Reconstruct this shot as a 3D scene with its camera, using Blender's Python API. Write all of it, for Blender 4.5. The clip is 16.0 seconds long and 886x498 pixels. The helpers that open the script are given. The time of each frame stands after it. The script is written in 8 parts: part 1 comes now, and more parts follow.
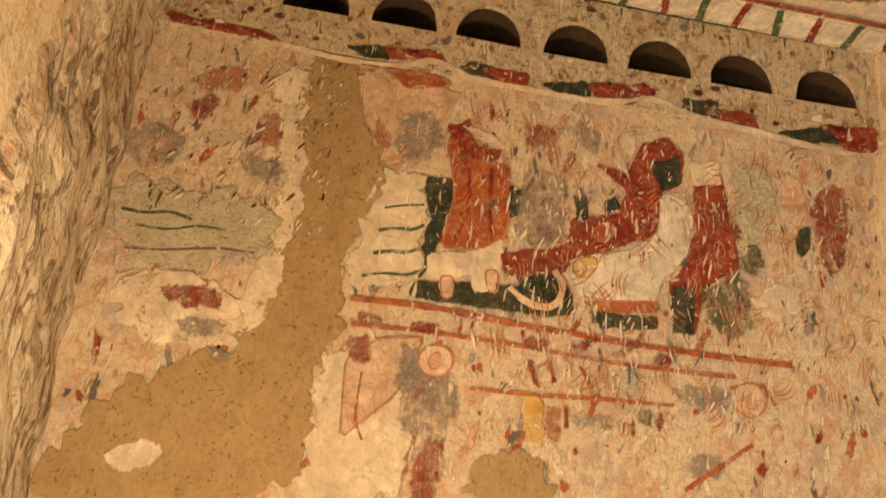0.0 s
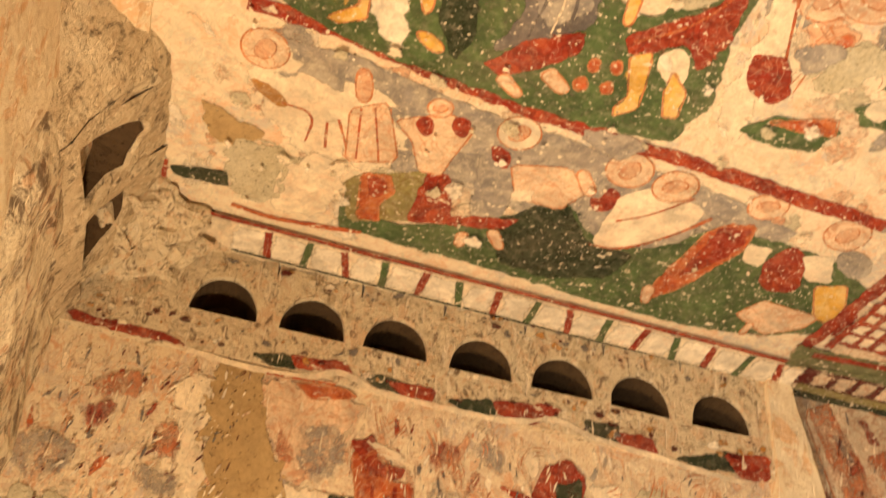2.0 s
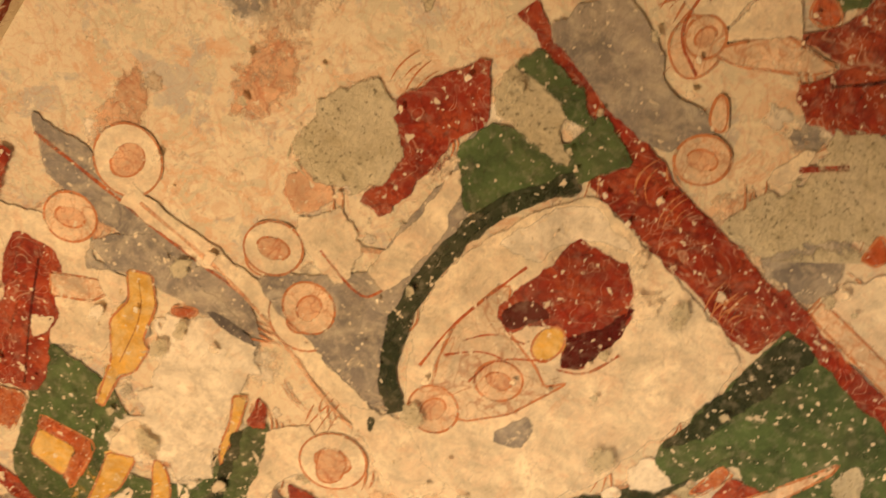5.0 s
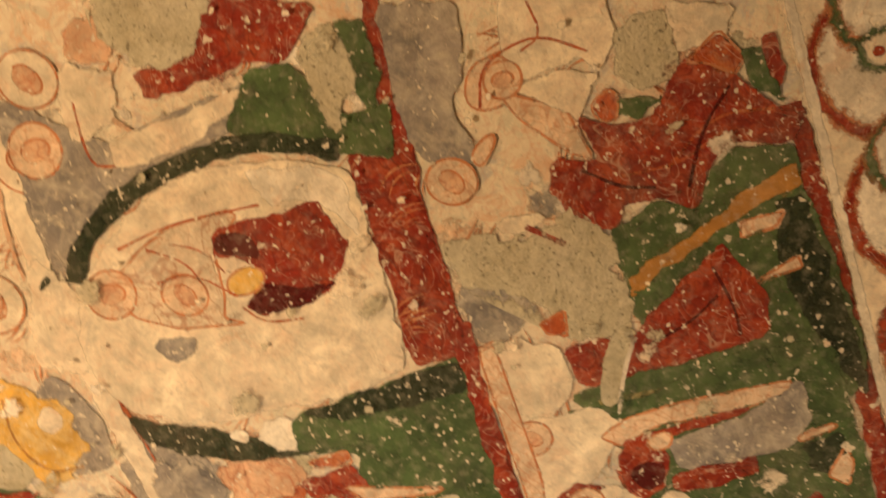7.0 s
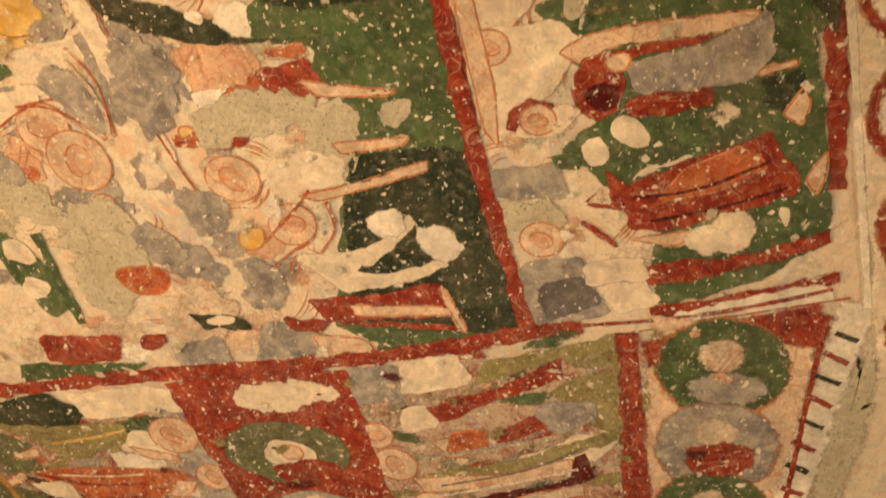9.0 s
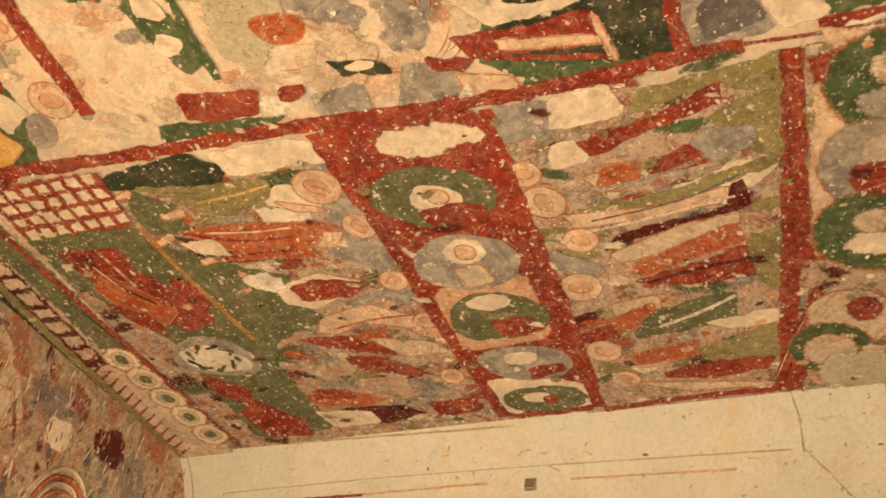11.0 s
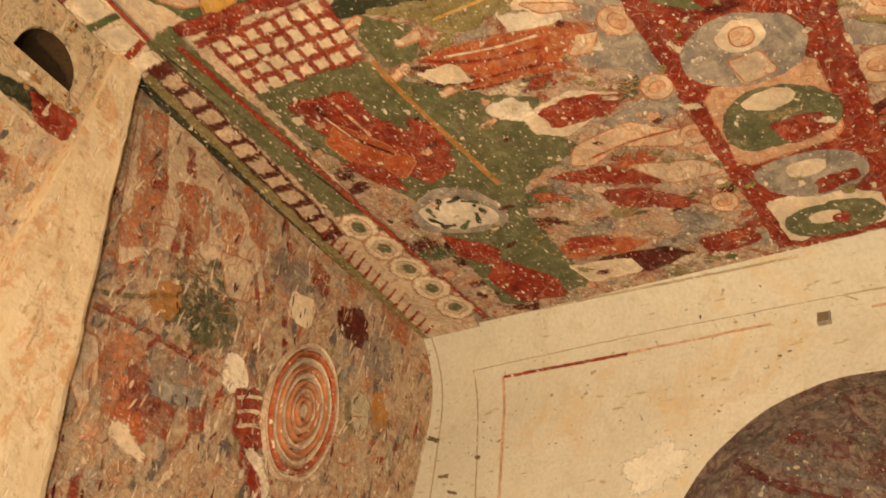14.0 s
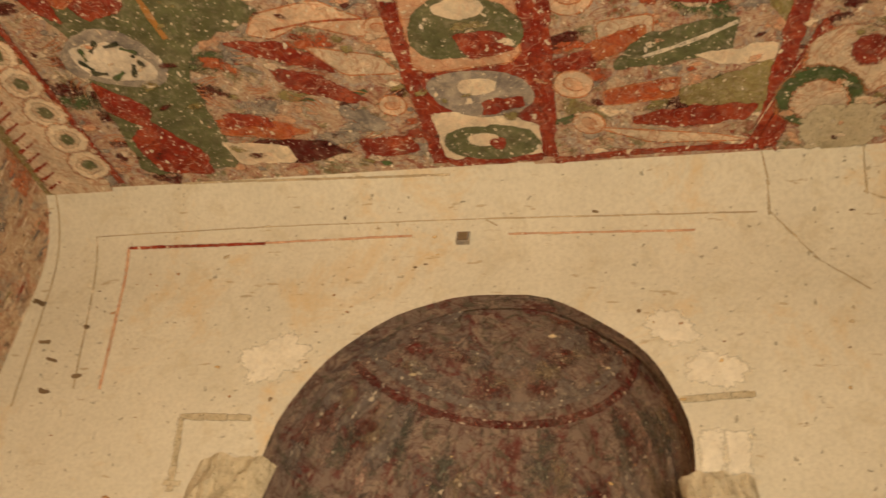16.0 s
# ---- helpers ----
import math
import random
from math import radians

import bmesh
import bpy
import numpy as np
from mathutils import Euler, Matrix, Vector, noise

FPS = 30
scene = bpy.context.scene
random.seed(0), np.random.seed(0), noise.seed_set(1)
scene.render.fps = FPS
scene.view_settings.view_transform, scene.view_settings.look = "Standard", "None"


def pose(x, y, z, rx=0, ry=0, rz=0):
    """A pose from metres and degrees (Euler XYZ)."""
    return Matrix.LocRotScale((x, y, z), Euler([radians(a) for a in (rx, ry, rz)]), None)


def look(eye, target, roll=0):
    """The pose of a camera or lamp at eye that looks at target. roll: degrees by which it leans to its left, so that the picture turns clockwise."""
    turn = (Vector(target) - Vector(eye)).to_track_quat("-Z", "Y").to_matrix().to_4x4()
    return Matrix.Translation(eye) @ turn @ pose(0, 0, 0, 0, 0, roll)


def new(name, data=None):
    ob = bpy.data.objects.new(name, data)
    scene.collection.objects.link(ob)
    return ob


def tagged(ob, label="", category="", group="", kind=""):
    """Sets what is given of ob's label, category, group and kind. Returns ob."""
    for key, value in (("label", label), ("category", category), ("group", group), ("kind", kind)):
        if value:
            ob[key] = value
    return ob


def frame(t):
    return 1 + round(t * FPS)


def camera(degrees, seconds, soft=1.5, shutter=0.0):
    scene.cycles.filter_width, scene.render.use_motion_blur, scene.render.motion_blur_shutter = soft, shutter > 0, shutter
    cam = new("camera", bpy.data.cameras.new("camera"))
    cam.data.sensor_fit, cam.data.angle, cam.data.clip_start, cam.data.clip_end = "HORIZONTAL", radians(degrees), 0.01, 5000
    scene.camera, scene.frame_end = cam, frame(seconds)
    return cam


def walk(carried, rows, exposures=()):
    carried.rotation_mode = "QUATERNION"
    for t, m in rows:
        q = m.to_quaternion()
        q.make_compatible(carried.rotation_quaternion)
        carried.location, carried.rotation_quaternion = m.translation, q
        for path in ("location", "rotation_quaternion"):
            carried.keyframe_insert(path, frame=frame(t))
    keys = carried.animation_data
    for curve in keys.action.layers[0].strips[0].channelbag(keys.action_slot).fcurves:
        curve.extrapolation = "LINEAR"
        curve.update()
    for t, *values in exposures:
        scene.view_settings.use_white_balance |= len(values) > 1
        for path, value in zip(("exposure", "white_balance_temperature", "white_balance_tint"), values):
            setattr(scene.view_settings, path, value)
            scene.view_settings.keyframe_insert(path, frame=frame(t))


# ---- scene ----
from mathutils import geometry

# the camera and its way
EXPOSURES = [(0.0, -0.3), (1.5, 0.05), (2.5, 0.35), (4.0, 0.05), (4.7, -0.1), (6.8, -0.2), (7.5, -0.2), (9.2, -0.1), (11.3, 0.1), (14.5, 0.05), (16.0, -0.2)]
cam = camera(42.12, 16.0, soft=1.5, shutter=0.35)
walk(cam, [
    (0.0, pose(-0.000, 0.000, 1.600, 115.24, -6.64, -8.41)),
    (0.5, pose(-0.089, 0.005, 1.669, 116.97, -5.42, -10.58)),
    (1.0, pose(-0.135, -0.001, 1.719, 119.15, -4.71, -12.04)),
    (1.5, pose(-0.148, -0.014, 1.745, 123.12, -4.85, -13.62)),
    (2.0, pose(-0.146, -0.037, 1.757, 128.14, -5.37, -15.81)),
    (2.5, pose(-0.144, -0.067, 1.787, 132.28, -6.46, -18.52)),
    (3.0, pose(-0.143, -0.099, 1.801, 137.20, -7.49, -21.21)),
    (3.5, pose(-0.147, -0.136, 1.812, 141.46, -7.91, -24.43)),
    (4.0, pose(-0.135, -0.169, 1.819, 144.40, -8.44, -27.80)),
    (4.5, pose(-0.091, -0.196, 1.849, 149.28, -10.67, -33.32)),
    (4.7, pose(-0.075, -0.212, 1.845, 152.72, -11.01, -34.69)),
    (6.8, pose(-0.119, -0.180, 1.735, 160.02, -5.85, -63.31)),
    (7.0, pose(-0.110, -0.186, 1.734, 158.89, -5.74, -66.04)),
    (7.5, pose(-0.064, -0.202, 1.742, 154.73, -6.09, -70.34)),
    (8.0, pose(-0.024, -0.208, 1.744, 150.94, -6.88, -71.81)),
    (8.5, pose(0.020, -0.223, 1.736, 146.72, -8.15, -71.87)),
    (9.0, pose(0.084, -0.228, 1.707, 144.33, -9.07, -70.88)),
    (9.2, pose(0.100, -0.220, 1.705, 142.97, -9.21, -70.69)),
    (11.3, pose(0.105, -0.023, 1.722, 130.53, -9.55, -64.79)),
    (11.5, pose(0.109, 0.005, 1.712, 130.60, -9.77, -64.18)),
    (12.0, pose(0.137, 0.086, 1.681, 128.77, -8.66, -60.80)),
    (12.5, pose(0.205, 0.154, 1.640, 128.51, -9.31, -56.71)),
    (13.0, pose(0.293, 0.203, 1.640, 128.63, -10.54, -55.27)),
    (13.5, pose(0.369, 0.253, 1.637, 128.03, -11.59, -54.08)),
    (14.0, pose(0.421, 0.331, 1.592, 127.94, -11.10, -55.13)),
    (14.5, pose(0.465, 0.424, 1.543, 128.27, -9.94, -59.89)),
    (15.0, pose(0.506, 0.478, 1.520, 128.44, -8.69, -65.23)),
    (15.5, pose(0.519, 0.480, 1.530, 127.68, -7.65, -70.94)),
    (16.0, pose(0.527, 0.450, 1.559, 127.78, -7.78, -76.45)),
], EXPOSURES)

# ---- light ----
world = bpy.data.worlds.new("world")
scene.world = world
world.use_nodes = True
world.node_tree.nodes["Background"].inputs[0].default_value = (1.0, 0.72, 0.42, 1)
world.node_tree.nodes["Background"].inputs[1].default_value = 0.02


def lamp(name, power, size, eye, target, colour, spread=180):
    data = bpy.data.lights.new(name, "AREA")
    data.shape, data.size, data.energy, data.color, data.spread = "DISK", size, power, colour, radians(spread)
    ob = new(name, data)
    ob.matrix_world = look(eye, target)
    return ob


# warm unseen lamps that wash the chapel's walls and ceiling from below
lamp("unseen_lamp_west", 54, 0.25, (-0.16, 1.20, 1.30), (-0.25, 1.45, 3.6), (1.0, 0.70, 0.41))
# fill lamp added to brighten the east wall, no such source known
lamp("fill_lamp_east", 37, 0.30, (-0.22, -0.05, 1.32), (2.8, 1.6, 2.6), (1.0, 0.80, 0.58), 105)
lamp("unseen_lamp_south", 3.4, 0.20, (1.10, -1.25, 1.20), (1.40, -1.05, 3.6), (1.0, 0.76, 0.50), 70)


# ---- materials ----
class Nodes:
    """A small builder for procedural surfaces, in world metres."""

    def __init__(self, name):
        self.m = bpy.data.materials.new(name)
        self.m.use_nodes = True
        self.t = self.m.node_tree
        self.b = self.t.nodes["Principled BSDF"]
        self.geo = self.t.nodes.new("ShaderNodeNewGeometry")
        self.pos = self.geo.outputs["Position"]

    def link(self, a, b):
        self.t.links.new(a, b)

    def stretch(self, sx, sy, sz):
        n = self.t.nodes.new("ShaderNodeMapping")
        n.inputs["Scale"].default_value = (sx, sy, sz)
        self.link(self.pos, n.inputs["Vector"])
        return n.outputs[0]

    def noise(self, scale, detail=4.0, rough=0.6, vec=None, distort=0.0):
        n = self.t.nodes.new("ShaderNodeTexNoise")
        n.inputs["Scale"].default_value, n.inputs["Detail"].default_value = scale, detail
        n.inputs["Roughness"].default_value, n.inputs["Distortion"].default_value = rough, distort
        self.link(vec or self.pos, n.inputs["Vector"])
        return n.outputs["Fac"]

    def ramp(self, fac, lo, hi, a=0.0, b=1.0):
        n = self.t.nodes.new("ShaderNodeMapRange")
        for k, v in zip((1, 2, 3, 4), (lo, hi, a, b)):
            n.inputs[k].default_value = v
        self.link(fac, n.inputs[0])
        return n.outputs[0]

    def math(self, op, a, b):
        n = self.t.nodes.new("ShaderNodeMath")
        n.operation = op
        for i, v in enumerate((a, b)):
            if isinstance(v, (int, float)):
                n.inputs[i].default_value = v
            else:
                self.link(v, n.inputs[i])
        return n.outputs[0]

    def mix(self, fac, a, b):
        n = self.t.nodes.new("ShaderNodeMix")
        n.data_type = "RGBA"
        for k, v in ((0, fac), (6, a), (7, b)):
            if isinstance(v, (int, float)):
                n.inputs[k].default_value = v
            elif isinstance(v, tuple):
                n.inputs[k].default_value = (*v, 1)
            else:
                self.link(v, n.inputs[k])
        return n.outputs[2]

    def lines(self, scale, width, distort=8.0, vec=None):
        """Thin wandering strokes: the places where a noise crosses its middle."""
        n = self.noise(scale, 2.0, 0.5, vec, distort)
        gap = self.math("ABSOLUTE", self.math("SUBTRACT", n, 0.5), 0.0)
        return self.ramp(gap, 0.0, width, 1.0, 0.0)

    def tear(self, thinnest=0.80, hold=1.0):
        """Break the edges of a patch, by the distance from its rim, and let thin paint show what lies under it."""
        rim = self.t.nodes.new("ShaderNodeAttribute")
        rim.attribute_name = "wear"
        torn = self.math("ADD", self.math("MULTIPLY", self.noise(70, 6, 0.75), 1.6), self.math("MULTIPLY", self.noise(21, 6, 0.7, None, 0.4), 1.6))
        whole = self.ramp(self.math("ADD", torn, self.math("MULTIPLY", rim.outputs["Fac"], hold)), 1.72, 2.12)
        thin = self.ramp(self.noise(26, 7, 0.78, self.stretch(1, 1, 0.5), 0.6), 0.40, 0.58, thinnest, 1.0)
        self.link(self.math("MULTIPLY", whole, thin), self.b.inputs["Alpha"])

    def done(self, colour, bump=None, rough=0.9, depth=0.004, strength=0.6):
        self.link(colour, self.b.inputs["Base Color"])
        self.b.inputs["Roughness"].default_value = rough
        self.b.inputs["Specular IOR Level"].default_value = 0.2
        if bump is not None:
            n = self.t.nodes.new("ShaderNodeBump")
            n.inputs["Distance"].default_value, n.inputs["Strength"].default_value = depth, strength
            self.link(bump, n.inputs["Height"])
            self.link(n.outputs[0], self.b.inputs["Normal"])
        return self.m


PLASTER = (0.70, 0.60, 0.44)


def shade(c, k):
    return tuple(min(1.0, v * k) for v in c)


def paint(name, colour, flakes=0.60, strokes=None, wear=0.5, dense=1.0, second=None, thin=0.80, hold=1.0):
    """Old fresco paint: uneven pigment, drawn strokes, flaked spots, pin pricks and scratches down to the plaster, broken edges."""
    n = Nodes(name)
    c = n.mix(n.ramp(n.noise(9, 6, 0.7, None, 0.5), 0.34, 0.66), shade(colour, 0.70), shade(colour, 1.25))
    if second:
        c = n.mix(n.ramp(n.noise(15, 7, 0.72, None, 0.9), 0.45, 0.64, 0, 0.85), c, second)
    if strokes:
        c = n.mix(n.math("MULTIPLY", n.lines(11, 0.030, 1.6), 0.65 * dense), c, strokes)
        c = n.mix(n.math("MULTIPLY", n.lines(27, 0.030, 1.2), 0.5 * dense), c, strokes)
    c = n.mix(n.ramp(n.noise(5.3, 7, 0.72, None, 0.3), 0.47, 0.72, 0, 0.40 * wear), c, (0.56, 0.43, 0.29))
    if colour[1] > 0.4:
        c = n.mix(n.ramp(n.noise(12, 7, 0.74, None, 0.7), 0.52, 0.62, 0, 0.45), c, (0.46, 0.40, 0.31))
        c = n.mix(n.ramp(n.noise(34, 6, 0.75, None, 0.8), 0.55, 0.66, 0, 0.5), c, (0.38, 0.30, 0.20))
        c = n.mix(n.ramp(n.noise(19, 6, 0.72, None, 0.9), 0.56, 0.66, 0, 0.40), c, (0.66, 0.38, 0.22))
    c = n.mix(n.ramp(n.noise(52, 4, 0.7), 0.5, 0.74, 0, wear), c, shade(PLASTER, 0.8))
    c = n.mix(n.ramp(n.noise(31, 6, 0.78, None, 0.8), 0.57, 0.72, 0, 0.45), c, shade(colour, 0.45))
    big = n.ramp(n.noise(17, 7, 0.72, None, 0.5), flakes + 0.03, flakes + 0.06)
    crowd = n.math("ADD", n.noise(46, 3, 0.6), n.math("MULTIPLY", n.math("SUBTRACT", n.noise(5, 3, 0.6), 0.5), 0.30))
    fine = n.math("MAXIMUM", n.ramp(crowd, 0.69, 0.715), n.ramp(n.noise(27, 2, 0.55), 0.69, 0.71))
    scratch = n.ramp(n.noise(75, 2, 0.5, n.stretch(1, 1, 0.16)), 0.655, 0.69)
    gone = n.math("MAXIMUM", n.math("MAXIMUM", big, fine), scratch)
    if colour[1] < 0.1 and strokes:
        c = n.mix(n.math("MULTIPLY", n.lines(13, 0.011, 1.5), 0.55), c, (0.62, 0.42, 0.28))
    c = n.mix(n.math("MULTIPLY", gone, 0.9), c, n.mix(n.noise(40), PLASTER, shade(PLASTER, 1.18)))
    n.tear(thin, hold)
    h = n.math("SUBTRACT", n.noise(38, 6, 0.68), n.math("MULTIPLY", gone, 0.35))
    return n.done(c, h, 0.88, 0.007, 0.6)


def mottle(name, tones, scale=1.0, relief=0.008, lines=None, dirt=(0.16, 0.10, 0.06), scratch=0.66, pale=PLASTER, streak=0.2, grime=0.585, inked=0.6):
    """A surface whose painting has faded to torn islands of several tones, with scratches and drawn lines left."""
    n = Nodes(name)
    c = tones[0]
    for k, tone in enumerate(tones[1:]):
        v = n.stretch(1, 1, 0.75)
        c = n.mix(n.ramp(n.noise((5.5 + 3.1 * k) * scale, 7, 0.72, v, 0.6 + 0.3 * k), 0.53, 0.575, 0, 0.85), c, tone)
    c = n.mix(n.ramp(n.noise(30 * scale, 6, 0.75, None, 0.6), 0.42, 0.7, 0, 0.55), c, pale)
    if lines:
        c = n.mix(n.math("MULTIPLY", n.lines(9 * scale, 0.03, 1.8), inked), c, lines)
        c = n.mix(n.math("MULTIPLY", n.lines(24 * scale, 0.03, 1.2), inked * 0.8), c, lines)
    c = n.mix(n.ramp(n.noise(20 * scale, 7, 0.78, n.stretch(1, 1, 0.6), 1.0), grime, grime + 0.075, 0, 0.8), c, dirt)
    nick = n.ramp(n.noise(75, 2, 0.5, n.stretch(1, 1, streak)), scratch, scratch + 0.03)
    c = n.mix(n.math("MULTIPLY", nick, 0.9), c, shade(pale, 1.12))
    h = n.math("SUBTRACT", n.noise(17 * scale, 8, 0.7), n.math("MULTIPLY", nick, 0.3))
    return n.done(c, h, 0.92, relief, 0.85)


def plaster(name, colour, blot, dirt, pits=0.68, scale=1.0, relief=0.008, lines=None, torn=False, stain=None):
    """Bare or washed plaster with blots, dirt and small pits."""
    n = Nodes(name)
    c = n.mix(n.ramp(n.noise(3.2 * scale, 6, 0.7), 0.38, 0.66), colour, blot)
    c = n.mix(n.ramp(n.noise(11 * scale, 6, 0.72, None, 0.6), 0.53, 0.66, 0, 0.8), c, dirt)
    c = n.mix(n.ramp(n.noise(90, 3, 0.6), 0.4, 0.75, 0, 0.35), c, shade(colour, 0.6))
    if lines:
        c = n.mix(n.math("MULTIPLY", n.lines(6 * scale, 0.012, 3.0), 0.75), c, lines)
    pit = n.ramp(n.noise(55 * scale, 2, 0.5), pits, pits + 0.03)
    c = n.mix(n.math("MULTIPLY", pit, 0.7), c, shade(dirt, 0.5))
    if stain:
        c = n.mix(n.ramp(n.noise(3.1, 7, 0.75, None, 0.5), 0.55, 0.68, 0, 0.62), c, stain)
        c = n.mix(n.ramp(n.noise(23, 3, 0.6, n.stretch(1, 0.5, 2.2)), 0.67, 0.71, 0, 0.55), c, shade(stain, 0.55))
    if torn:
        n.tear(0.85)
    h = n.math("SUBTRACT", n.noise(16 * scale, 7, 0.68), n.math("MULTIPLY", pit, 0.5))
    return n.done(c, h, 0.92, relief, 0.8)


CREAM = paint("cream_paint", (0.79, 0.68, 0.49), 0.67, None, 0.3, second=(0.77, 0.60, 0.42))
RED = paint("ox_red_paint", (0.25, 0.024, 0.011), 0.61, (0.11, 0.010, 0.007), 0.22, second=(0.42, 0.08, 0.028))
ORANGE = paint("orange_red_paint", (0.42, 0.085, 0.025), 0.62, (0.20, 0.025, 0.012), 0.3, second=(0.52, 0.18, 0.06))
GREEN = paint("green_earth_paint", (0.080, 0.125, 0.046), 0.60, None, 0.28, second=(0.040, 0.062, 0.026))
DARK = paint("dark_green_paint", (0.030, 0.040, 0.020), 0.61, None, 0.25)
GREY = paint("warm_grey_paint", (0.24, 0.215, 0.19), 0.60, None, 0.7, second=(0.50, 0.44, 0.34))
YELLOW = paint("ochre_yellow_paint", (0.66, 0.38, 0.07), 0.66, None, 0.35, second=(0.74, 0.56, 0.26))
PINK = paint("rose_paint", (0.64, 0.39, 0.235), 0.64, (0.44, 0.14, 0.06))
FLESH = paint("pale_rose_paint", (0.73, 0.53, 0.35), 0.66, (0.50, 0.19, 0.08))
WHITE = paint("lime_white_paint", (0.80, 0.72, 0.57), 0.68)
LINED = paint("drapery_paint", (0.66, 0.53, 0.37), 0.64, (0.36, 0.12, 0.05))
OLIVE = paint("olive_paint", (0.27, 0.235, 0.09), 0.63, (0.16, 0.09, 0.03))
MAROON = paint("maroon_line_paint", (0.085, 0.008, 0.006), 0.64, None, 0.2)
SLATE = paint("slate_line_paint", (0.13, 0.115, 0.11), 0.64, None, 0.3)
OUTLINE = paint("brown_outline_paint", (0.52, 0.20, 0.08), 0.60)
LINE = paint("faint_line_paint", (0.44, 0.36, 0.22), 0.60)
STAIN = paint("yellow_stain", (0.66, 0.46, 0.18), 0.56)
OCHRE = paint("brown_ochre_paint", (0.42, 0.20, 0.05), 0.63)
FADED_GREEN = paint("faded_green_paint", (0.135, 0.148, 0.066), 0.60, None, 0.35, second=(0.085, 0.090, 0.042))
WORN_GREY = paint("worn_grey_paint", (0.30, 0.26, 0.22), 0.58, (0.20, 0.10, 0.07), 0.6, thin=0.35, hold=0.42)
WORN_RED = paint("worn_red_paint", (0.26, 0.035, 0.018), 0.58, (0.12, 0.012, 0.008), 0.35, second=(0.42, 0.12, 0.05), thin=0.45, hold=0.50)
WORN_ORANGE = paint("worn_orange_paint", (0.46, 0.15, 0.06), 0.58, (0.30, 0.06, 0.03), 0.45, second=(0.56, 0.28, 0.14), thin=0.40, hold=0.45)
WORN_GREEN = paint("worn_green_paint", (0.10, 0.11, 0.055), 0.58, None, 0.4, thin=0.35, hold=0.45)
REPAIR = plaster("pale_lime_repair", (0.76, 0.72, 0.58), (0.80, 0.76, 0.62), (0.68, 0.62, 0.47), 0.70, 1.6, 0.006, None, True)
LOSS = plaster("bare_grey_plaster", (0.58, 0.51, 0.34), (0.66, 0.59, 0.42), (0.44, 0.37, 0.23), 0.65, 2.4, 0.016, None, True)
MUD = plaster("brown_mud_plaster", (0.42, 0.29, 0.135), (0.47, 0.33, 0.16), (0.33, 0.215, 0.095), 0.66, 2.0, 0.005, None, True)
CEIL = mottle("faded_ceiling_fresco", ((0.72, 0.60, 0.42), (0.46, 0.42, 0.36), (0.68, 0.45, 0.28), (0.78, 0.68, 0.49), (0.58, 0.52, 0.37)), 1.1, 0.007, (0.55, 0.24, 0.11), (0.34, 0.26, 0.18), grime=0.60, inked=0.30)
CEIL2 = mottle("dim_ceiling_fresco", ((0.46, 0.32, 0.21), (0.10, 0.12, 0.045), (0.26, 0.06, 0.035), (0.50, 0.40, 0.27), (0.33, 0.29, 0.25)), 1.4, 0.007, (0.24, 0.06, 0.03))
NORTH = mottle("faded_wall_fresco", ((0.70, 0.57, 0.38), (0.46, 0.39, 0.33), (0.74, 0.63, 0.44), (0.62, 0.34, 0.18), (0.56, 0.44, 0.30)), 1.5, 0.010, (0.42, 0.17, 0.09), (0.22, 0.13, 0.08), 0.63, grime=0.575, inked=0.35)
EAST = plaster("limewashed_plaster", (0.60, 0.57, 0.45), (0.67, 0.64, 0.51), (0.56, 0.51, 0.37), 0.70, 1.0, 0.006, stain=(0.62, 0.45, 0.22))
ROCK = mottle("flaking_rock_plaster", ((0.70, 0.60, 0.42), (0.50, 0.39, 0.24), (0.74, 0.65, 0.47), (0.56, 0.33, 0.19), (0.72, 0.62, 0.44)), 1.0, 0.016, None, (0.11, 0.065, 0.04), 0.62, (0.72, 0.62, 0.44), 0.16, grime=0.50)
APSE = mottle("dark_apse_fresco", ((0.24, 0.175, 0.135), (0.11, 0.085, 0.075), (0.15, 0.03, 0.025), (0.34, 0.25, 0.18), (0.10, 0.09, 0.06)), 1.1, 0.008, (0.09, 0.025, 0.02), (0.04, 0.03, 0.025), 0.66, (0.32, 0.25, 0.18))
# near-black plaster that paints in the shade of the small niches
NICHE_SHADE = plaster("niche_shade_plaster", (0.085, 0.052, 0.025), (0.055, 0.034, 0.017), (0.035, 0.021, 0.010), 0.66, 2.0, 0.010)
EARTH = plaster("trodden_earth", (0.20, 0.15, 0.10), (0.25, 0.19, 0.12), (0.12, 0.09, 0.06), 0.6, 1.0, 0.02)
CRACK = plaster("crack_shadow", (0.22, 0.16, 0.09), (0.16, 0.11, 0.06), (0.10, 0.07, 0.04))

EDGE = mottle("pilaster_plaster", ((0.74, 0.62, 0.42), (0.68, 0.54, 0.34), (0.64, 0.38, 0.19), (0.78, 0.67, 0.48)), 1.2, 0.010, None, (0.44, 0.27, 0.13), 0.65, (0.78, 0.68, 0.50), 0.2, grime=0.56)
NORTH2 = mottle("dim_wall_fresco", ((0.48, 0.35, 0.22), (0.42, 0.15, 0.07), (0.28, 0.25, 0.20), (0.54, 0.41, 0.26), (0.34, 0.20, 0.11)), 1.4, 0.014, (0.28, 0.09, 0.045), (0.10, 0.06, 0.04), 0.645, grime=0.555, inked=0.4)

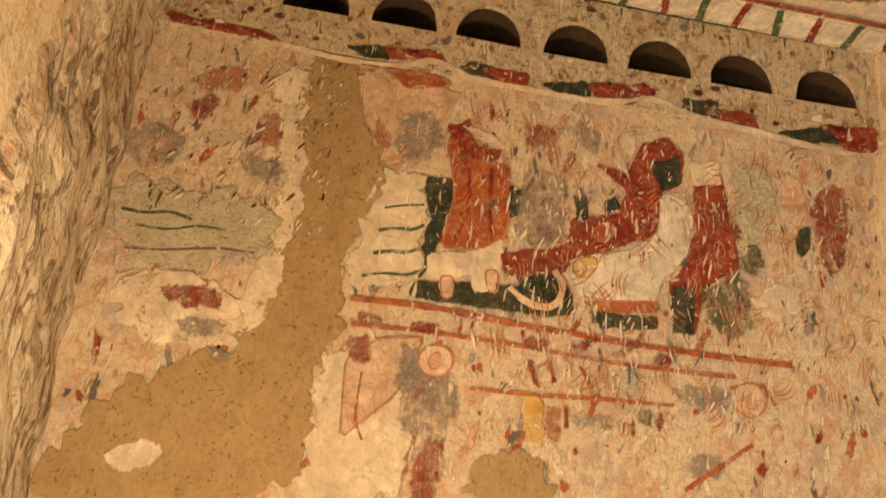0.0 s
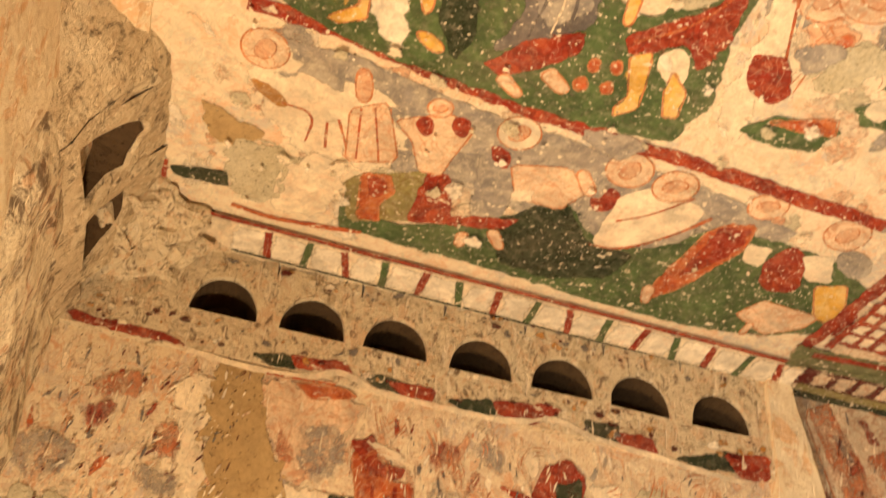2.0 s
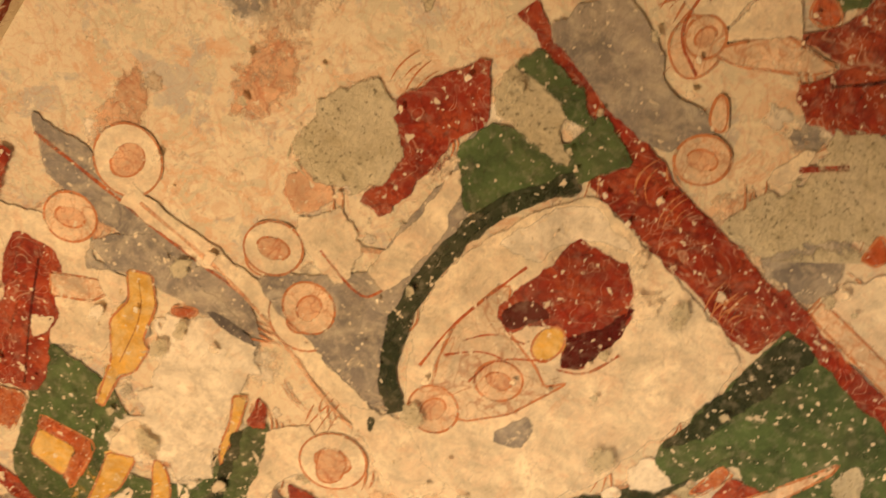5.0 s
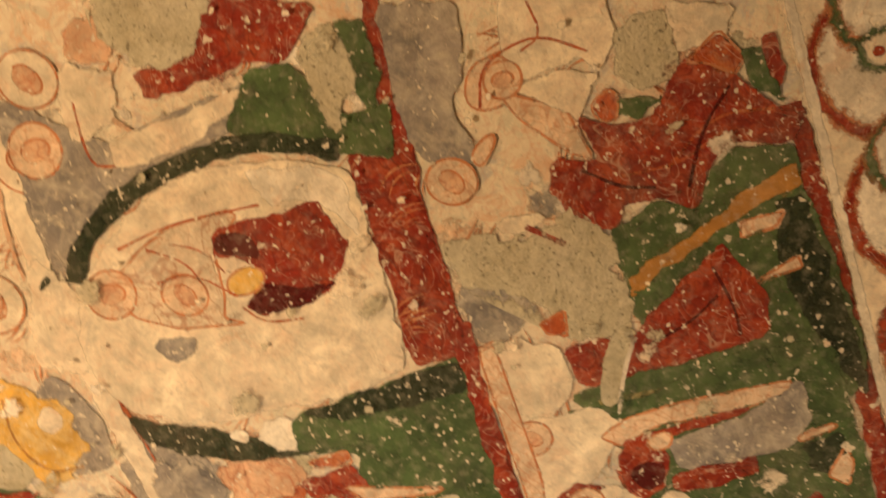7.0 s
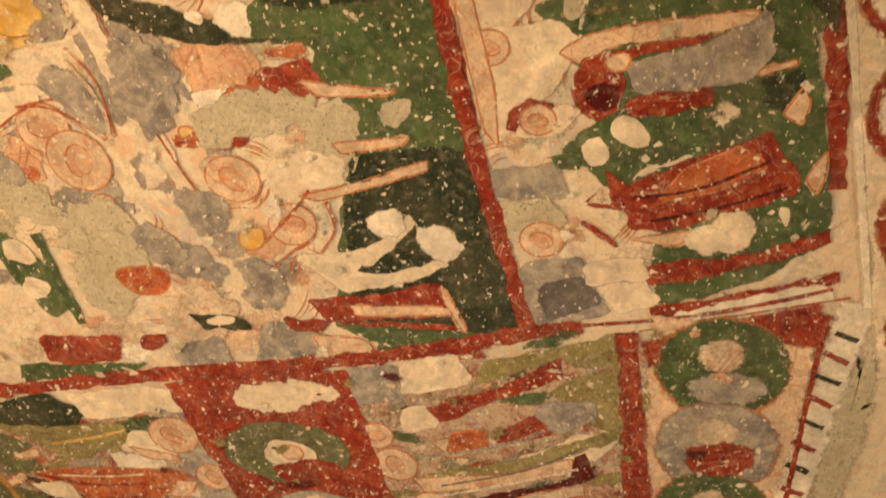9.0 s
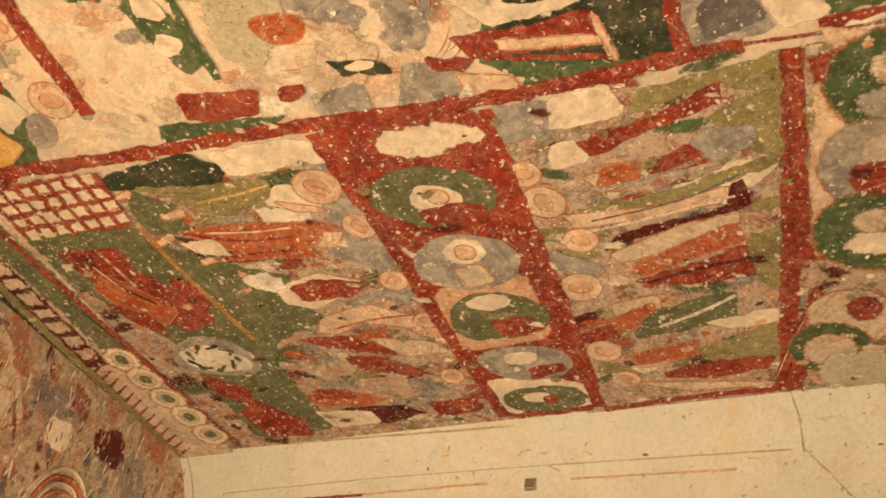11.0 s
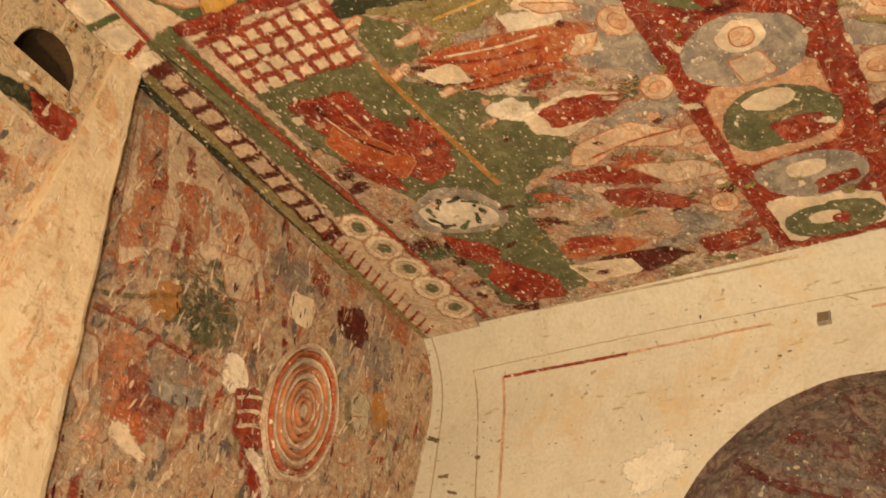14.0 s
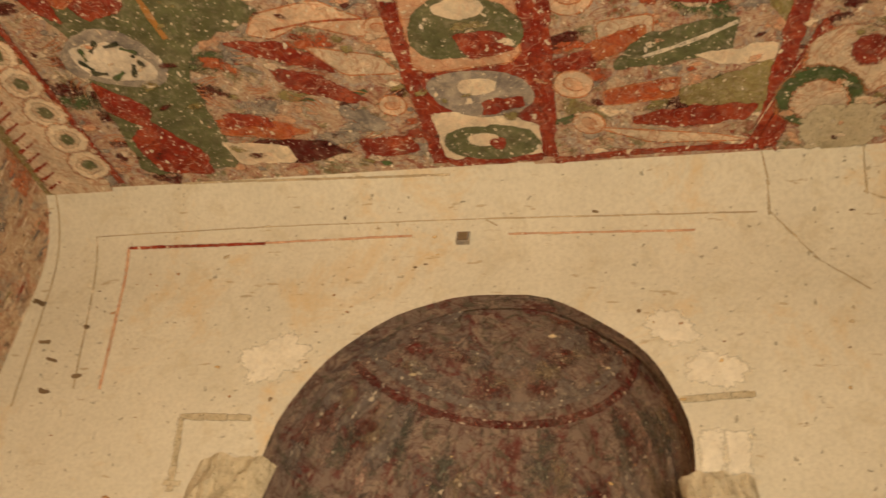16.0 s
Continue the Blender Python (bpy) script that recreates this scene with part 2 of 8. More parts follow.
# ---- mesh tools ----
def part(name, bm, material, parent=None, label=""):
    if "wear" not in bm.verts.layers.float.keys():
        whole = bm.verts.layers.float.new("wear")
        for v in bm.verts:
            v[whole] = 1.0
    me = bpy.data.meshes.new(name)
    bm.to_mesh(me)
    bm.free()
    me.materials.append(material)
    ob = new(name, me)
    if parent:
        ob.parent = parent
    return tagged(ob, label)


def box(bm, x0, y0, z0, x1, y1, z1):
    r = bmesh.ops.create_cube(bm, size=1)["verts"]
    for v in r:
        v.co = Vector((x0 if v.co.x < 0 else x1, y0 if v.co.y < 0 else y1, z0 if v.co.z < 0 else z1))
    return r


def sheet(bm, fn, nu, nv):
    """A grid of quads over fn(u, v), u and v from 0 to 1."""
    rows = [[bm.verts.new(fn(i / nu, j / nv)) for i in range(nu + 1)] for j in range(nv + 1)]
    for j in range(nv):
        for i in range(nu):
            bm.faces.new((rows[j][i], rows[j][i + 1], rows[j + 1][i + 1], rows[j + 1][i]))
    return rows


def rough(x, y, z, scale, amount):
    return noise.fractal(Vector((x, y, z)) * scale, 1.0, 2.0, 4) * amount


Z0 = 3.6            # the ceiling's height
Y1 = 2.50           # front of the cornice and of the north wall in the first bay
Y2 = 2.54           # north wall of the second bay
XE = 2.81           # east wall
XW = -0.60          # west wall


def north2(x):
    """The second bay's north wall, which closes in a little towards the east."""
    return Y2 - 0.055 * (x - 1.44)


def roll(z):
    """How far the east wall rolls forward under the ceiling."""
    return 0.13 * max(0.0, (z - 3.27) / 0.33) ** 3


# ---- structure ----
def build_structure():
    bm = bmesh.new()
    sheet(bm, lambda u, v: (-3.5 + 8 * u, -4 + 8 * v, rough(u * 8, v * 8, 0, 1.5, 0.02)), 40, 40)
    tagged(part("floor", bm, EARTH), "trodden earth floor of the rock-cut chapel", "floor", kind="structure")

    bm = bmesh.new()
    box(bm, -0.95, -2.6, Z0, 3.1, 2.95, Z0 + 0.3)
    tagged(part("ceiling", bm, CEIL), "flat rock-cut ceiling with faded painted plaster", "ceiling", kind="structure")

    # north wall: painted field of the first bay, pilaster edge, second bay
    bm = bmesh.new()
    box(bm, -0.9, Y1 + 0.02, 0, 1.45, Y1 + 0.4, 3.28)
    box(bm, -0.9, Y1 + 0.25, 3.28, 1.45, Y1 + 0.4, Z0)
    tagged(part("wall_north_1", bm, NORTH), "worn frescoed north wall below the arcaded cornice", "wall", kind="structure")

    def edge(u, v):
        z = Z0 * v
        lean = 0.225 * max(0.0, min(1.3, 3.6 - z))
        s = u * 0.34 - 0.06
        if s < 0.0:
            x, y = 1.365, Y1 - 0.02 - s
        elif s < 0.095:
            x, y = 1.365 + s * (0.74 + lean / 0.095), Y1 - 0.02
        else:
            x, y = 1.435 + lean, Y1 - 0.02 + (s - 0.095)
        return (x + rough(x, y, z, 9, 0.006), y + rough(x, y, z + 5, 9, 0.006), z)
    bm = bmesh.new()
    sheet(bm, edge, 34, 120)
    tagged(part("pilaster", bm, EDGE), "cream plastered pilaster edge with faint orange stains", "pilaster", kind="structure")

    bm = bmesh.new()
    for v in box(bm, 1.44, 0, 0, 3.1, Y2 + 0.3, Z0):
        if v.co.y < 1:
            v.co.y = north2(v.co.x)
    tagged(part("wall_north_2", bm, NORTH2), "frescoed north wall with faded red and green figures", "wall", kind="structure")

    # west wall, hewn rock
    def west(u, v):
        y = 2.95 - 5.5 * u
        z = Z0 * v
        back = max(0.0, min(1.0, (1.86 - y) / 0.22))
        x = -0.565 - 0.15 * back * back * (3 - 2 * back)
        return (x + rough(0, y, z, 3.0, 0.03) + rough(0, y, z * 0.4, 16, 0.009), y, z)
    bm = bmesh.new()
    sheet(bm, west, 160, 120)
    tagged(part("wall_west", bm, ROCK), "rough hewn west wall with flaking pale plaster", "wall", kind="structure")

    # smooth painted stretch of the west wall and the plaster rib over it
    def painted(u, v):
        y, z = 1.86 - 4.4 * u, Z0 * v
        turn = max(0.0, min(1.0, (y - 1.3) / 0.5))
        return (-0.655 + 0.06 * turn * turn + rough(1, y, z, 4, 0.012) * turn, y, z)
    bm = bmesh.new()
    sheet(bm, painted, 40, 40)
    tagged(part("wall_west_painted", bm, EDGE), "smooth cream plastered west wall under the rope-pattern border", "wall", kind="structure")

    def rib(u, v):
        y = 1.95 - 0.72 * u
        a = math.pi * v
        x = -0.585 + 0.105 * math.cos(a) * -1 + 0.03 * (y - 1.4)
        return (x + rough(y, v, 3, 5, 0.012), y, Z0 + 0.004 - 0.05 * math.sin(a) * min(1.0, (y - 1.2) * 4) + rough(y, v, 9, 8, 0.008))
    bm = bmesh.new()
    sheet(bm, rib, 40, 12)
    tagged(part("plaster_rib", bm, EDGE), "worn cream plaster rib along the western ceiling edge", "trim", kind="structure")

    # east wall with the apse arch cut through it
    bm = bmesh.new()
    yc, zc, r = 1.115, 2.74, 0.515
    inner, outer = [], []
    for i in range(33):
        a = math.pi * i / 32
        w = 1 + 0.02 * noise.noise(Vector((a * 3, 0, 1)))
        inner.append((yc + r * w * math.cos(a), zc + r * w * math.sin(a)))
    left, right, top = 2.75, -2.6, Z0
    ring = inner
    vi = [bm.verts.new((XE, y, z)) for y, z in ring]
    vb = [bm.verts.new((XE + 0.06, y, z)) for y, z in ring]
    reveal = []
    # border verts: up the sides and along the top
    out = []
    for i in range(33):
        a = math.pi * i / 32
        c, s = math.cos(a), math.sin(a)
        k = 9.0
        if c < -1e-6:
            k = min(k, (right - yc) / c)
        if c > 1e-6:
            k = min(k, (left - yc) / c)
        if s > 1e-6:
            k = min(k, (top - zc) / s)
        out.append((yc + k * c, zc + k * s))
    vo = [bm.verts.new((XE, y, z)) for y, z in out]
    for i in range(32):
        bm.faces.new((vi[i], vi[i + 1], vo[i + 1], vo[i]))
        reveal.append(bm.faces.new((vi[i + 1], vi[i], vb[i], vb[i + 1])))
    for s, (ya, yb) in ((0, (inner[0][0], left)), (32, (right, inner[32][0]))):
        lo = [bm.verts.new((XE, ya, 0)), bm.verts.new((XE, yb, 0))]
        hi = (vi[0], vo[0]) if s == 0 else (vo[32], vi[32])
        bm.faces.new((lo[0], lo[1], hi[1], hi[0]))
        j = vi[s]
        jb = vb[s]
        p = bm.verts.new((XE, j.co.y, 0))
        q = bm.verts.new((XE + 0.06, j.co.y, 0))
        reveal.append(bm.faces.new((p, j, jb, q)))
    # corner pieces above the side rays
    for a_, b_ in ((left, 1), (right, -1)):
        k = [v for v in vo if abs(v.co.y - a_) < 1e-6]
        t = [v for v in vo if abs(v.co.z - top) < 1e-6]
        if k and t:
            k = max(k, key=lambda v: v.co.z)
            t = max(t, key=lambda v: v.co.y * b_)
            c = bm.verts.new((XE, a_, top))
            bm.faces.new((k, c, t))
    bmesh.ops.recalc_face_normals(bm, faces=bm.faces)
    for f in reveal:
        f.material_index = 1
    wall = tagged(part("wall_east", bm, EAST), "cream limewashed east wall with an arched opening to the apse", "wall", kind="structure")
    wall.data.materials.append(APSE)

    # cove where the east wall rolls into the ceiling
    bm = bmesh.new()

    def cove(u, v):
        y, z = 2.56 - 5.0 * u, 3.272 + (Z0 - 3.272) * v
        return (XE - 0.001 - roll(z), y, z)
    sheet(bm, cove, 10, 24)
    tagged(part("cove_trim", bm, EAST), "rounded limewashed cove below the painted ceiling", "trim", kind="structure")

    # the apse: a half round with a half dome
    bm = bmesh.new()
    ra, xa = 0.535, XE + 0.05

    def shell(u, v):
        a = math.pi * (u - 0.5)
        if v < 0.6:
            k, z = 1.0, zc * v / 0.6
        else:
            b = (v - 0.6) / 0.4 * math.pi / 2
            k, z = math.cos(b), zc + ra * math.sin(b)
        return (xa + ra * k * math.cos(a) + rough(a, v, 0, 4, 0.012), yc + ra * k * math.sin(a), z)
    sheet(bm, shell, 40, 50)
    tagged(part("apse", bm, APSE), "dark frescoed apse with a half dome", "apse", kind="structure")
    # unseen wall, added to close the chapel on the south
    for name, x in (("wall_south", 0),):
        bm = bmesh.new()
        box(bm, -1.2, -2.8, 0, 3.4, -2.5, Z0)
        tagged(part(name, bm, ROCK), "unseen rough rock wall added to close the chapel", "wall", kind="structure")


build_structure()


def niche_row(name, count, pitch, width, rise, place, sill, low, high, deep, ends, label, surface):
    """A cornice with a row of small blind arches. place(s, d, z): s along it, d into the wall."""
    body, dark = bmesh.new(), []
    for i in range(count):
        a0, a1 = i * pitch, (i + 1) * pitch
        c = (a0 + a1) / 2 + 0.004 * math.sin(i * 2.3)
        arch = [(c + width / 2 * math.cos(math.pi * k / 14), sill + rise * math.sin(math.pi * k / 14) ** 0.85) for k in range(15)]
        rim = []
        for k, (s, z) in enumerate(arch):
            t = k / 14
            if t < 0.2:
                q = (a1, sill + (high - sill) * t / 0.2)
            elif t < 0.8:
                q = (a1 + (a0 - a1) * (t - 0.2) / 0.6, high)
            else:
                q = (a0, high + (sill - high) * (t - 0.8) / 0.2)
            rim.append(q)
        def wob(s, d, z):
            p = place(s, d, z)
            return (p[0] + rough(*p, 12, 0.004), p[1] + rough(p[0] + 7, p[1], p[2], 12, 0.004), p[2] + rough(p[0], p[1] + 7, p[2], 12, 0.004))
        va = [body.verts.new(wob(s, 0.0, z)) for s, z in arch]
        vin = [body.verts.new(wob(s, 0.012, z - 0.004)) for s, z in arch]
        vr = [body.verts.new(place(s, 0.0, z)) for s, z in rim]
        for k in range(14):
            body.faces.new((va[k], vr[k], vr[k + 1], va[k + 1]))
            body.faces.new((va[k], va[k + 1], vin[k + 1], vin[k]))
        # below the sill
        lows = [body.verts.new(place(s, -0.004, low)) for s in (a1, c + width / 2, c - width / 2, a0)]
        for p, q, r_, s_ in ((vr[0], va[0], lows[1], lows[0]), (va[0], va[14], lows[2], lows[1]), (va[14], vr[14], lows[3], lows[2])):
            body.faces.new((p, q, r_, s_))
        # the hollow behind the arch, its deep shade put into a near-black colour
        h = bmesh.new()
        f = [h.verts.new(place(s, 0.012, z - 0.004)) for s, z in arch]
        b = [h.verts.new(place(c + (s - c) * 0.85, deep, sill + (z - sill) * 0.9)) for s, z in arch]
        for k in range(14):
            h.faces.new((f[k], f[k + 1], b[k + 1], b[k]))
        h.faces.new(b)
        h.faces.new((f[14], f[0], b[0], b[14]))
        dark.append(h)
    for a, b in ((ends[0], 0.0), (count * pitch, count * pitch + ends[1])):
        if b - a > 0.001:
            sheet(body, lambda u, v: place(a + (b - a) * u, -0.004 + 0.004 * v, low + (high - low) * v), 6, 6)
    tail = count * pitch + ends[1]
    sheet(body, lambda u, v: place(tail + 0.26 * u, 0.20 * u, low + (high - low) * v), 6, 6)
    sheet(body, lambda u, v: place(ends[0] + (count * pitch + ends[1] - ends[0]) * u, -0.004 + 0.16 * v, low), 12, 2)
    bmesh.ops.remove_doubles(body, verts=body.verts, dist=0.0005)
    ob = tagged(part(name, body, surface), label, "cornice")
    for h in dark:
        part("niche", h, NICHE_SHADE, ob, "small dark arched niche")
    return ob


CORNICE = mottle("cornice_plaster", ((0.66, 0.55, 0.37), (0.73, 0.62, 0.43), (0.46, 0.36, 0.22), (0.62, 0.42, 0.25)), 2.0, 0.018, None, (0.12, 0.07, 0.04), 0.63, grime=0.53)
SMOKED = mottle("smoked_crumbling_rock", ((0.60, 0.48, 0.31), (0.68, 0.57, 0.39), (0.38, 0.28, 0.17), (0.56, 0.42, 0.26)), 1.4, 0.022, None, (0.09, 0.06, 0.035), 0.62, (0.68, 0.57, 0.39), 0.3, grime=0.53)
north_cornice = niche_row("cornice", 7, 0.2325, 0.178, 0.118, lambda s, d, z: (-0.296 + s, Y1 + d, z), 3.392, 3.272, Z0, 0.13,
                          (-0.30, 0.044), "cream plaster cornice with seven small arched niches", CORNICE)
west_cornice = niche_row("cornice", 3, 0.262, 0.20, 0.19, lambda s, d, z: (-0.55 + 0.14 * (z - 3.3) / 0.3 - d + rough(s, z, 2.0, 7, 0.03), 2.66 - s, z + rough(s, z, 8.0, 5, 0.02)), 3.33, 3.23, Z0, 0.34,
                         (0.0, 0.03), "crumbling rock cornice with dark arched niches on the west wall", SMOKED)


def corner_lump():
    """Crumbled plaster bulging out of the north-west corner under the ceiling."""
    def point(u, v):
        a, b = u * math.pi / 2, v * math.pi / 2
        r = 0.27 * (1 + 0.30 * noise.fractal(Vector((a * 2.5, b * 2.5, 3)), 1.0, 2.0, 4))
        return (-0.56 + r * math.sin(a) * math.cos(b) * 1.25, 2.56 - r * math.cos(a) * math.cos(b) * 1.15, Z0 + 0.01 - 0.19 * math.sin(b) * (1 + 0.25 * noise.noise(Vector((a * 6, b * 6, 7)))))
    bm = bmesh.new()
    sheet(bm, point, 40, 40)
    tagged(part("plaster_bulge", bm, CORNICE), "crumbled cream plaster bulge in the corner", "plaster", kind="structure")


corner_lump()


def impost(y, z, wide, lean):
    """A broken stone springer beside the apse arch."""
    def point(u, v):
        a = (u - 0.5) * 2
        h = max(0.0, 1 - a * a) ** 0.5 * 0.06 * (1 - 0.3 * v)
        return (XE - 0.002 - h + rough(u * 3, v * 3, y, 2, 0.012), y + wide * (u - 0.5) + lean * v, z + 0.30 * (v - 1) + rough(u * 3, v * 3, y + 4, 2, 0.012))
    bm = bmesh.new()
    sheet(bm, point, 20, 16)
    tagged(part("impost", bm, LOSS), "broken grey plaster impost beside the apse arch", "impost", kind="structure")


impost(1.74, 2.77, 0.20, -0.06)
impost(0.50, 2.74, 0.16, 0.06)


# ---- painted patches ----
class Fresco:
    """Lays worn paint patches on one of the surfaces: C ceiling, N1, K and N2 north side, E east wall. Sizes in metres, angles in degrees."""
    FACES = {
        "C": lambda u, v, d: (u, v, Z0 - d), "N1": lambda u, v, d: (u, Y1 + 0.02 - d, v), "K": lambda u, v, d: (u, Y1 - 0.005 - d, v),
        "N2": lambda u, v, d: (u, north2(u) - d, v), "E": lambda u, v, d: (XE - roll(v) - d, u, v),
        "W": lambda u, v, d: (-0.655 + d, u, v)}
    FLIP = ("C", "E")
    EDGED = ("pale_rose_paint", "rose_paint", "drapery_paint", "ochre_yellow_paint", "orange_red_paint")

    def __init__(self):
        self.count, self.thing, self.face, self.surface, self.laid = 0, None, None, "C", {}

    def begin(self, surface, label):
        self.face, self.thing, self.surface, self.label = self.FACES[surface], None, surface, label

    def lay(self, name, material, rim, inner):
        """One patch, from its outline and an inner line; the paint is torn between the two."""
        k = self.laid[self.surface] = self.laid.get(self.surface, 0) + 1
        self.count += 1
        d = 0.0012 + 0.000008 * k
        rim, inner = [[Vector(self.face(u, v, d)) for u, v in line] for line in (rim, inner)]
        if self.thing is None:
            self.thing = tagged(new("fresco"), self.label, "fresco")
            self.thing.location = sum(rim, Vector()) / len(rim)
        bm = bmesh.new()
        wear = bm.verts.layers.float.new("wear")
        a = [bm.verts.new(p - self.thing.location) for p in rim]
        b = [bm.verts.new(p - self.thing.location) for p in inner]
        for v in b:
            v[wear] = 1.0
        mid = bm.verts.new(sum((v.co for v in b), Vector()) / len(b))
        mid[wear] = 1.0
        for i in range(len(a)):
            bm.faces.new((a[i - 1], a[i], b[i], b[i - 1]))
            bm.faces.new((b[i - 1], b[i], mid))
        bm.normal_update()
        towards = {"C": Vector((0, 0, -1)), "E": Vector((-1, 0, 0))}.get(self.surface, Vector((0, -1, 0)))
        for f in bm.faces:
            if f.normal.dot(towards) < 0:
                f.normal_flip()
        return part(name, bm, material, self.thing)

    def shape(self, name, material, u, v, length, width, angle, outline, ragged=0.0, fine=0.0025):
        """outline: points in -1..1 along and across. ragged: share of the width by which the edge wanders."""
        a = radians(angle)
        ca, sa = math.cos(a), math.sin(a)
        seed = self.count * 3.7
        tear = min(0.016, 0.30 * min(length, width))
        lines = ([], [])
        for p, q in outline:
            w = noise.noise(Vector((p * 2.2, q * 2.2, seed))) + 0.5 * noise.noise(Vector((p * 6, q * 6, seed)))
            x, y = p * (length / 2 + 0.35 * tear) * (1 + ragged * w), q * (width / 2 + 0.35 * tear) * (1 + ragged * w)
            x += fine * noise.noise(Vector((p * length * 20, q * width * 20, seed)))
            y += fine * noise.noise(Vector((p * length * 20, q * width * 20, seed + 9)))
            for line, kx, ky in ((lines[0], 1, 1), (lines[1], 1 - 2.4 * tear / length, 1 - 2.4 * tear / width)):
                line.append((u + x * kx * ca - y * ky * sa, v + x * kx * sa + y * ky * ca))
        return self.lay(name, material, *lines)

    def edged(self, name, material, u, v, length, width, angle, outline, ragged):
        if material.name in self.EDGED and min(length, width) > 0.02:
            keep = self.count
            self.shape(name, OUTLINE, u, v, length + 0.007, width + 0.007, angle, outline, ragged)
            self.count = keep
        return self.shape(name, material, u, v, length, width, angle, outline, ragged)

    def stroke(self, material, u, v, length, width, angle, bend):
        """A thin drawn line, tapering and bent."""
        n = 8
        up = [(-1 + 2 * i / n, (1 - (2 * i / n - 1) ** 2) * bend + 1.0 - 0.6 * abs(2 * i / n - 1)) for i in range(n + 1)]
        low = [(-1 + 2 * i / n, (1 - (2 * i / n - 1) ** 2) * bend - 1.0 + 0.6 * abs(2 * i / n - 1)) for i in range(n + 1)]
        a = radians(angle)
        ca, sa = math.cos(a), math.sin(a)
        k = self.laid[self.surface] = self.laid.get(self.surface, 0) + 1
        self.count += 1
        d = 0.0012 + 0.000008 * k
        bm = bmesh.new()
        lines = []
        for line in (up, low):
            lines.append([bm.verts.new(Vector(self.face(u + p * length / 2 * ca - q * width / 2 * sa, v + p * length / 2 * sa + q * width / 2 * ca, d)) - self.thing.location) for p, q in line])
        for i in range(n):
            bm.faces.new((lines[0][i], lines[0][i + 1], lines[1][i + 1], lines[1][i]))
        wear = bm.verts.layers.float.new("wear")
        for w in bm.verts:
            w[wear] = 0.42
        return part("painted_line", bm, material, self.thing)

    def folds(self, material, u, v, length, width, angle, flare):
        """Drapery lines drawn along a robe."""
        ink = {"ox_red_paint": MAROON, "orange_red_paint": RED, "warm_grey_paint": SLATE, "green_earth_paint": DARK, "ochre_yellow_paint": OCHRE, "olive_paint": DARK}.get(material.name, OUTLINE)
        if min(length, width) < 0.035:
            return
        a = radians(angle)
        n = max(2, min(6, int(width / 0.024)))
        for i in range(n):
            q = (i + 0.5) / n - 0.5
            r = noise.noise(Vector((u * 9, v * 9, i * 2.3)))
            long = length * (0.55 + 0.3 * r)
            p = length * 0.10 * (r + 0.4)
            lean = math.degrees(math.atan2(q * width * flare, length)) * 1.2 + 9 * r
            x, y = p, q * width * 0.82
            tone = CREAM if i % 4 == 2 and ink in (SLATE, MAROON) else ink
            self.stroke(tone, u + x * math.cos(a) - y * math.sin(a), v + x * math.sin(a) + y * math.cos(a), long, 0.0042 + 0.0022 * r, angle + lean, 3.0 * r)

    def scatter(self, surface, label, materials, count, area, size, stretch, angle, seed, soft=0.0):
        """Many small torn remains of paint, joined into one piece of stuff."""
        rnd = random.Random(seed)
        face = self.FACES[surface]
        u0, u1, v0, v1 = area
        bm = bmesh.new()
        wear = bm.verts.layers.float.new("wear")
        for i in range(count):
            k = self.laid[surface] = self.laid.get(surface, 0) + 1
            d = 0.0012 + 0.000008 * k
            u, v = rnd.uniform(u0, u1), rnd.uniform(v0, v1)
            r = size[0] + (size[1] - size[0]) * rnd.random() ** 2
            a = radians(angle + rnd.uniform(-28, 28))
            long = r * rnd.uniform(0.8, stretch)
            rim, inner, m = [], [], 18
            for j in range(m):
                t = j * math.tau / m
                w = 1 + 0.55 * noise.noise(Vector((math.cos(t) * 1.6, math.sin(t) * 1.6, i * 1.31 + seed)))
                x, y = long * w * math.cos(t), r * w * math.sin(t)
                for line, g in ((rim, 1.0), (inner, 0.55)):
                    line.append(bm.verts.new(face(u + g * (x * math.cos(a) - y * math.sin(a)), v + g * (x * math.sin(a) + y * math.cos(a)), d)))
            mid = bm.verts.new(face(u, v, d))
            for w in (*inner, mid):
                w[wear] = 0.5 - soft
            tone = rnd.randrange(len(materials))
            for j in range(m):
                for f in (bm.faces.new((rim[j - 1], rim[j], inner[j], inner[j - 1])), bm.faces.new((inner[j - 1], inner[j], mid))):
                    f.material_index = tone
        bmesh.ops.recalc_face_normals(bm, faces=bm.faces)
        ob = part("paint_remains", bm, materials[0])
        for m in materials[1:]:
            ob.data.materials.append(m)
        return tagged(ob, label, "fresco", kind="stuff")

    def curve(self, corners, closed=True, turns=2, cut_at=0.25):
        """Round a line of corners by cutting them twice."""
        pts = [Vector((p[0], p[1], 0)) for p in corners]
        for _ in range(turns):
            n = len(pts)
            cut = [] if closed else [pts[0]]
            for i in range(n if closed else n - 1):
                p, q = pts[i], pts[(i + 1) % n]
                cut += [p.lerp(q, cut_at), p.lerp(q, 1 - cut_at)]
            pts = cut if closed else cut + [pts[-1]]
        return pts

    def lay_field(self, name, material, pts, wander, tear):
        """A closed painted field: its edge wanders a little and is torn over a narrow rim."""
        seed = self.count * 1.7
        line = []
        for i, p in enumerate(pts):
            q = pts[(i + 1) % len(pts)]
            n = max(1, int((q - p).length / 0.012))
            line += [p.lerp(q, k / n) for k in range(n)]
        line = [p + wander * Vector((noise.fractal(p * 28 + Vector((0, 0, seed)), 1.0, 2.0, 3), noise.fractal(p * 28 + Vector((5, 3, seed)), 1.0, 2.0, 3), 0)) for p in line]
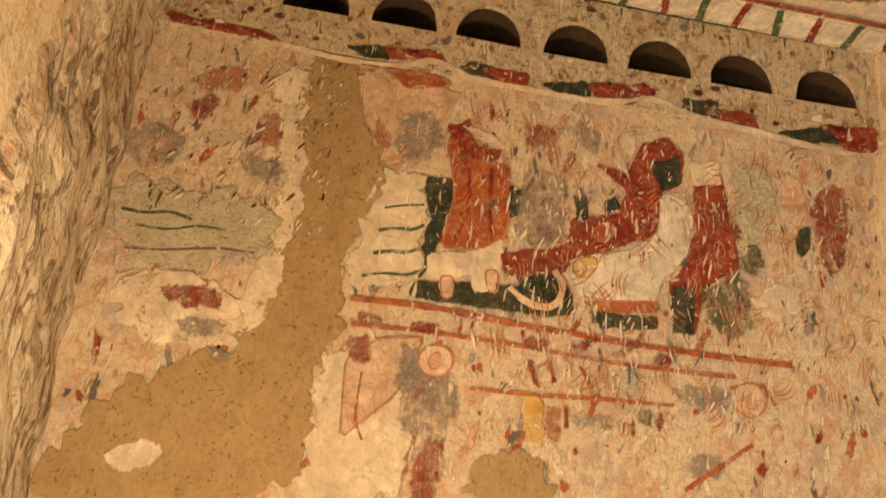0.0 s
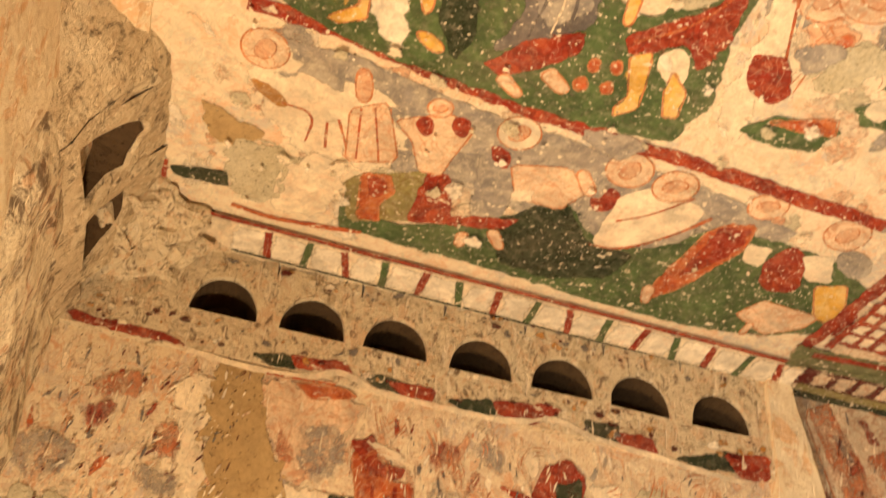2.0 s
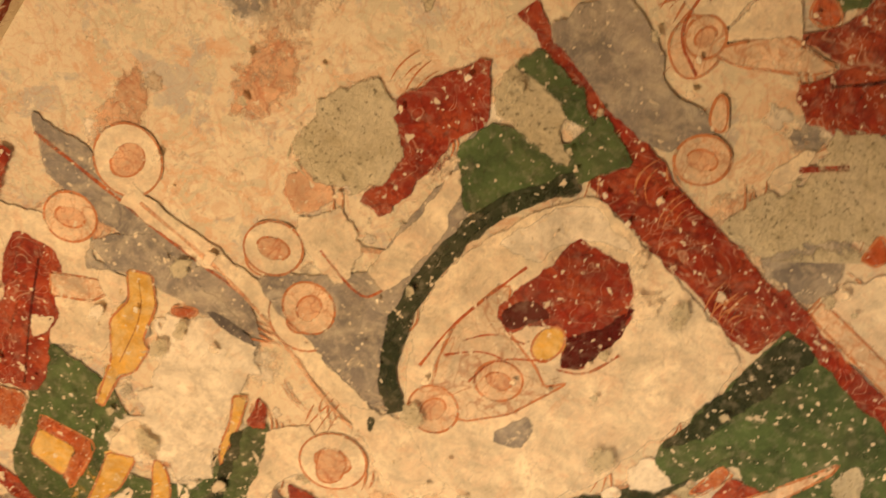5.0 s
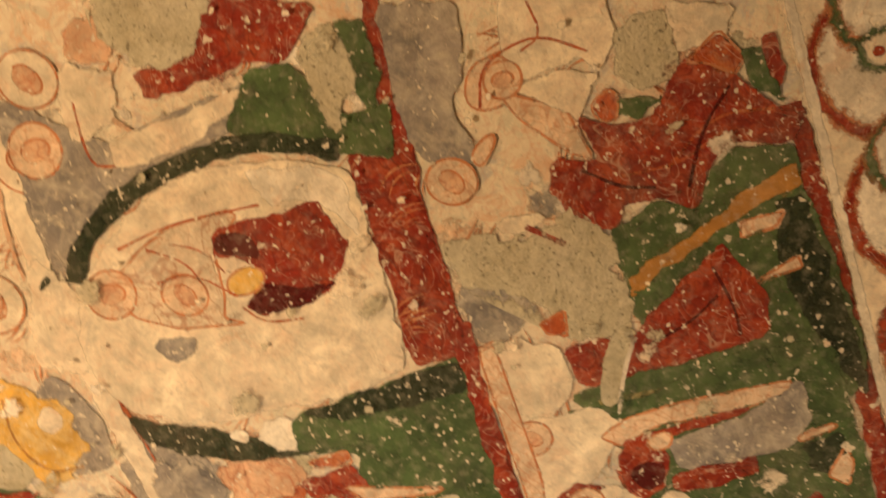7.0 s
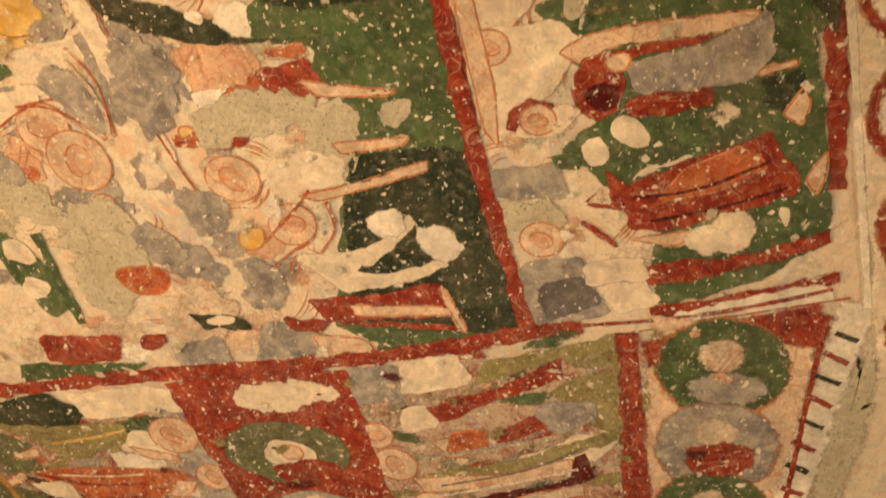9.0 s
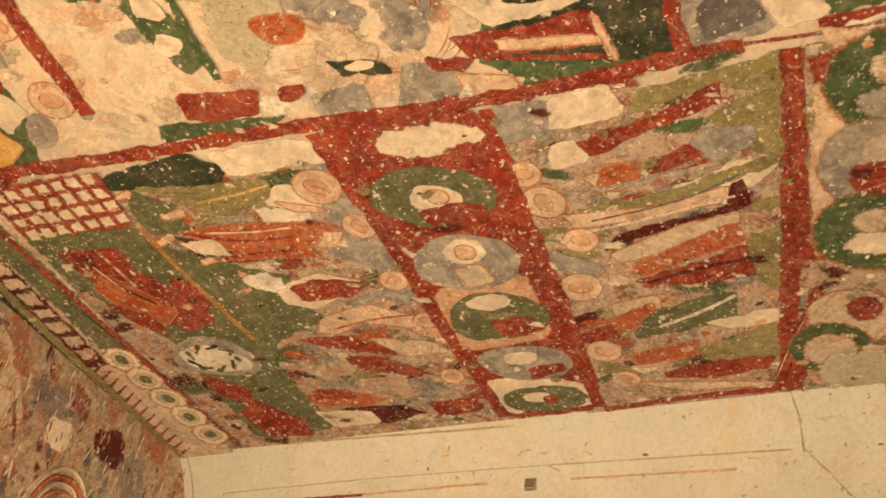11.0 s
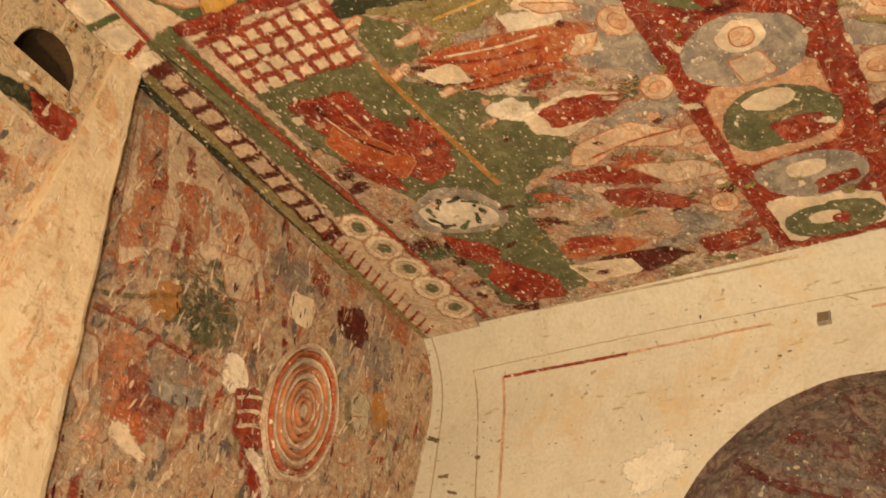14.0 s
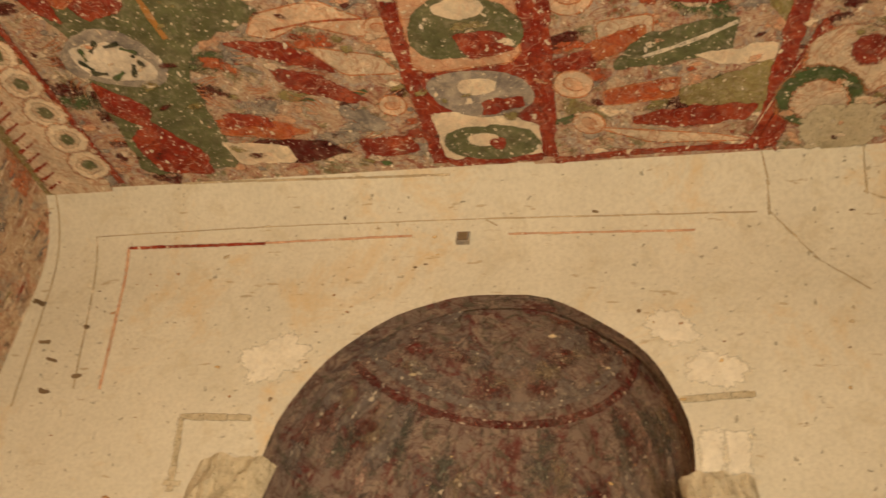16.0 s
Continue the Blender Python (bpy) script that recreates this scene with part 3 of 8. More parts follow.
        n = len(line)
        turn = sum(line[i - 1].x * line[i].y - line[i].x * line[i - 1].y for i in range(n))
        side = 1.0 if turn > 0 else -1.0
        rim, inner = [], []
        for i in range(n):
            along = line[(i + 1) % n] - line[i - 1]
            if along.length < 1e-9:
                continue
            inward = Vector((-along.y, along.x, 0)).normalized() * side
            rim.append(line[i] - inward * tear * 0.6)
            inner.append(line[i] + inward * tear)
        k = self.laid[self.surface] = self.laid.get(self.surface, 0) + 1
        self.count += 1
        d = 0.0012 + 0.000008 * k
        n = len(rim)
        flat = [p.to_2d() for p in rim + inner]
        edges = [(i, (i + 1) % n) for i in range(n)] + [(n + i, n + (i + 1) % n) for i in range(n)]
        points, _, faces, came, _, _ = geometry.delaunay_2d_cdt(flat, edges, [], 1, 1e-5, True)
        if self.thing is None:
            self.thing = tagged(new("fresco"), self.label, "fresco")
            self.thing.location = Vector(self.face(*flat[0], 0))
        bm = bmesh.new()
        wear = bm.verts.layers.float.new("wear")
        verts = []
        for p, ids in zip(points, came):
            v = bm.verts.new(Vector(self.face(p.x, p.y, d)) - self.thing.location)
            v[wear] = 1.0 if ids and min(ids) >= n else 0.0
            verts.append(v)
        for f in faces:
            bm.faces.new([verts[k] for k in f])
        bm.normal_update()
        towards = {"C": Vector((0, 0, -1)), "E": Vector((-1, 0, 0)), "W": Vector((1, 0, 0))}.get(self.surface, Vector((0, -1, 0)))
        for f in bm.faces:
            if f.normal.dot(towards) < 0:
                f.normal_flip()
        return part(name, bm, material, self.thing)

    def outlined(self, material, pts):
        """A thin drawn contour round pale fields."""
        if material.name in self.EDGED:
            self.lay_line(OUTLINE, 0.0045, pts + [pts[0]])

    def field(self, material, *corners):
        pts = self.curve(corners, turns=1, cut_at=0.10)
        self.lay_field("painted_field", material, pts, 0.008, 0.0045)
        self.outlined(material, pts)

    def round_field(self, material, *corners):
        pts = self.curve(corners)
        self.lay_field("painted_field", material, pts, 0.006, 0.0035)
        self.outlined(material, pts)

    def torn_field(self, material, *corners):
        pts = self.curve(corners, turns=1)
        across = min(max(p.x for p in pts) - min(p.x for p in pts), max(p.y for p in pts) - min(p.y for p in pts))
        self.lay_field("torn_plaster", material, pts, min(0.030, 0.16 * across), min(0.008, 0.12 * across))

    def lay_line(self, material, width, pts):
        k = self.laid[self.surface] = self.laid.get(self.surface, 0) + 1
        self.count += 1
        d = 0.0012 + 0.000008 * k
        fine = []
        for p, q in zip(pts, pts[1:]):
            n = max(1, int((q - p).length / 0.015))
            fine += [p.lerp(q, j / n) for j in range(n)]
        fine.append(pts[-1])
        wide = width > 0.012
        if self.thing is None:
            self.thing = tagged(new("fresco"), self.label, "fresco")
            self.thing.location = Vector(self.face(fine[0].x, fine[0].y, 0))
        bm = bmesh.new()
        wear = bm.verts.layers.float.new("wear")
        rows = []
        offsets = ((-0.5, 0.0), (-0.36, 1.0), (0.36, 1.0), (0.5, 0.0)) if wide else ((-0.5, 0.50), (0.5, 0.50))
        for i, p in enumerate(fine):
            along = fine[min(i + 1, len(fine) - 1)] - fine[max(i - 1, 0)]
            if along.length < 1e-9:
                along = Vector((1, 0, 0))
            across = Vector((-along.y, along.x, 0)).normalized()
            w = width * (1 + 0.5 * noise.noise(p * 30 + Vector((0, 0, self.count))))
            p = p + across * 0.12 * width * noise.noise(p * 14)
            row = []
            for o, worn in offsets:
                v = bm.verts.new(Vector(self.face(*(p + across * o * w * (1.25 if wide else 1.0)).xy, d)) - self.thing.location)
                v[wear] = worn
                row.append(v)
            rows.append(row)
        for r0, r1 in zip(rows, rows[1:]):
            for j in range(len(offsets) - 1):
                bm.faces.new((r0[j], r0[j + 1], r1[j + 1], r1[j]))
        return part("painted_line", bm, material, self.thing)

    def line(self, material, width, *corners):
        self.lay_line(material, width, self.curve(corners, closed=False))

    def limb(self, material, start, w0, end, w1):
        a, b = Vector((*start, 0)), Vector((*end, 0))
        n = (b - a).normalized()
        s = Vector((-n.y, n.x, 0))
        self.round_field(material, *[tuple(p.xy) for p in (a + s * w0 / 2, a.lerp(b, 0.5) + s * (w0 + w1) / 3.6, b + s * w1 / 2, b - s * w1 / 2, a.lerp(b, 0.5) - s * (w0 + w1) / 3.6, a - s * w0 / 2)])

    def drawing(self, surface, label, material, count, area, angle, seed):
        """Groups of thin bent brush lines, as left of drawn drapery, joined into one piece of stuff."""
        rnd = random.Random(seed)
        face = self.FACES[surface]
        u0, u1, v0, v1 = area
        bm = bmesh.new()
        wear = bm.verts.layers.float.new("wear")
        for g in range(count):
            k = self.laid[surface] = self.laid.get(surface, 0) + 1
            d = 0.0012 + 0.000008 * k
            u, v = rnd.uniform(u0, u1), rnd.uniform(v0, v1)
            a = radians(angle + rnd.gauss(0, 38))
            bend, gap = rnd.uniform(-0.5, 0.5), rnd.uniform(0.008, 0.016)
            for j in range(rnd.randint(2, 4)):
                long, wide = rnd.uniform(0.03, 0.09), rnd.uniform(0.0013, 0.0026)
                lean = a + rnd.uniform(-0.2, 0.2)
                last = None
                for i in range(8):
                    s = i / 7 - 0.5
                    x, y = s * long, gap * j + bend * long * (0.25 - s * s) * 2
                    w = wide * (1 - 1.4 * abs(s))
                    pair = []
                    for e in (-w, w):
                        p = bm.verts.new(face(u + x * math.cos(lean) - (y + e) * math.sin(lean), v + x * math.sin(lean) + (y + e) * math.cos(lean), d))
                        p[wear] = 0.55
                        pair.append(p)
                    if last:
                        bm.faces.new((last[0], last[1], pair[1], pair[0]))
                    last = pair
        return tagged(part("drawn_lines", bm, material), label, "fresco", kind="stuff")

    def band(self, material, u, v, length, width, angle):
        n = max(4, min(40, int(length / 0.02)))
        side = [(-1 + 2 * i / n, -1) for i in range(n)] + [(1, -1 + 2 * i / 4) for i in range(4)]
        side += [(1 - 2 * i / n, 1) for i in range(n)] + [(-1, 1 - 2 * i / 4) for i in range(4)]
        self.shape("painted_band", material, u, v, length, width, angle, side, 0.0, min(0.012, 0.12 * width))

    def oval(self, material, u, v, length, width, angle):
        self.edged("painted_patch", material, u, v, length, width, angle, [(math.cos(i * math.tau / 36), math.sin(i * math.tau / 36)) for i in range(36)], 0.14)
        if material.name in ("ox_red_paint", "orange_red_paint", "drapery_paint"):
            self.folds(material, u, v, length * 0.8, width * 0.8, angle, 0.0)

    def robe(self, material, u, v, length, width, angle):
        up = [(-1 + 2 * i / 12, 0.42 + 0.58 * (i / 12) ** 1.2) for i in range(13)]
        hem = [(1 + 0.06 * math.sin(k * 2.4), 1 - 2 * k / 6) for k in range(1, 6)]
        down = [(p, -q) for p, q in reversed(up)]
        self.edged("painted_robe", material, u, v, length, width, angle, up + hem + down + [(-1.06, -0.2), (-1.06, 0.2)], 0.10)
        self.folds(material, u, v, length, width, angle, 0.5)

    def strip(self, material, u, v, length, width, angle):
        up = [(-1 + 2 * i / 10, 0.75 - 0.25 * math.sin(i * 0.6)) for i in range(11)]
        self.edged("painted_strip", material, u, v, length, width, angle, up + [(1.05, 0)] + [(p, -q) for p, q in reversed(up)] + [(-1.05, 0)], 0.08)

    def rag(self, material, u, v, length, width, angle):
        rim = []
        for i in range(90):
            a = i * math.tau / 90
            w = 1 + 0.16 * noise.noise(Vector((math.cos(a) * 4, math.sin(a) * 4, self.count))) + 0.12 * noise.noise(Vector((math.cos(a) * 11, math.sin(a) * 11, self.count)))
            c, s = math.cos(a), math.sin(a)
            rim.append((math.copysign(abs(c) ** 0.7, c) * w, math.copysign(abs(s) ** 0.7, s) * w))
        self.shape("plaster_patch", material, u, v, length, width, angle, rim, 0.28, 0.008)

    def disc(self, material, u, v, across):
        ring = [(math.cos(i * math.tau / 44), math.sin(i * math.tau / 44)) for i in range(44)]
        if across > 0.1:
            self.shape("medallion", OUTLINE, u, v, across + 0.009, across + 0.009, 0, ring, 0.03)
        self.shape("medallion", material, u, v, across, across, 0, ring, 0.04)

    def halo(self, material, u, v, across):
        """A plain drawn disc with a smaller oval in it."""
        def ring(k, squeeze, turn):
            ca, sa = math.cos(turn), math.sin(turn)
            return [Vector((u + k * across * (math.cos(a) * ca - squeeze * math.sin(a) * sa), v + k * across * (math.cos(a) * sa + squeeze * math.sin(a) * ca), 0)) for a in (i * math.tau / 28 for i in range(28))]
        turn = 2.1 * math.sin(self.count * 1.3)
        outer, inner = ring(0.5, 0.93, turn), ring(0.27, 0.72, turn + 0.6)
        self.lay_field("halo", FLESH if material is PINK else CREAM, outer, 0.004, 0.003)
        self.lay_line(OUTLINE, 0.0045, outer + [outer[0]])
        self.lay_field("halo", PINK, inner, 0.003, 0.003)
        self.lay_line(OUTLINE, 0.004, inner[:19])


FX = Fresco()

# ---- frescoes ----
FX.scatter("C", "small torn remains of pale and grey paint on the ceiling", (CREAM, FLESH, GREY, PINK, LOSS, LINED, WHITE), 260, (-0.45, 1.45, -0.3, 2.3), (0.012, 0.06), 2.2, 80, 1)
FX.scatter("N1", "small torn remains of fresco on the wall", (GREY, CREAM, ORANGE, CREAM, LINED, RED, SLATE, PINK), 700, (-0.55, 1.36, 2.2, 3.25), (0.003, 0.016), 4.5, 86, 2)
FX.scatter("N2", "small torn remains of dim fresco on the wall", (ORANGE, GREY, LINED, LINED, RED, OLIVE, SLATE, PINK), 700, (1.5, 2.78, 2.4, 3.5), (0.003, 0.018), 4.5, 87, 3)

FX.begin("C", "fresco of robed figures seated on a dark green meadow")
FX.field(GREY, (-0.229, 1.707), (-0.019, 1.697), (0.200, 1.748), (0.421, 1.768), (0.623, 1.789), (0.923, 1.818), (1.141, 1.890), (0.896, 2.142), (0.605, 2.112), (0.366, 2.021), (0.138, 2.024), (-0.058, 2.017), (-0.164, 1.879))
FX.torn_field(CREAM, (-0.264, 1.720), (-0.183, 1.690), (-0.118, 1.842), (0.043, 1.744), (0.159, 1.994), (0.018, 2.050), (-0.081, 2.047), (-0.223, 1.921))
FX.field(GREEN, (0.035, 2.201), (0.217, 2.222), (0.365, 2.113), (0.483, 2.065), (0.551, 1.969), (0.670, 2.084), (0.818, 2.072), (0.946, 1.923), (1.163, 1.929), (1.298, 1.947), (1.412, 2.029), (1.415, 2.225), (1.182, 2.328), (0.939, 2.345), (0.653, 2.326), (0.441, 2.308), (0.207, 2.301), (0.053, 2.290))
FX.field(DARK, (0.398, 2.124), (0.551, 1.969), (0.666, 2.111), (0.788, 2.110), (0.772, 2.221), (0.608, 2.290), (0.475, 2.267))
FX.halo(PINK, -0.223, 1.747, 0.116)
FX.round_field(OCHRE, (-0.248, 1.837), (-0.194, 1.853), (-0.148, 1.892), (-0.158, 1.915), (-0.214, 1.889))
FX.line(ORANGE, 0.006, (-0.161, 1.897), (-0.080, 1.904), (-0.088, 2.007))
FX.line(ORANGE, 0.007, (-0.050, 1.922), (-0.039, 2.009))
FX.line(ORANGE, 0.007, (-0.027, 1.903), (0.026, 2.025))
FX.field(FLESH, (-0.010, 1.858), (0.071, 1.807), (0.137, 1.992), (0.016, 2.040))
FX.round_field(PINK, (-0.024, 1.734), (0.012, 1.720), (0.035, 1.821), (-0.001, 1.835))
FX.line(ORANGE, 0.005, (0.015, 1.848), (0.039, 2.020))
FX.line(ORANGE, 0.005, (0.045, 1.836), (0.093, 2.010))
FX.field(OLIVE, (0.026, 2.091), (0.215, 1.993), (0.265, 2.178), (0.062, 2.261))
FX.field(ORANGE, (0.063, 2.065), (0.130, 2.049), (0.158, 2.105), (0.129, 2.163), (0.144, 2.228), (0.087, 2.239))
FX.round_field(RED, (0.078, 2.070), (0.133, 2.059), (0.137, 2.136), (0.095, 2.142))
FX.field(RED, (0.215, 1.993), (0.271, 1.993), (0.319, 2.156), (0.295, 2.178), (0.212, 2.200), (0.210, 2.107))
FX.field(FLESH, (0.096, 1.855), (0.213, 1.791), (0.277, 1.824), (0.255, 1.935), (0.246, 2.003), (0.189, 2.004), (0.152, 1.913))
FX.round_field(RED, (0.137, 1.830), (0.179, 1.813), (0.190, 1.878), (0.158, 1.887))
FX.round_field(RED, (0.215, 1.799), (0.263, 1.787), (0.270, 1.857), (0.239, 1.859))
FX.halo(PINK, 0.184, 1.783, 0.061)
FX.field(RED, (0.313, 2.135), (0.476, 2.087), (0.448, 2.139), (0.310, 2.179))
FX.limb(FLESH, (0.358, 2.189), 0.029, (0.361, 2.250), 0.022)
FX.limb(FLESH, (0.422, 2.150), 0.032, (0.467, 2.219), 0.022)
FX.field(GREY, (0.311, 1.892), (0.367, 1.849), (0.423, 1.976), (0.434, 2.097), (0.352, 2.119), (0.334, 2.011))
FX.halo(LINED, 0.376, 1.795, 0.108)
FX.round_field(RED, (0.321, 1.857), (0.368, 1.853), (0.398, 1.921), (0.363, 1.924))
FX.field(FLESH, (0.391, 1.902), (0.524, 1.860), (0.594, 1.929), (0.553, 2.014), (0.433, 2.005))
FX.field(CREAM, (0.420, 1.988), (0.471, 1.968), (0.478, 2.010), (0.432, 2.022))
FX.limb(FLESH, (0.552, 1.859), 0.029, (0.604, 1.936), 0.032)
FX.halo(PINK, 0.656, 1.818, 0.120)
FX.round_field(RED, (0.632, 1.881), (0.679, 1.906), (0.672, 1.977), (0.623, 1.985), (0.598, 1.939), (0.633, 1.936))
FX.round_field(CREAM, (0.673, 1.875), (0.792, 1.849), (0.902, 1.894), (0.839, 2.015), (0.740, 2.105), (0.666, 2.111), (0.671, 2.012))
FX.line(ORANGE, 0.009, (0.666, 2.111), (0.755, 2.104), (0.857, 1.988), (0.907, 1.904))
FX.halo(PINK, 0.778, 1.833, 0.114)
FX.line(ORANGE, 0.007, (0.697, 2.001), (0.765, 1.951), (0.838, 1.853))
FX.field(ORANGE, (0.954, 1.908), (1.021, 1.892), (1.037, 1.981), (0.996, 2.087), (0.954, 2.198), (0.893, 2.279), (0.885, 2.187), (0.906, 2.061), (0.918, 1.958))
FX.field(RED, (0.946, 1.923), (1.013, 1.907), (1.024, 1.987), (0.978, 2.082), (0.933, 2.153), (0.932, 2.050))
FX.limb(FLESH, (0.881, 2.215), 0.034, (0.898, 2.291), 0.019)
FX.halo(PINK, 1.010, 1.816, 0.099)
FX.field(CREAM, (1.027, 1.961), (1.100, 1.955), (1.101, 2.030), (1.052, 2.025))
FX.round_field(RED, (1.101, 2.030), (1.120, 1.935), (1.169, 1.926), (1.245, 2.074), (1.204, 2.118), (1.134, 2.107))
FX.field(CREAM, (1.174, 1.949), (1.255, 1.927), (1.297, 2.025), (1.233, 2.039))
FX.halo(PINK, 1.234, 1.840, 0.120)
FX.field(FLESH, (1.139, 2.243), (1.177, 2.157), (1.262, 2.162), (1.348, 2.167), (1.334, 2.231), (1.251, 2.297))
FX.limb(FLESH, (1.199, 2.261), 0.020, (1.196, 2.321), 0.016)
FX.field(YELLOW, (1.265, 2.052), (1.342, 2.019), (1.381, 2.097), (1.401, 2.202), (1.334, 2.173))
FX.round_field(GREY, (1.237, 1.923), (1.300, 1.872), (1.374, 1.941), (1.335, 2.008))
FX.field(RED, (1.380, 2.083), (1.440, 2.127), (1.422, 2.237), (1.394, 2.176))
FX.torn_field(MUD, (-0.342, 1.966), (-0.309, 1.963), (-0.183, 2.004), (-0.202, 2.063), (-0.266, 2.098), (-0.328, 2.030))
FX.torn_field(LOSS, (-0.268, 2.078), (-0.177, 2.043), (-0.047, 2.076), (-0.018, 2.153), (-0.128, 2.267), (-0.214, 2.278), (-0.255, 2.181))
FX.torn_field(CREAM, (-0.099, 2.097), (-0.058, 2.017), (0.026, 2.091), (0.035, 2.201), (-0.011, 2.267), (-0.111, 2.284), (-0.128, 2.267))
FX.line(ORANGE, 0.015, (-0.225, 2.306), (-0.119, 2.323), (-0.003, 2.308), (0.113, 2.290))
FX.field(DARK, (-0.392, 2.213), (-0.255, 2.181), (-0.233, 2.240), (-0.290, 2.240), (-0.375, 2.240))
FX.field(RED, (-0.426, 2.216), (-0.394, 2.192), (-0.394, 2.270), (-0.417, 2.286))

FX.begin("C", "ox-red painted border line across the ceiling")
FX.line(RED, 0.041, (-0.278, 1.627), (-0.082, 1.635), (0.117, 1.680), (0.320, 1.708), (0.529, 1.730), (0.742, 1.742), (1.039, 1.761), (1.299, 1.778))
FX.line(RED, 0.032, (0.001, 0.203), (0.107, 0.232), (0.240, 0.263), (0.401, 0.294), (0.599, 0.317), (0.785, 0.342), (0.988, 0.359), (1.087, 0.377))
FX.line(RED, 0.032, (0.453, -0.353), (0.602, -0.339), (0.848, -0.321), (1.078, -0.302), (1.318, -0.262))
FX.field(RED, (0.251, 0.364), (0.294, 0.288), (0.418, 0.280), (0.682, 0.320), (0.670, 0.416), (0.621, 0.416), (0.498, 0.393), (0.387, 0.385))

FX.begin("C", "grey and rose remains along the crown line")
FX.torn_field(GREY, (0.378, 0.964), (0.408, 0.889), (0.488, 0.945), (0.487, 1.006), (0.428, 1.010))
FX.torn_field(GREY, (0.630, 0.938), (0.739, 0.844), (0.839, 0.846), (0.825, 0.932), (0.702, 0.973))
FX.torn_field(GREY, (0.611, 1.027), (0.752, 0.992), (0.881, 1.048), (0.772, 1.080))
FX.torn_field(PINK, (0.652, 0.806), (0.710, 0.718), (0.785, 0.773), (0.769, 0.887))
FX.torn_field(GREY, (0.872, 0.857), (0.915, 0.801), (0.991, 0.881), (0.939, 0.913))
FX.torn_field(ORANGE, (0.808, 0.804), (0.814, 0.714), (0.861, 0.744), (0.849, 0.810))
FX.torn_field(GREY, (0.693, 1.271), (0.738, 1.170), (0.815, 1.270), (0.790, 1.364))
FX.torn_field(PINK, (0.805, 1.277), (0.910, 1.249), (0.946, 1.345), (0.849, 1.347))
FX.torn_field(GREY, (0.931, 1.198), (0.951, 1.111), (1.063, 1.153), (1.044, 1.223))
FX.torn_field(GREY, (0.480, 1.731), (0.584, 1.708), (0.684, 1.733), (0.605, 1.810))
FX.torn_field(GREY, (0.442, 1.007), (0.463, 0.919), (0.538, 0.924), (0.531, 1.009))
FX.torn_field(GREY, (0.634, 1.017), (0.663, 0.905), (0.757, 0.867), (0.779, 0.955), (0.709, 1.033))
FX.torn_field(GREY, (0.447, 1.127), (0.494, 1.038), (0.588, 1.068), (0.582, 1.156))
FX.torn_field(PINK, (0.716, 0.870), (0.740, 0.733), (0.808, 0.694), (0.823, 0.800), (0.780, 0.879))
FX.torn_field(ORANGE, (0.496, 1.001), (0.499, 0.958), (0.587, 1.002), (0.566, 1.022))
FX.torn_field(GREY, (0.410, 0.926), (0.440, 0.819), (0.499, 0.827), (0.470, 0.935))
FX.torn_field(CREAM, (0.754, 0.840), (0.796, 0.762), (0.834, 0.806), (0.803, 0.891))
FX.field(RED, (0.823, 0.726), (0.839, 0.611), (0.894, 0.613), (0.865, 0.722))
FX.torn_field(GREY, (0.508, 0.675), (0.530, 0.556), (0.601, 0.498), (0.612, 0.597))
FX.torn_field(GREY, (0.524, 0.508), (0.531, 0.431), (0.620, 0.450), (0.622, 0.508))
FX.torn_field(LOSS, (0.479, 0.624), (0.489, 0.536), (0.535, 0.513), (0.535, 0.606))
FX.torn_field(GREY, (0.582, 0.978), (0.673, 0.902), (0.792, 0.874), (0.857, 0.930), (0.793, 0.976), (0.689, 0.985))
FX.torn_field(PINK, (0.711, 0.847), (0.752, 0.732), (0.827, 0.729), (0.835, 0.856), (0.778, 0.879))
FX.torn_field(CREAM, (0.858, 0.868), (0.862, 0.745), (0.908, 0.716), (0.922, 0.821))
FX.torn_field(ORANGE, (0.890, 0.960), (0.931, 0.813), (0.964, 0.815), (0.932, 0.954))
FX.torn_field(GREY, (0.907, 1.061), (0.954, 0.978), (1.033, 1.004), (1.001, 1.082))
FX.torn_field(GREY, (0.981, 1.238), (1.009, 1.114), (1.065, 1.129), (1.026, 1.234))
FX.torn_field(LINED, (0.943, 0.908), (0.992, 0.815), (1.053, 0.854), (1.021, 0.932))
FX.torn_field(PINK, (1.132, 0.890), (1.163, 0.812), (1.230, 0.853), (1.197, 0.933))
FX.torn_field(LINED, (1.237, 0.816), (1.255, 0.732), (1.329, 0.748), (1.314, 0.821))
FX.torn_field(GREY, (1.132, 1.094), (1.187, 0.982), (1.275, 1.009), (1.237, 1.117))
FX.torn_field(LOSS, (1.257, 1.099), (1.275, 1.009), (1.331, 1.049), (1.316, 1.127))

FX.drawing("C", "faint orange drawn lines of drapery on the first bay's ceiling", OUTLINE, 110, (-0.1, 1.45, 0.35, 1.45), 75, 21)
FX.drawing("C", "faint orange drawn lines on the southern ceiling scenes", OUTLINE, 70, (0.15, 1.45, -0.25, 0.35), 85, 22)

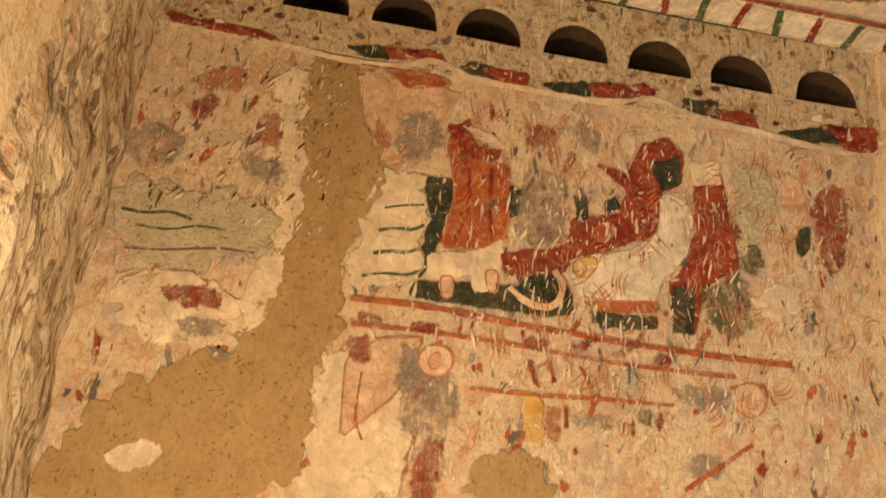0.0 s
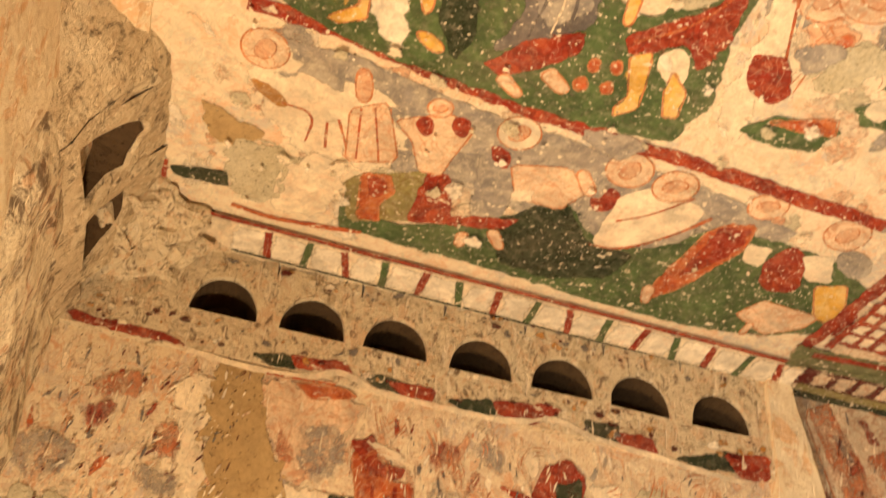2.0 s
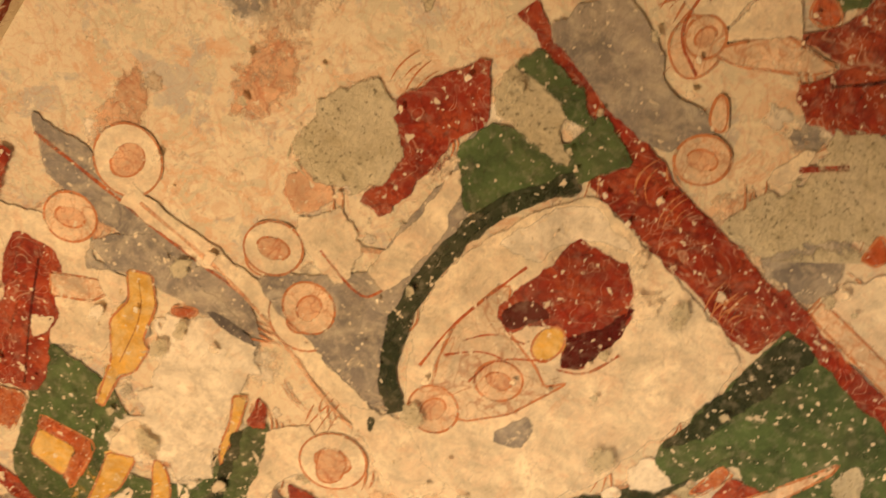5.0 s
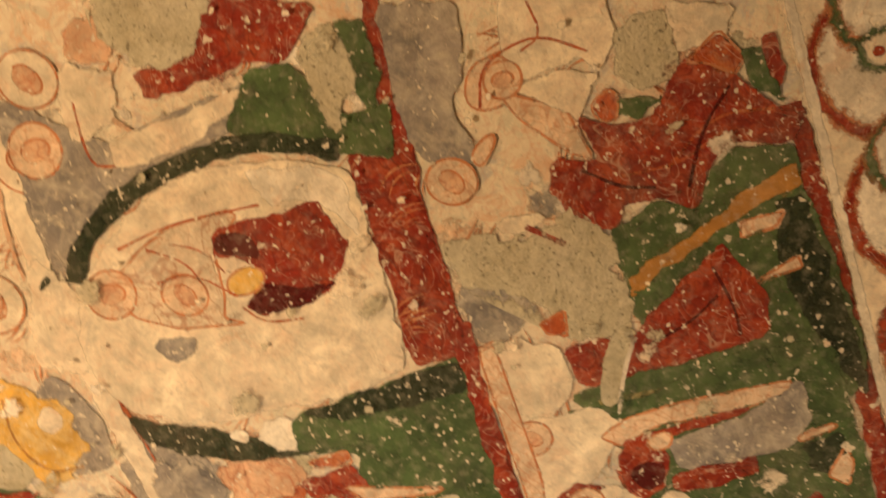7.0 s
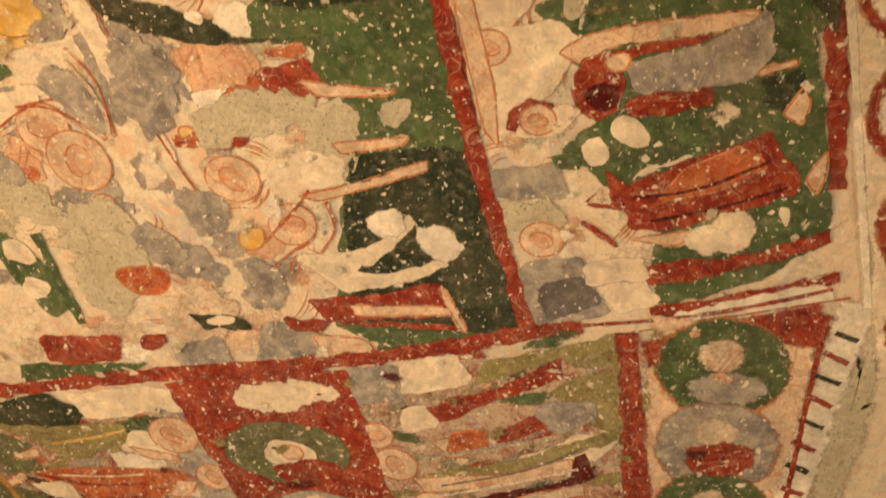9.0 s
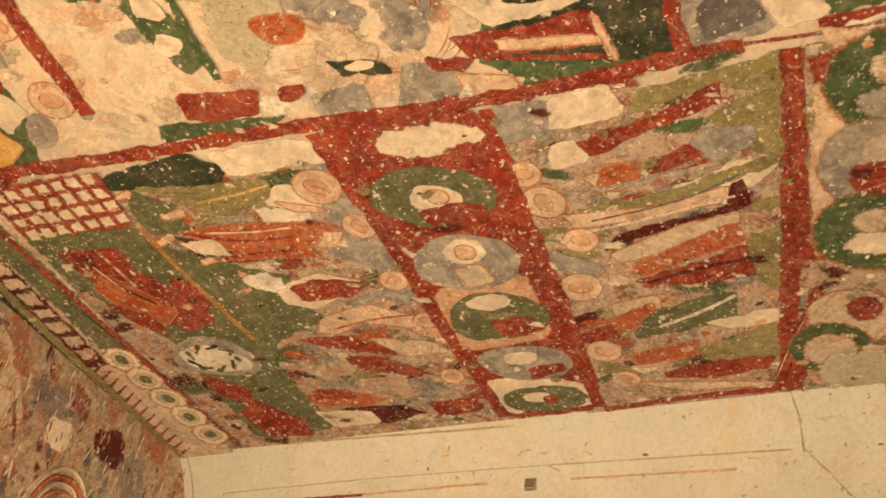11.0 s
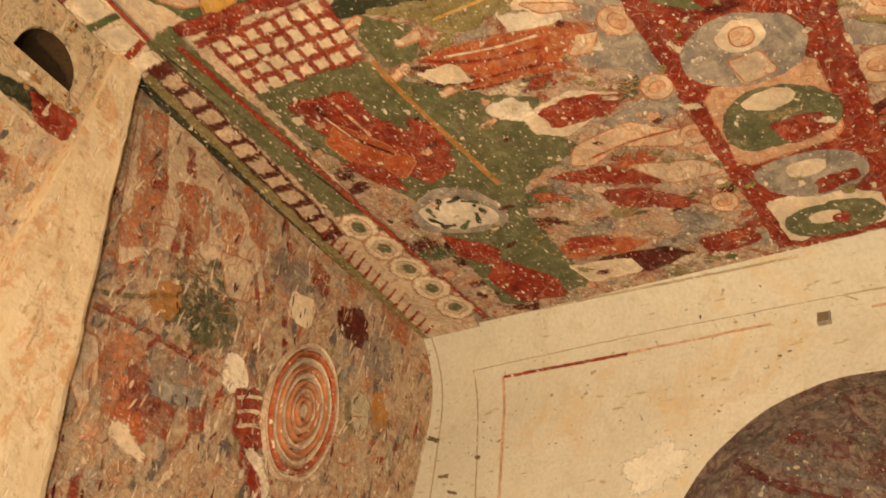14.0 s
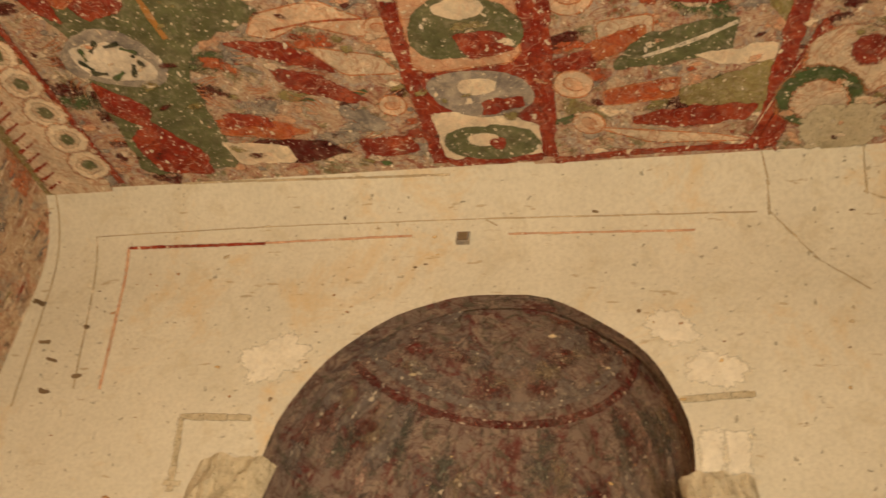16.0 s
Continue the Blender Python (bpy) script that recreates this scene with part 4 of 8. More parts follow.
FX.begin("C", "grey ground and discs beside the crown line")
FX.field(GREY, (-0.553, 0.893), (-0.375, 0.886), (-0.222, 0.915), (-0.074, 0.925), (0.006, 0.980), (-0.067, 1.024), (-0.202, 0.999), (-0.350, 0.988), (-0.485, 0.971))
FX.torn_field(GREY, (-0.459, 1.032), (-0.326, 1.040), (-0.210, 1.079), (-0.131, 1.138), (-0.218, 1.163), (-0.358, 1.124))
FX.torn_field(GREY, (-0.002, 0.882), (0.157, 0.826), (0.234, 0.868), (0.182, 0.942), (0.062, 0.949))
FX.torn_field(PINK, (-0.148, 0.712), (-0.107, 0.630), (-0.039, 0.666), (-0.064, 0.738))
FX.halo(CREAM, -0.368, 0.855, 0.136)
FX.line(ORANGE, 0.007, (-0.528, 0.925), (-0.378, 0.928), (-0.212, 0.935), (-0.024, 0.929))

FX.begin("C", "fresco of red, grey and yellow robed figures on green")
FX.field(GREY, (-0.343, 1.038), (-0.265, 0.945), (-0.169, 0.969), (-0.102, 0.971), (-0.002, 0.995), (-0.062, 1.015), (-0.149, 1.023), (-0.213, 1.032), (-0.291, 1.062))
FX.field(CREAM, (-0.524, 1.085), (-0.349, 1.016), (-0.325, 1.094), (-0.287, 1.073), (-0.235, 1.098), (-0.204, 1.223), (-0.303, 1.279), (-0.472, 1.161))
FX.field(GREEN, (-0.310, 1.275), (-0.163, 1.274), (-0.090, 1.311), (-0.078, 1.452), (0.031, 1.404), (0.087, 1.354), (0.094, 1.251), (0.091, 1.159), (0.124, 1.125), (0.203, 1.302), (0.235, 1.317), (0.302, 1.494), (0.401, 1.340), (0.504, 1.388), (0.691, 1.199), (0.693, 1.386), (0.738, 1.564), (0.697, 1.702), (0.442, 1.711), (0.152, 1.685), (-0.059, 1.658), (-0.223, 1.591))
FX.round_field(DARK, (-0.505, 1.255), (-0.472, 1.229), (-0.431, 1.278), (-0.424, 1.348), (-0.457, 1.358), (-0.491, 1.311))
FX.field(RED, (-0.467, 1.119), (-0.384, 1.100), (-0.347, 1.133), (-0.346, 1.173), (-0.312, 1.211), (-0.307, 1.266), (-0.273, 1.322), (-0.266, 1.404), (-0.386, 1.450), (-0.423, 1.377), (-0.418, 1.241), (-0.458, 1.194))
FX.field(ORANGE, (-0.372, 1.458), (-0.274, 1.417), (-0.258, 1.515), (-0.306, 1.519))
FX.line(RED, 0.005, (-0.437, 1.169), (-0.381, 1.250), (-0.358, 1.418))
FX.line(MAROON, 0.005, (-0.402, 1.136), (-0.354, 1.263), (-0.293, 1.396))
FX.halo(PINK, -0.396, 1.022, 0.104)
FX.field(FLESH, (-0.371, 1.146), (-0.301, 1.100), (-0.252, 1.080), (-0.277, 1.142), (-0.347, 1.188))
FX.field(CREAM, (-0.357, 1.253), (-0.319, 1.225), (-0.306, 1.262), (-0.341, 1.288))
FX.round_field(CREAM, (-0.310, 1.072), (-0.241, 1.047), (-0.226, 1.107), (-0.273, 1.119))
FX.field(YELLOW, (-0.260, 1.038), (-0.218, 1.015), (-0.178, 1.066), (-0.163, 1.141), (-0.140, 1.157), (-0.137, 1.214), (-0.155, 1.247), (-0.145, 1.327), (-0.163, 1.329), (-0.185, 1.227), (-0.233, 1.152), (-0.225, 1.092))
FX.line(OCHRE, 0.003, (-0.231, 1.042), (-0.189, 1.100), (-0.171, 1.218))
FX.torn_field(WHITE, (-0.165, 1.086), (-0.138, 1.051), (-0.066, 1.004), (0.021, 1.010), (0.046, 1.066), (0.067, 1.188), (0.095, 1.283), (0.087, 1.354), (0.093, 1.402), (0.062, 1.386), (0.020, 1.343), (-0.041, 1.379), (-0.067, 1.446), (-0.107, 1.368), (-0.101, 1.316), (-0.070, 1.283), (-0.099, 1.269), (-0.116, 1.158))
FX.round_field(CREAM, (-0.101, 1.349), (-0.073, 1.292), (-0.026, 1.354), (-0.052, 1.419), (-0.082, 1.421))
FX.field(YELLOW, (-0.085, 1.414), (-0.033, 1.383), (-0.021, 1.470), (-0.037, 1.533), (-0.032, 1.585), (-0.086, 1.618), (-0.115, 1.608), (-0.055, 1.553), (-0.068, 1.481))
FX.round_field(YELLOW, (-0.013, 1.355), (0.025, 1.357), (0.073, 1.414), (0.096, 1.507), (0.076, 1.538), (0.047, 1.447))
FX.round_field(YELLOW, (0.071, 1.578), (0.109, 1.574), (0.149, 1.607), (0.130, 1.629), (0.088, 1.606))
FX.torn_field(WHITE, (-0.026, 1.491), (-0.002, 1.450), (0.032, 1.492), (0.044, 1.558), (0.066, 1.600), (0.045, 1.652), (0.006, 1.618), (-0.031, 1.548))
FX.field(YELLOW, (0.035, 1.124), (0.058, 1.103), (0.082, 1.179), (0.105, 1.277), (0.079, 1.244), (0.062, 1.175))
FX.field(ORANGE, (-0.233, 1.434), (-0.110, 1.412), (-0.095, 1.550), (-0.131, 1.518), (-0.140, 1.454), (-0.222, 1.469))
FX.field(YELLOW, (-0.221, 1.465), (-0.137, 1.453), (-0.124, 1.532), (-0.209, 1.530))
FX.field(RED, (0.070, 1.096), (0.094, 1.097), (0.122, 1.141), (0.090, 1.156))
FX.field(DARK, (0.082, 1.195), (0.096, 1.171), (0.149, 1.351), (0.196, 1.559), (0.172, 1.632), (0.114, 1.552), (0.093, 1.402), (0.128, 1.364))
FX.field(CREAM, (0.129, 1.137), (0.175, 1.080), (0.230, 1.094), (0.244, 1.148), (0.210, 1.207), (0.218, 1.293), (0.186, 1.321), (0.169, 1.239))
FX.halo(LINED, 0.260, 1.107, 0.133)
FX.round_field(PINK, (0.218, 1.093), (0.272, 1.070), (0.300, 1.138), (0.260, 1.170))
FX.field(RED, (0.218, 1.211), (0.303, 1.193), (0.341, 1.220), (0.338, 1.264), (0.256, 1.254))
FX.field(SLATE, (0.209, 1.232), (0.272, 1.261), (0.351, 1.265), (0.403, 1.357), (0.412, 1.444), (0.315, 1.524), (0.234, 1.584), (0.272, 1.456), (0.231, 1.337))
FX.field(GREY, (0.231, 1.252), (0.295, 1.281), (0.354, 1.298), (0.401, 1.395), (0.333, 1.474), (0.292, 1.443))
FX.line(SLATE, 0.007, (0.253, 1.273), (0.307, 1.361), (0.298, 1.515))
FX.line(SLATE, 0.007, (0.311, 1.289), (0.361, 1.365), (0.371, 1.470))
FX.line(CREAM, 0.004, (0.285, 1.287), (0.340, 1.377), (0.340, 1.489))
FX.field(FLESH, (0.339, 1.333), (0.374, 1.312), (0.389, 1.348), (0.361, 1.365))
FX.field(RED, (0.233, 1.615), (0.301, 1.523), (0.406, 1.458), (0.420, 1.517), (0.347, 1.594), (0.271, 1.641))
FX.limb(FLESH, (0.277, 1.638), 0.033, (0.337, 1.682), 0.024)
FX.limb(FLESH, (0.366, 1.591), 0.039, (0.428, 1.635), 0.030)
FX.round_field(CREAM, (0.331, 1.226), (0.386, 1.160), (0.461, 1.304), (0.387, 1.313))
FX.round_field(GREY, (0.417, 1.078), (0.482, 1.040), (0.611, 1.027), (0.657, 1.081), (0.631, 1.165), (0.476, 1.140))
FX.torn_field(YELLOW, (0.397, 1.170), (0.471, 1.110), (0.537, 1.071), (0.637, 1.110), (0.662, 1.217), (0.567, 1.257), (0.493, 1.266), (0.436, 1.231))
FX.line(OCHRE, 0.006, (0.441, 1.194), (0.535, 1.224), (0.619, 1.190), (0.627, 1.116))
FX.round_field(CREAM, (0.478, 1.122), (0.525, 1.094), (0.550, 1.137), (0.512, 1.160))
FX.round_field(LOSS, (0.500, 1.280), (0.552, 1.231), (0.621, 1.215), (0.636, 1.287), (0.565, 1.350))
FX.limb(YELLOW, (0.461, 1.304), 0.029, (0.478, 1.414), 0.021)
FX.field(RED, (0.484, 1.439), (0.625, 1.313), (0.646, 1.236), (0.679, 1.280), (0.693, 1.386), (0.665, 1.484), (0.614, 1.416), (0.515, 1.488))
FX.line(ORANGE, 0.007, (0.510, 1.451), (0.604, 1.373), (0.652, 1.268))
FX.field(YELLOW, (0.515, 1.488), (0.557, 1.462), (0.577, 1.540), (0.592, 1.625), (0.548, 1.665), (0.541, 1.637), (0.556, 1.595))
FX.round_field(CREAM, (0.560, 1.469), (0.614, 1.416), (0.667, 1.524), (0.630, 1.548))
FX.field(YELLOW, (0.616, 1.495), (0.670, 1.543), (0.683, 1.621), (0.652, 1.630), (0.624, 1.562))
FX.round_field(ORANGE, (0.437, 1.537), (0.459, 1.513), (0.474, 1.543), (0.457, 1.565))
FX.round_field(ORANGE, (0.483, 1.518), (0.507, 1.503), (0.520, 1.545), (0.498, 1.549))
FX.round_field(ORANGE, (0.427, 1.594), (0.449, 1.570), (0.471, 1.608), (0.444, 1.625))
FX.round_field(ORANGE, (0.485, 1.588), (0.509, 1.563), (0.525, 1.604), (0.502, 1.613))
FX.round_field(WHITE, (0.570, 1.473), (0.591, 1.450), (0.616, 1.495), (0.600, 1.505))
FX.torn_field(CREAM, (0.756, 1.596), (0.723, 1.252), (0.710, 1.188), (0.748, 1.164), (0.810, 1.351), (0.827, 1.594), (0.835, 1.657))
FX.halo(PINK, 0.813, 1.215, 0.120)
FX.halo(PINK, 0.903, 1.178, 0.146)
FX.line(ORANGE, 0.006, (0.818, 1.386), (0.746, 1.183), (0.788, 1.104), (0.870, 1.090))
FX.line(LINED, 0.008, (0.819, 1.366), (0.781, 1.217), (0.813, 1.142), (0.878, 1.120))
FX.field(RED, (0.756, 1.446), (0.750, 1.389), (0.823, 1.383), (0.878, 1.473), (0.851, 1.512), (0.797, 1.493))
FX.torn_field(GREY, (0.678, 1.137), (0.756, 1.055), (0.879, 1.084), (0.805, 1.130), (0.729, 1.176))
FX.round_field(FLESH, (0.978, 1.168), (1.025, 1.139), (1.063, 1.211), (1.006, 1.227))
FX.round_field(ORANGE, (0.880, 1.307), (0.900, 1.275), (0.928, 1.297), (0.908, 1.329))
FX.torn_field(LOSS, (0.875, 1.411), (0.927, 1.317), (1.054, 1.217), (1.179, 1.196), (1.162, 1.289), (1.005, 1.349), (0.954, 1.445))
FX.torn_field(GREY, (0.819, 1.366), (0.870, 1.314), (0.927, 1.317), (0.895, 1.420))
FX.round_field(RED, (1.142, 1.261), (1.155, 1.222), (1.176, 1.249))
FX.field(GREEN, (0.817, 1.601), (0.881, 1.536), (1.034, 1.525), (1.013, 1.608), (0.877, 1.629))
FX.field(ORANGE, (0.865, 1.558), (1.009, 1.497), (1.029, 1.551), (0.941, 1.564))
FX.field(GREEN, (1.014, 1.449), (1.145, 1.385), (1.237, 1.391), (1.271, 1.459), (1.158, 1.488), (1.065, 1.504))
FX.round_field(CREAM, (1.029, 1.450), (1.085, 1.403), (1.125, 1.420), (1.086, 1.491))
FX.round_field(CREAM, (1.136, 1.457), (1.176, 1.409), (1.219, 1.448), (1.184, 1.505))
FX.torn_field(CREAM, (0.849, 0.966), (0.963, 0.981), (1.007, 1.058), (0.935, 1.050))
FX.round_field(YELLOW, (0.877, 0.933), (0.896, 0.890), (0.920, 0.940))
FX.line(ORANGE, 0.006, (0.920, 0.957), (0.889, 0.863), (0.924, 0.826))
FX.line(ORANGE, 0.005, (0.666, 1.076), (0.748, 1.043), (0.871, 1.072))

FX.begin("C", "pale flaking crown line between painted registers")
FX.line(CREAM, 0.039, (-0.339, 0.912), (-0.192, 0.906), (-0.038, 0.910), (0.117, 0.956), (0.246, 0.982), (0.406, 0.992), (0.597, 1.004), (0.786, 1.004), (1.051, 0.979))
FX.line(PINK, 0.008, (-0.309, 0.908), (-0.123, 0.918), (0.050, 0.959), (0.193, 1.019), (0.360, 1.019))
FX.line(ORANGE, 0.006, (0.458, 0.977), (0.626, 0.971), (0.839, 0.989), (1.037, 0.961))
FX.torn_field(CREAM, (0.204, 0.991), (0.271, 0.939), (0.384, 0.931), (0.445, 0.955), (0.459, 1.022), (0.392, 1.077), (0.305, 1.051))
FX.round_field(DARK, (0.250, 0.979), (0.263, 0.969), (0.278, 1.004), (0.267, 1.005))
FX.torn_field(SLATE, (-0.112, 1.003), (-0.016, 0.990), (0.003, 1.006), (-0.060, 1.021))
FX.round_field(ORANGE, (-0.159, 1.042), (-0.114, 1.011), (-0.110, 1.035), (-0.146, 1.062))

FX.begin("C", "fresco of a cream oval around an ox-red seat")
FX.field(GREY, (0.082, 0.857), (0.124, 0.783), (0.183, 0.814), (0.250, 0.923), (0.244, 0.954), (0.121, 0.940))
FX.halo(CREAM, 0.042, 0.891, 0.140)
FX.halo(LINED, -0.077, 0.843, 0.073)
FX.field(GREY, (-0.070, 0.880), (0.033, 0.789), (0.078, 0.734), (0.072, 0.616), (0.078, 0.474), (0.059, 0.420), (0.086, 0.380), (0.144, 0.520), (0.152, 0.660), (0.168, 0.786), (0.214, 0.873), (0.264, 0.927), (0.160, 0.950), (0.060, 0.913), (-0.009, 0.918))
FX.field(RED, (-0.072, 0.465), (0.001, 0.295), (0.070, 0.394), (0.048, 0.447), (0.040, 0.643), (-0.019, 0.632), (0.006, 0.546))
FX.torn_field(LOSS, (-0.129, 0.670), (-0.182, 0.583), (-0.122, 0.443), (-0.037, 0.478), (0.002, 0.532), (-0.012, 0.614), (-0.072, 0.658))
FX.torn_field(CREAM, (-0.065, 0.766), (-0.047, 0.673), (0.021, 0.689), (0.065, 0.738), (0.034, 0.813))
FX.halo(LINED, -0.076, 0.817, 0.110)
FX.halo(PINK, 0.039, 0.870, 0.104)
FX.line(ORANGE, 0.005, (-0.010, 0.763), (0.098, 0.792), (0.118, 0.757), (0.128, 0.692))
FX.line(PINK, 0.009, (0.043, 0.713), (0.134, 0.650), (0.096, 0.483))
FX.field(CREAM, (0.074, 0.743), (0.084, 0.588), (0.078, 0.474), (0.099, 0.474), (0.137, 0.617), (0.127, 0.750))
FX.field(GREEN, (0.056, 0.451), (0.078, 0.376), (0.189, 0.334), (0.201, 0.255), (0.294, 0.288), (0.255, 0.355), (0.221, 0.437), (0.170, 0.510), (0.137, 0.538))
FX.torn_field(GREEN, (0.036, 0.282), (0.058, 0.230), (0.197, 0.264), (0.191, 0.303), (0.116, 0.310))
FX.torn_field(LOSS, (0.061, 0.367), (0.033, 0.290), (0.065, 0.285), (0.156, 0.287), (0.171, 0.326), (0.221, 0.360), (0.183, 0.374), (0.111, 0.371))
FX.line(DARK, 0.031, (0.285, 0.933), (0.229, 0.894), (0.178, 0.791), (0.158, 0.674), (0.160, 0.561), (0.183, 0.473), (0.243, 0.371))
FX.line(DARK, 0.014, (0.272, 0.907), (0.226, 0.873), (0.174, 0.771), (0.161, 0.665), (0.163, 0.552), (0.185, 0.474))
FX.field(CREAM, (0.219, 0.803), (0.176, 0.684), (0.194, 0.545), (0.246, 0.417), (0.282, 0.368), (0.409, 0.385), (0.518, 0.403), (0.652, 0.430), (0.674, 0.533), (0.653, 0.689), (0.641, 0.805), (0.562, 0.963), (0.500, 0.990), (0.387, 0.987), (0.291, 0.918))
FX.field(WHITE, (0.211, 0.543), (0.251, 0.419), (0.297, 0.386), (0.402, 0.404), (0.349, 0.423), (0.306, 0.446), (0.281, 0.535))
FX.field(LINED, (0.272, 0.786), (0.254, 0.716), (0.264, 0.605), (0.281, 0.591), (0.323, 0.660), (0.408, 0.682), (0.448, 0.703), (0.474, 0.669), (0.437, 0.793), (0.386, 0.862), (0.311, 0.868))
FX.field(RED, (0.288, 0.630), (0.304, 0.535), (0.306, 0.446), (0.342, 0.441), (0.404, 0.427), (0.465, 0.479), (0.479, 0.532), (0.470, 0.632), (0.448, 0.656), (0.427, 0.633), (0.417, 0.599), (0.382, 0.598), (0.352, 0.629), (0.337, 0.667), (0.306, 0.657))
FX.field(MAROON, (0.415, 0.603), (0.452, 0.541), (0.455, 0.474), (0.479, 0.532), (0.470, 0.632), (0.445, 0.648))
FX.round_field(MAROON, (0.291, 0.637), (0.330, 0.583), (0.376, 0.583), (0.348, 0.626), (0.332, 0.665))
FX.round_field(YELLOW, (0.379, 0.666), (0.370, 0.615), (0.398, 0.589), (0.426, 0.621), (0.417, 0.675))
FX.halo(PINK, 0.330, 0.880, 0.100)
FX.halo(PINK, 0.381, 0.751, 0.087)
FX.line(ORANGE, 0.005, (0.257, 0.825), (0.250, 0.726), (0.262, 0.639), (0.278, 0.544))
FX.line(ORANGE, 0.004, (0.276, 0.776), (0.323, 0.719), (0.373, 0.710))
FX.line(ORANGE, 0.004, (0.282, 0.732), (0.315, 0.679), (0.369, 0.661))
FX.line(ORANGE, 0.004, (0.342, 0.789), (0.346, 0.719), (0.416, 0.662))
FX.line(ORANGE, 0.005, (0.440, 0.663), (0.485, 0.639), (0.502, 0.566))
FX.torn_field(GREY, (0.438, 0.855), (0.455, 0.779), (0.494, 0.775), (0.491, 0.847))
FX.field(GREEN, (0.690, 0.659), (0.685, 0.538), (0.691, 0.425), (0.693, 0.324), (0.785, 0.342), (0.925, 0.344), (0.991, 0.349), (0.968, 0.479), (0.894, 0.613), (0.794, 0.590), (0.763, 0.672))
FX.field(DARK, (0.694, 0.449), (0.693, 0.324), (0.763, 0.332), (0.748, 0.405), (0.717, 0.554), (0.719, 0.650), (0.695, 0.662))
FX.field(DARK, (0.563, 0.976), (0.615, 0.891), (0.692, 0.758), (0.733, 0.681), (0.763, 0.672), (0.715, 0.844), (0.643, 0.957), (0.609, 0.977))
FX.torn_field(WHITE, (0.688, 0.768), (0.665, 0.708), (0.704, 0.655), (0.743, 0.674), (0.735, 0.731))
FX.round_field(WHITE, (0.656, 0.801), (0.673, 0.773), (0.695, 0.784), (0.678, 0.810))

FX.begin("C", "fresco of large figures in ox-red and green robes")
FX.field(GREY, (0.037, 0.210), (0.088, 0.091), (0.179, 0.111), (0.258, 0.166), (0.361, 0.149), (0.308, 0.252), (0.204, 0.246))
FX.torn_field(GREY, (0.549, 0.295), (0.576, 0.197), (0.651, 0.153), (0.677, 0.240), (0.641, 0.302))
FX.field(CREAM, (0.067, 0.003), (0.130, -0.144), (0.240, -0.130), (0.290, -0.082), (0.253, -0.067), (0.250, 0.061), (0.166, 0.045))
FX.round_field(FLESH, (0.191, 0.106), (0.199, 0.039), (0.275, 0.051), (0.280, 0.114), (0.248, 0.141))
FX.line(ORANGE, 0.005, (0.268, 0.119), (0.207, 0.093), (0.190, 0.035), (0.195, -0.022), (0.248, -0.079))
FX.line(ORANGE, 0.004, (0.134, -0.018), (0.195, -0.022), (0.206, 0.022))
FX.field(FLESH, (0.252, 0.082), (0.321, -0.011), (0.420, -0.022), (0.397, 0.009), (0.311, 0.066))
FX.field(CREAM, (0.254, 0.052), (0.260, -0.035), (0.290, -0.082), (0.346, -0.021), (0.318, -0.002))
FX.halo(PINK, 0.238, 0.066, 0.066)
FX.halo(PINK, 0.367, 0.214, 0.089)
FX.round_field(FLESH, (0.332, 0.167), (0.310, 0.117), (0.332, 0.116), (0.367, 0.162))
FX.torn_field(LOSS, (0.212, -0.132), (0.233, -0.228), (0.321, -0.205), (0.351, -0.156), (0.342, -0.111), (0.288, -0.102))
FX.field(CREAM, (0.221, -0.223), (0.271, -0.317), (0.306, -0.286), (0.304, -0.212), (0.263, -0.208))
FX.field(GREEN, (0.335, -0.094), (0.359, -0.163), (0.389, -0.113), (0.366, -0.082))
FX.field(RED, (0.393, 0.044), (0.424, -0.030), (0.342, -0.022), (0.380, -0.077), (0.388, -0.133), (0.330, -0.202), (0.304, -0.259), (0.359, -0.296), (0.373, -0.282), (0.454, -0.330), (0.467, -0.363), (0.518, -0.337), (0.480, -0.245), (0.503, -0.199), (0.568, -0.147), (0.528, -0.101), (0.516, -0.045), (0.547, -0.013), (0.542, 0.026), (0.486, 0.055), (0.447, 0.071))
FX.field(ORANGE, (0.325, -0.214), (0.294, -0.281), (0.354, -0.307), (0.373, -0.282), (0.339, -0.247))
FX.round_field(ORANGE, (0.327, -0.048), (0.318, -0.101), (0.373, -0.085), (0.365, -0.053))
FX.line(ORANGE, 0.005, (0.484, -0.127), (0.421, -0.227), (0.450, -0.322))
FX.line(ORANGE, 0.005, (0.465, -0.054), (0.482, -0.148), (0.455, -0.235))
FX.line(MAROON, 0.006, (0.431, 0.003), (0.484, -0.047), (0.505, -0.100))
FX.line(MAROON, 0.006, (0.387, -0.268), (0.441, -0.201), (0.526, -0.151))
FX.field(RED, (0.328, -0.339), (0.334, -0.364), (0.413, -0.353), (0.428, -0.329), (0.382, -0.326))
FX.field(GREEN, (0.342, -0.302), (0.346, -0.333), (0.448, -0.341), (0.413, -0.306))
FX.field(GREEN, (0.486, -0.234), (0.518, -0.337), (0.596, -0.322), (0.708, -0.334), (0.945, -0.331), (1.161, -0.120), (1.129, -0.024), (0.830, -0.033), (0.715, 0.019), (0.651, 0.006), (0.553, -0.001), (0.528, -0.101), (0.568, -0.147), (0.512, -0.196))
FX.field(DARK, (0.597, -0.274), (0.605, -0.319), (0.848, -0.321), (1.009, -0.312), (0.924, -0.278), (0.726, -0.241))
FX.field(OCHRE, (0.642, 0.002), (0.615, -0.100), (0.573, -0.214), (0.546, -0.328), (0.586, -0.325), (0.605, -0.213), (0.647, -0.068), (0.678, 0.011))
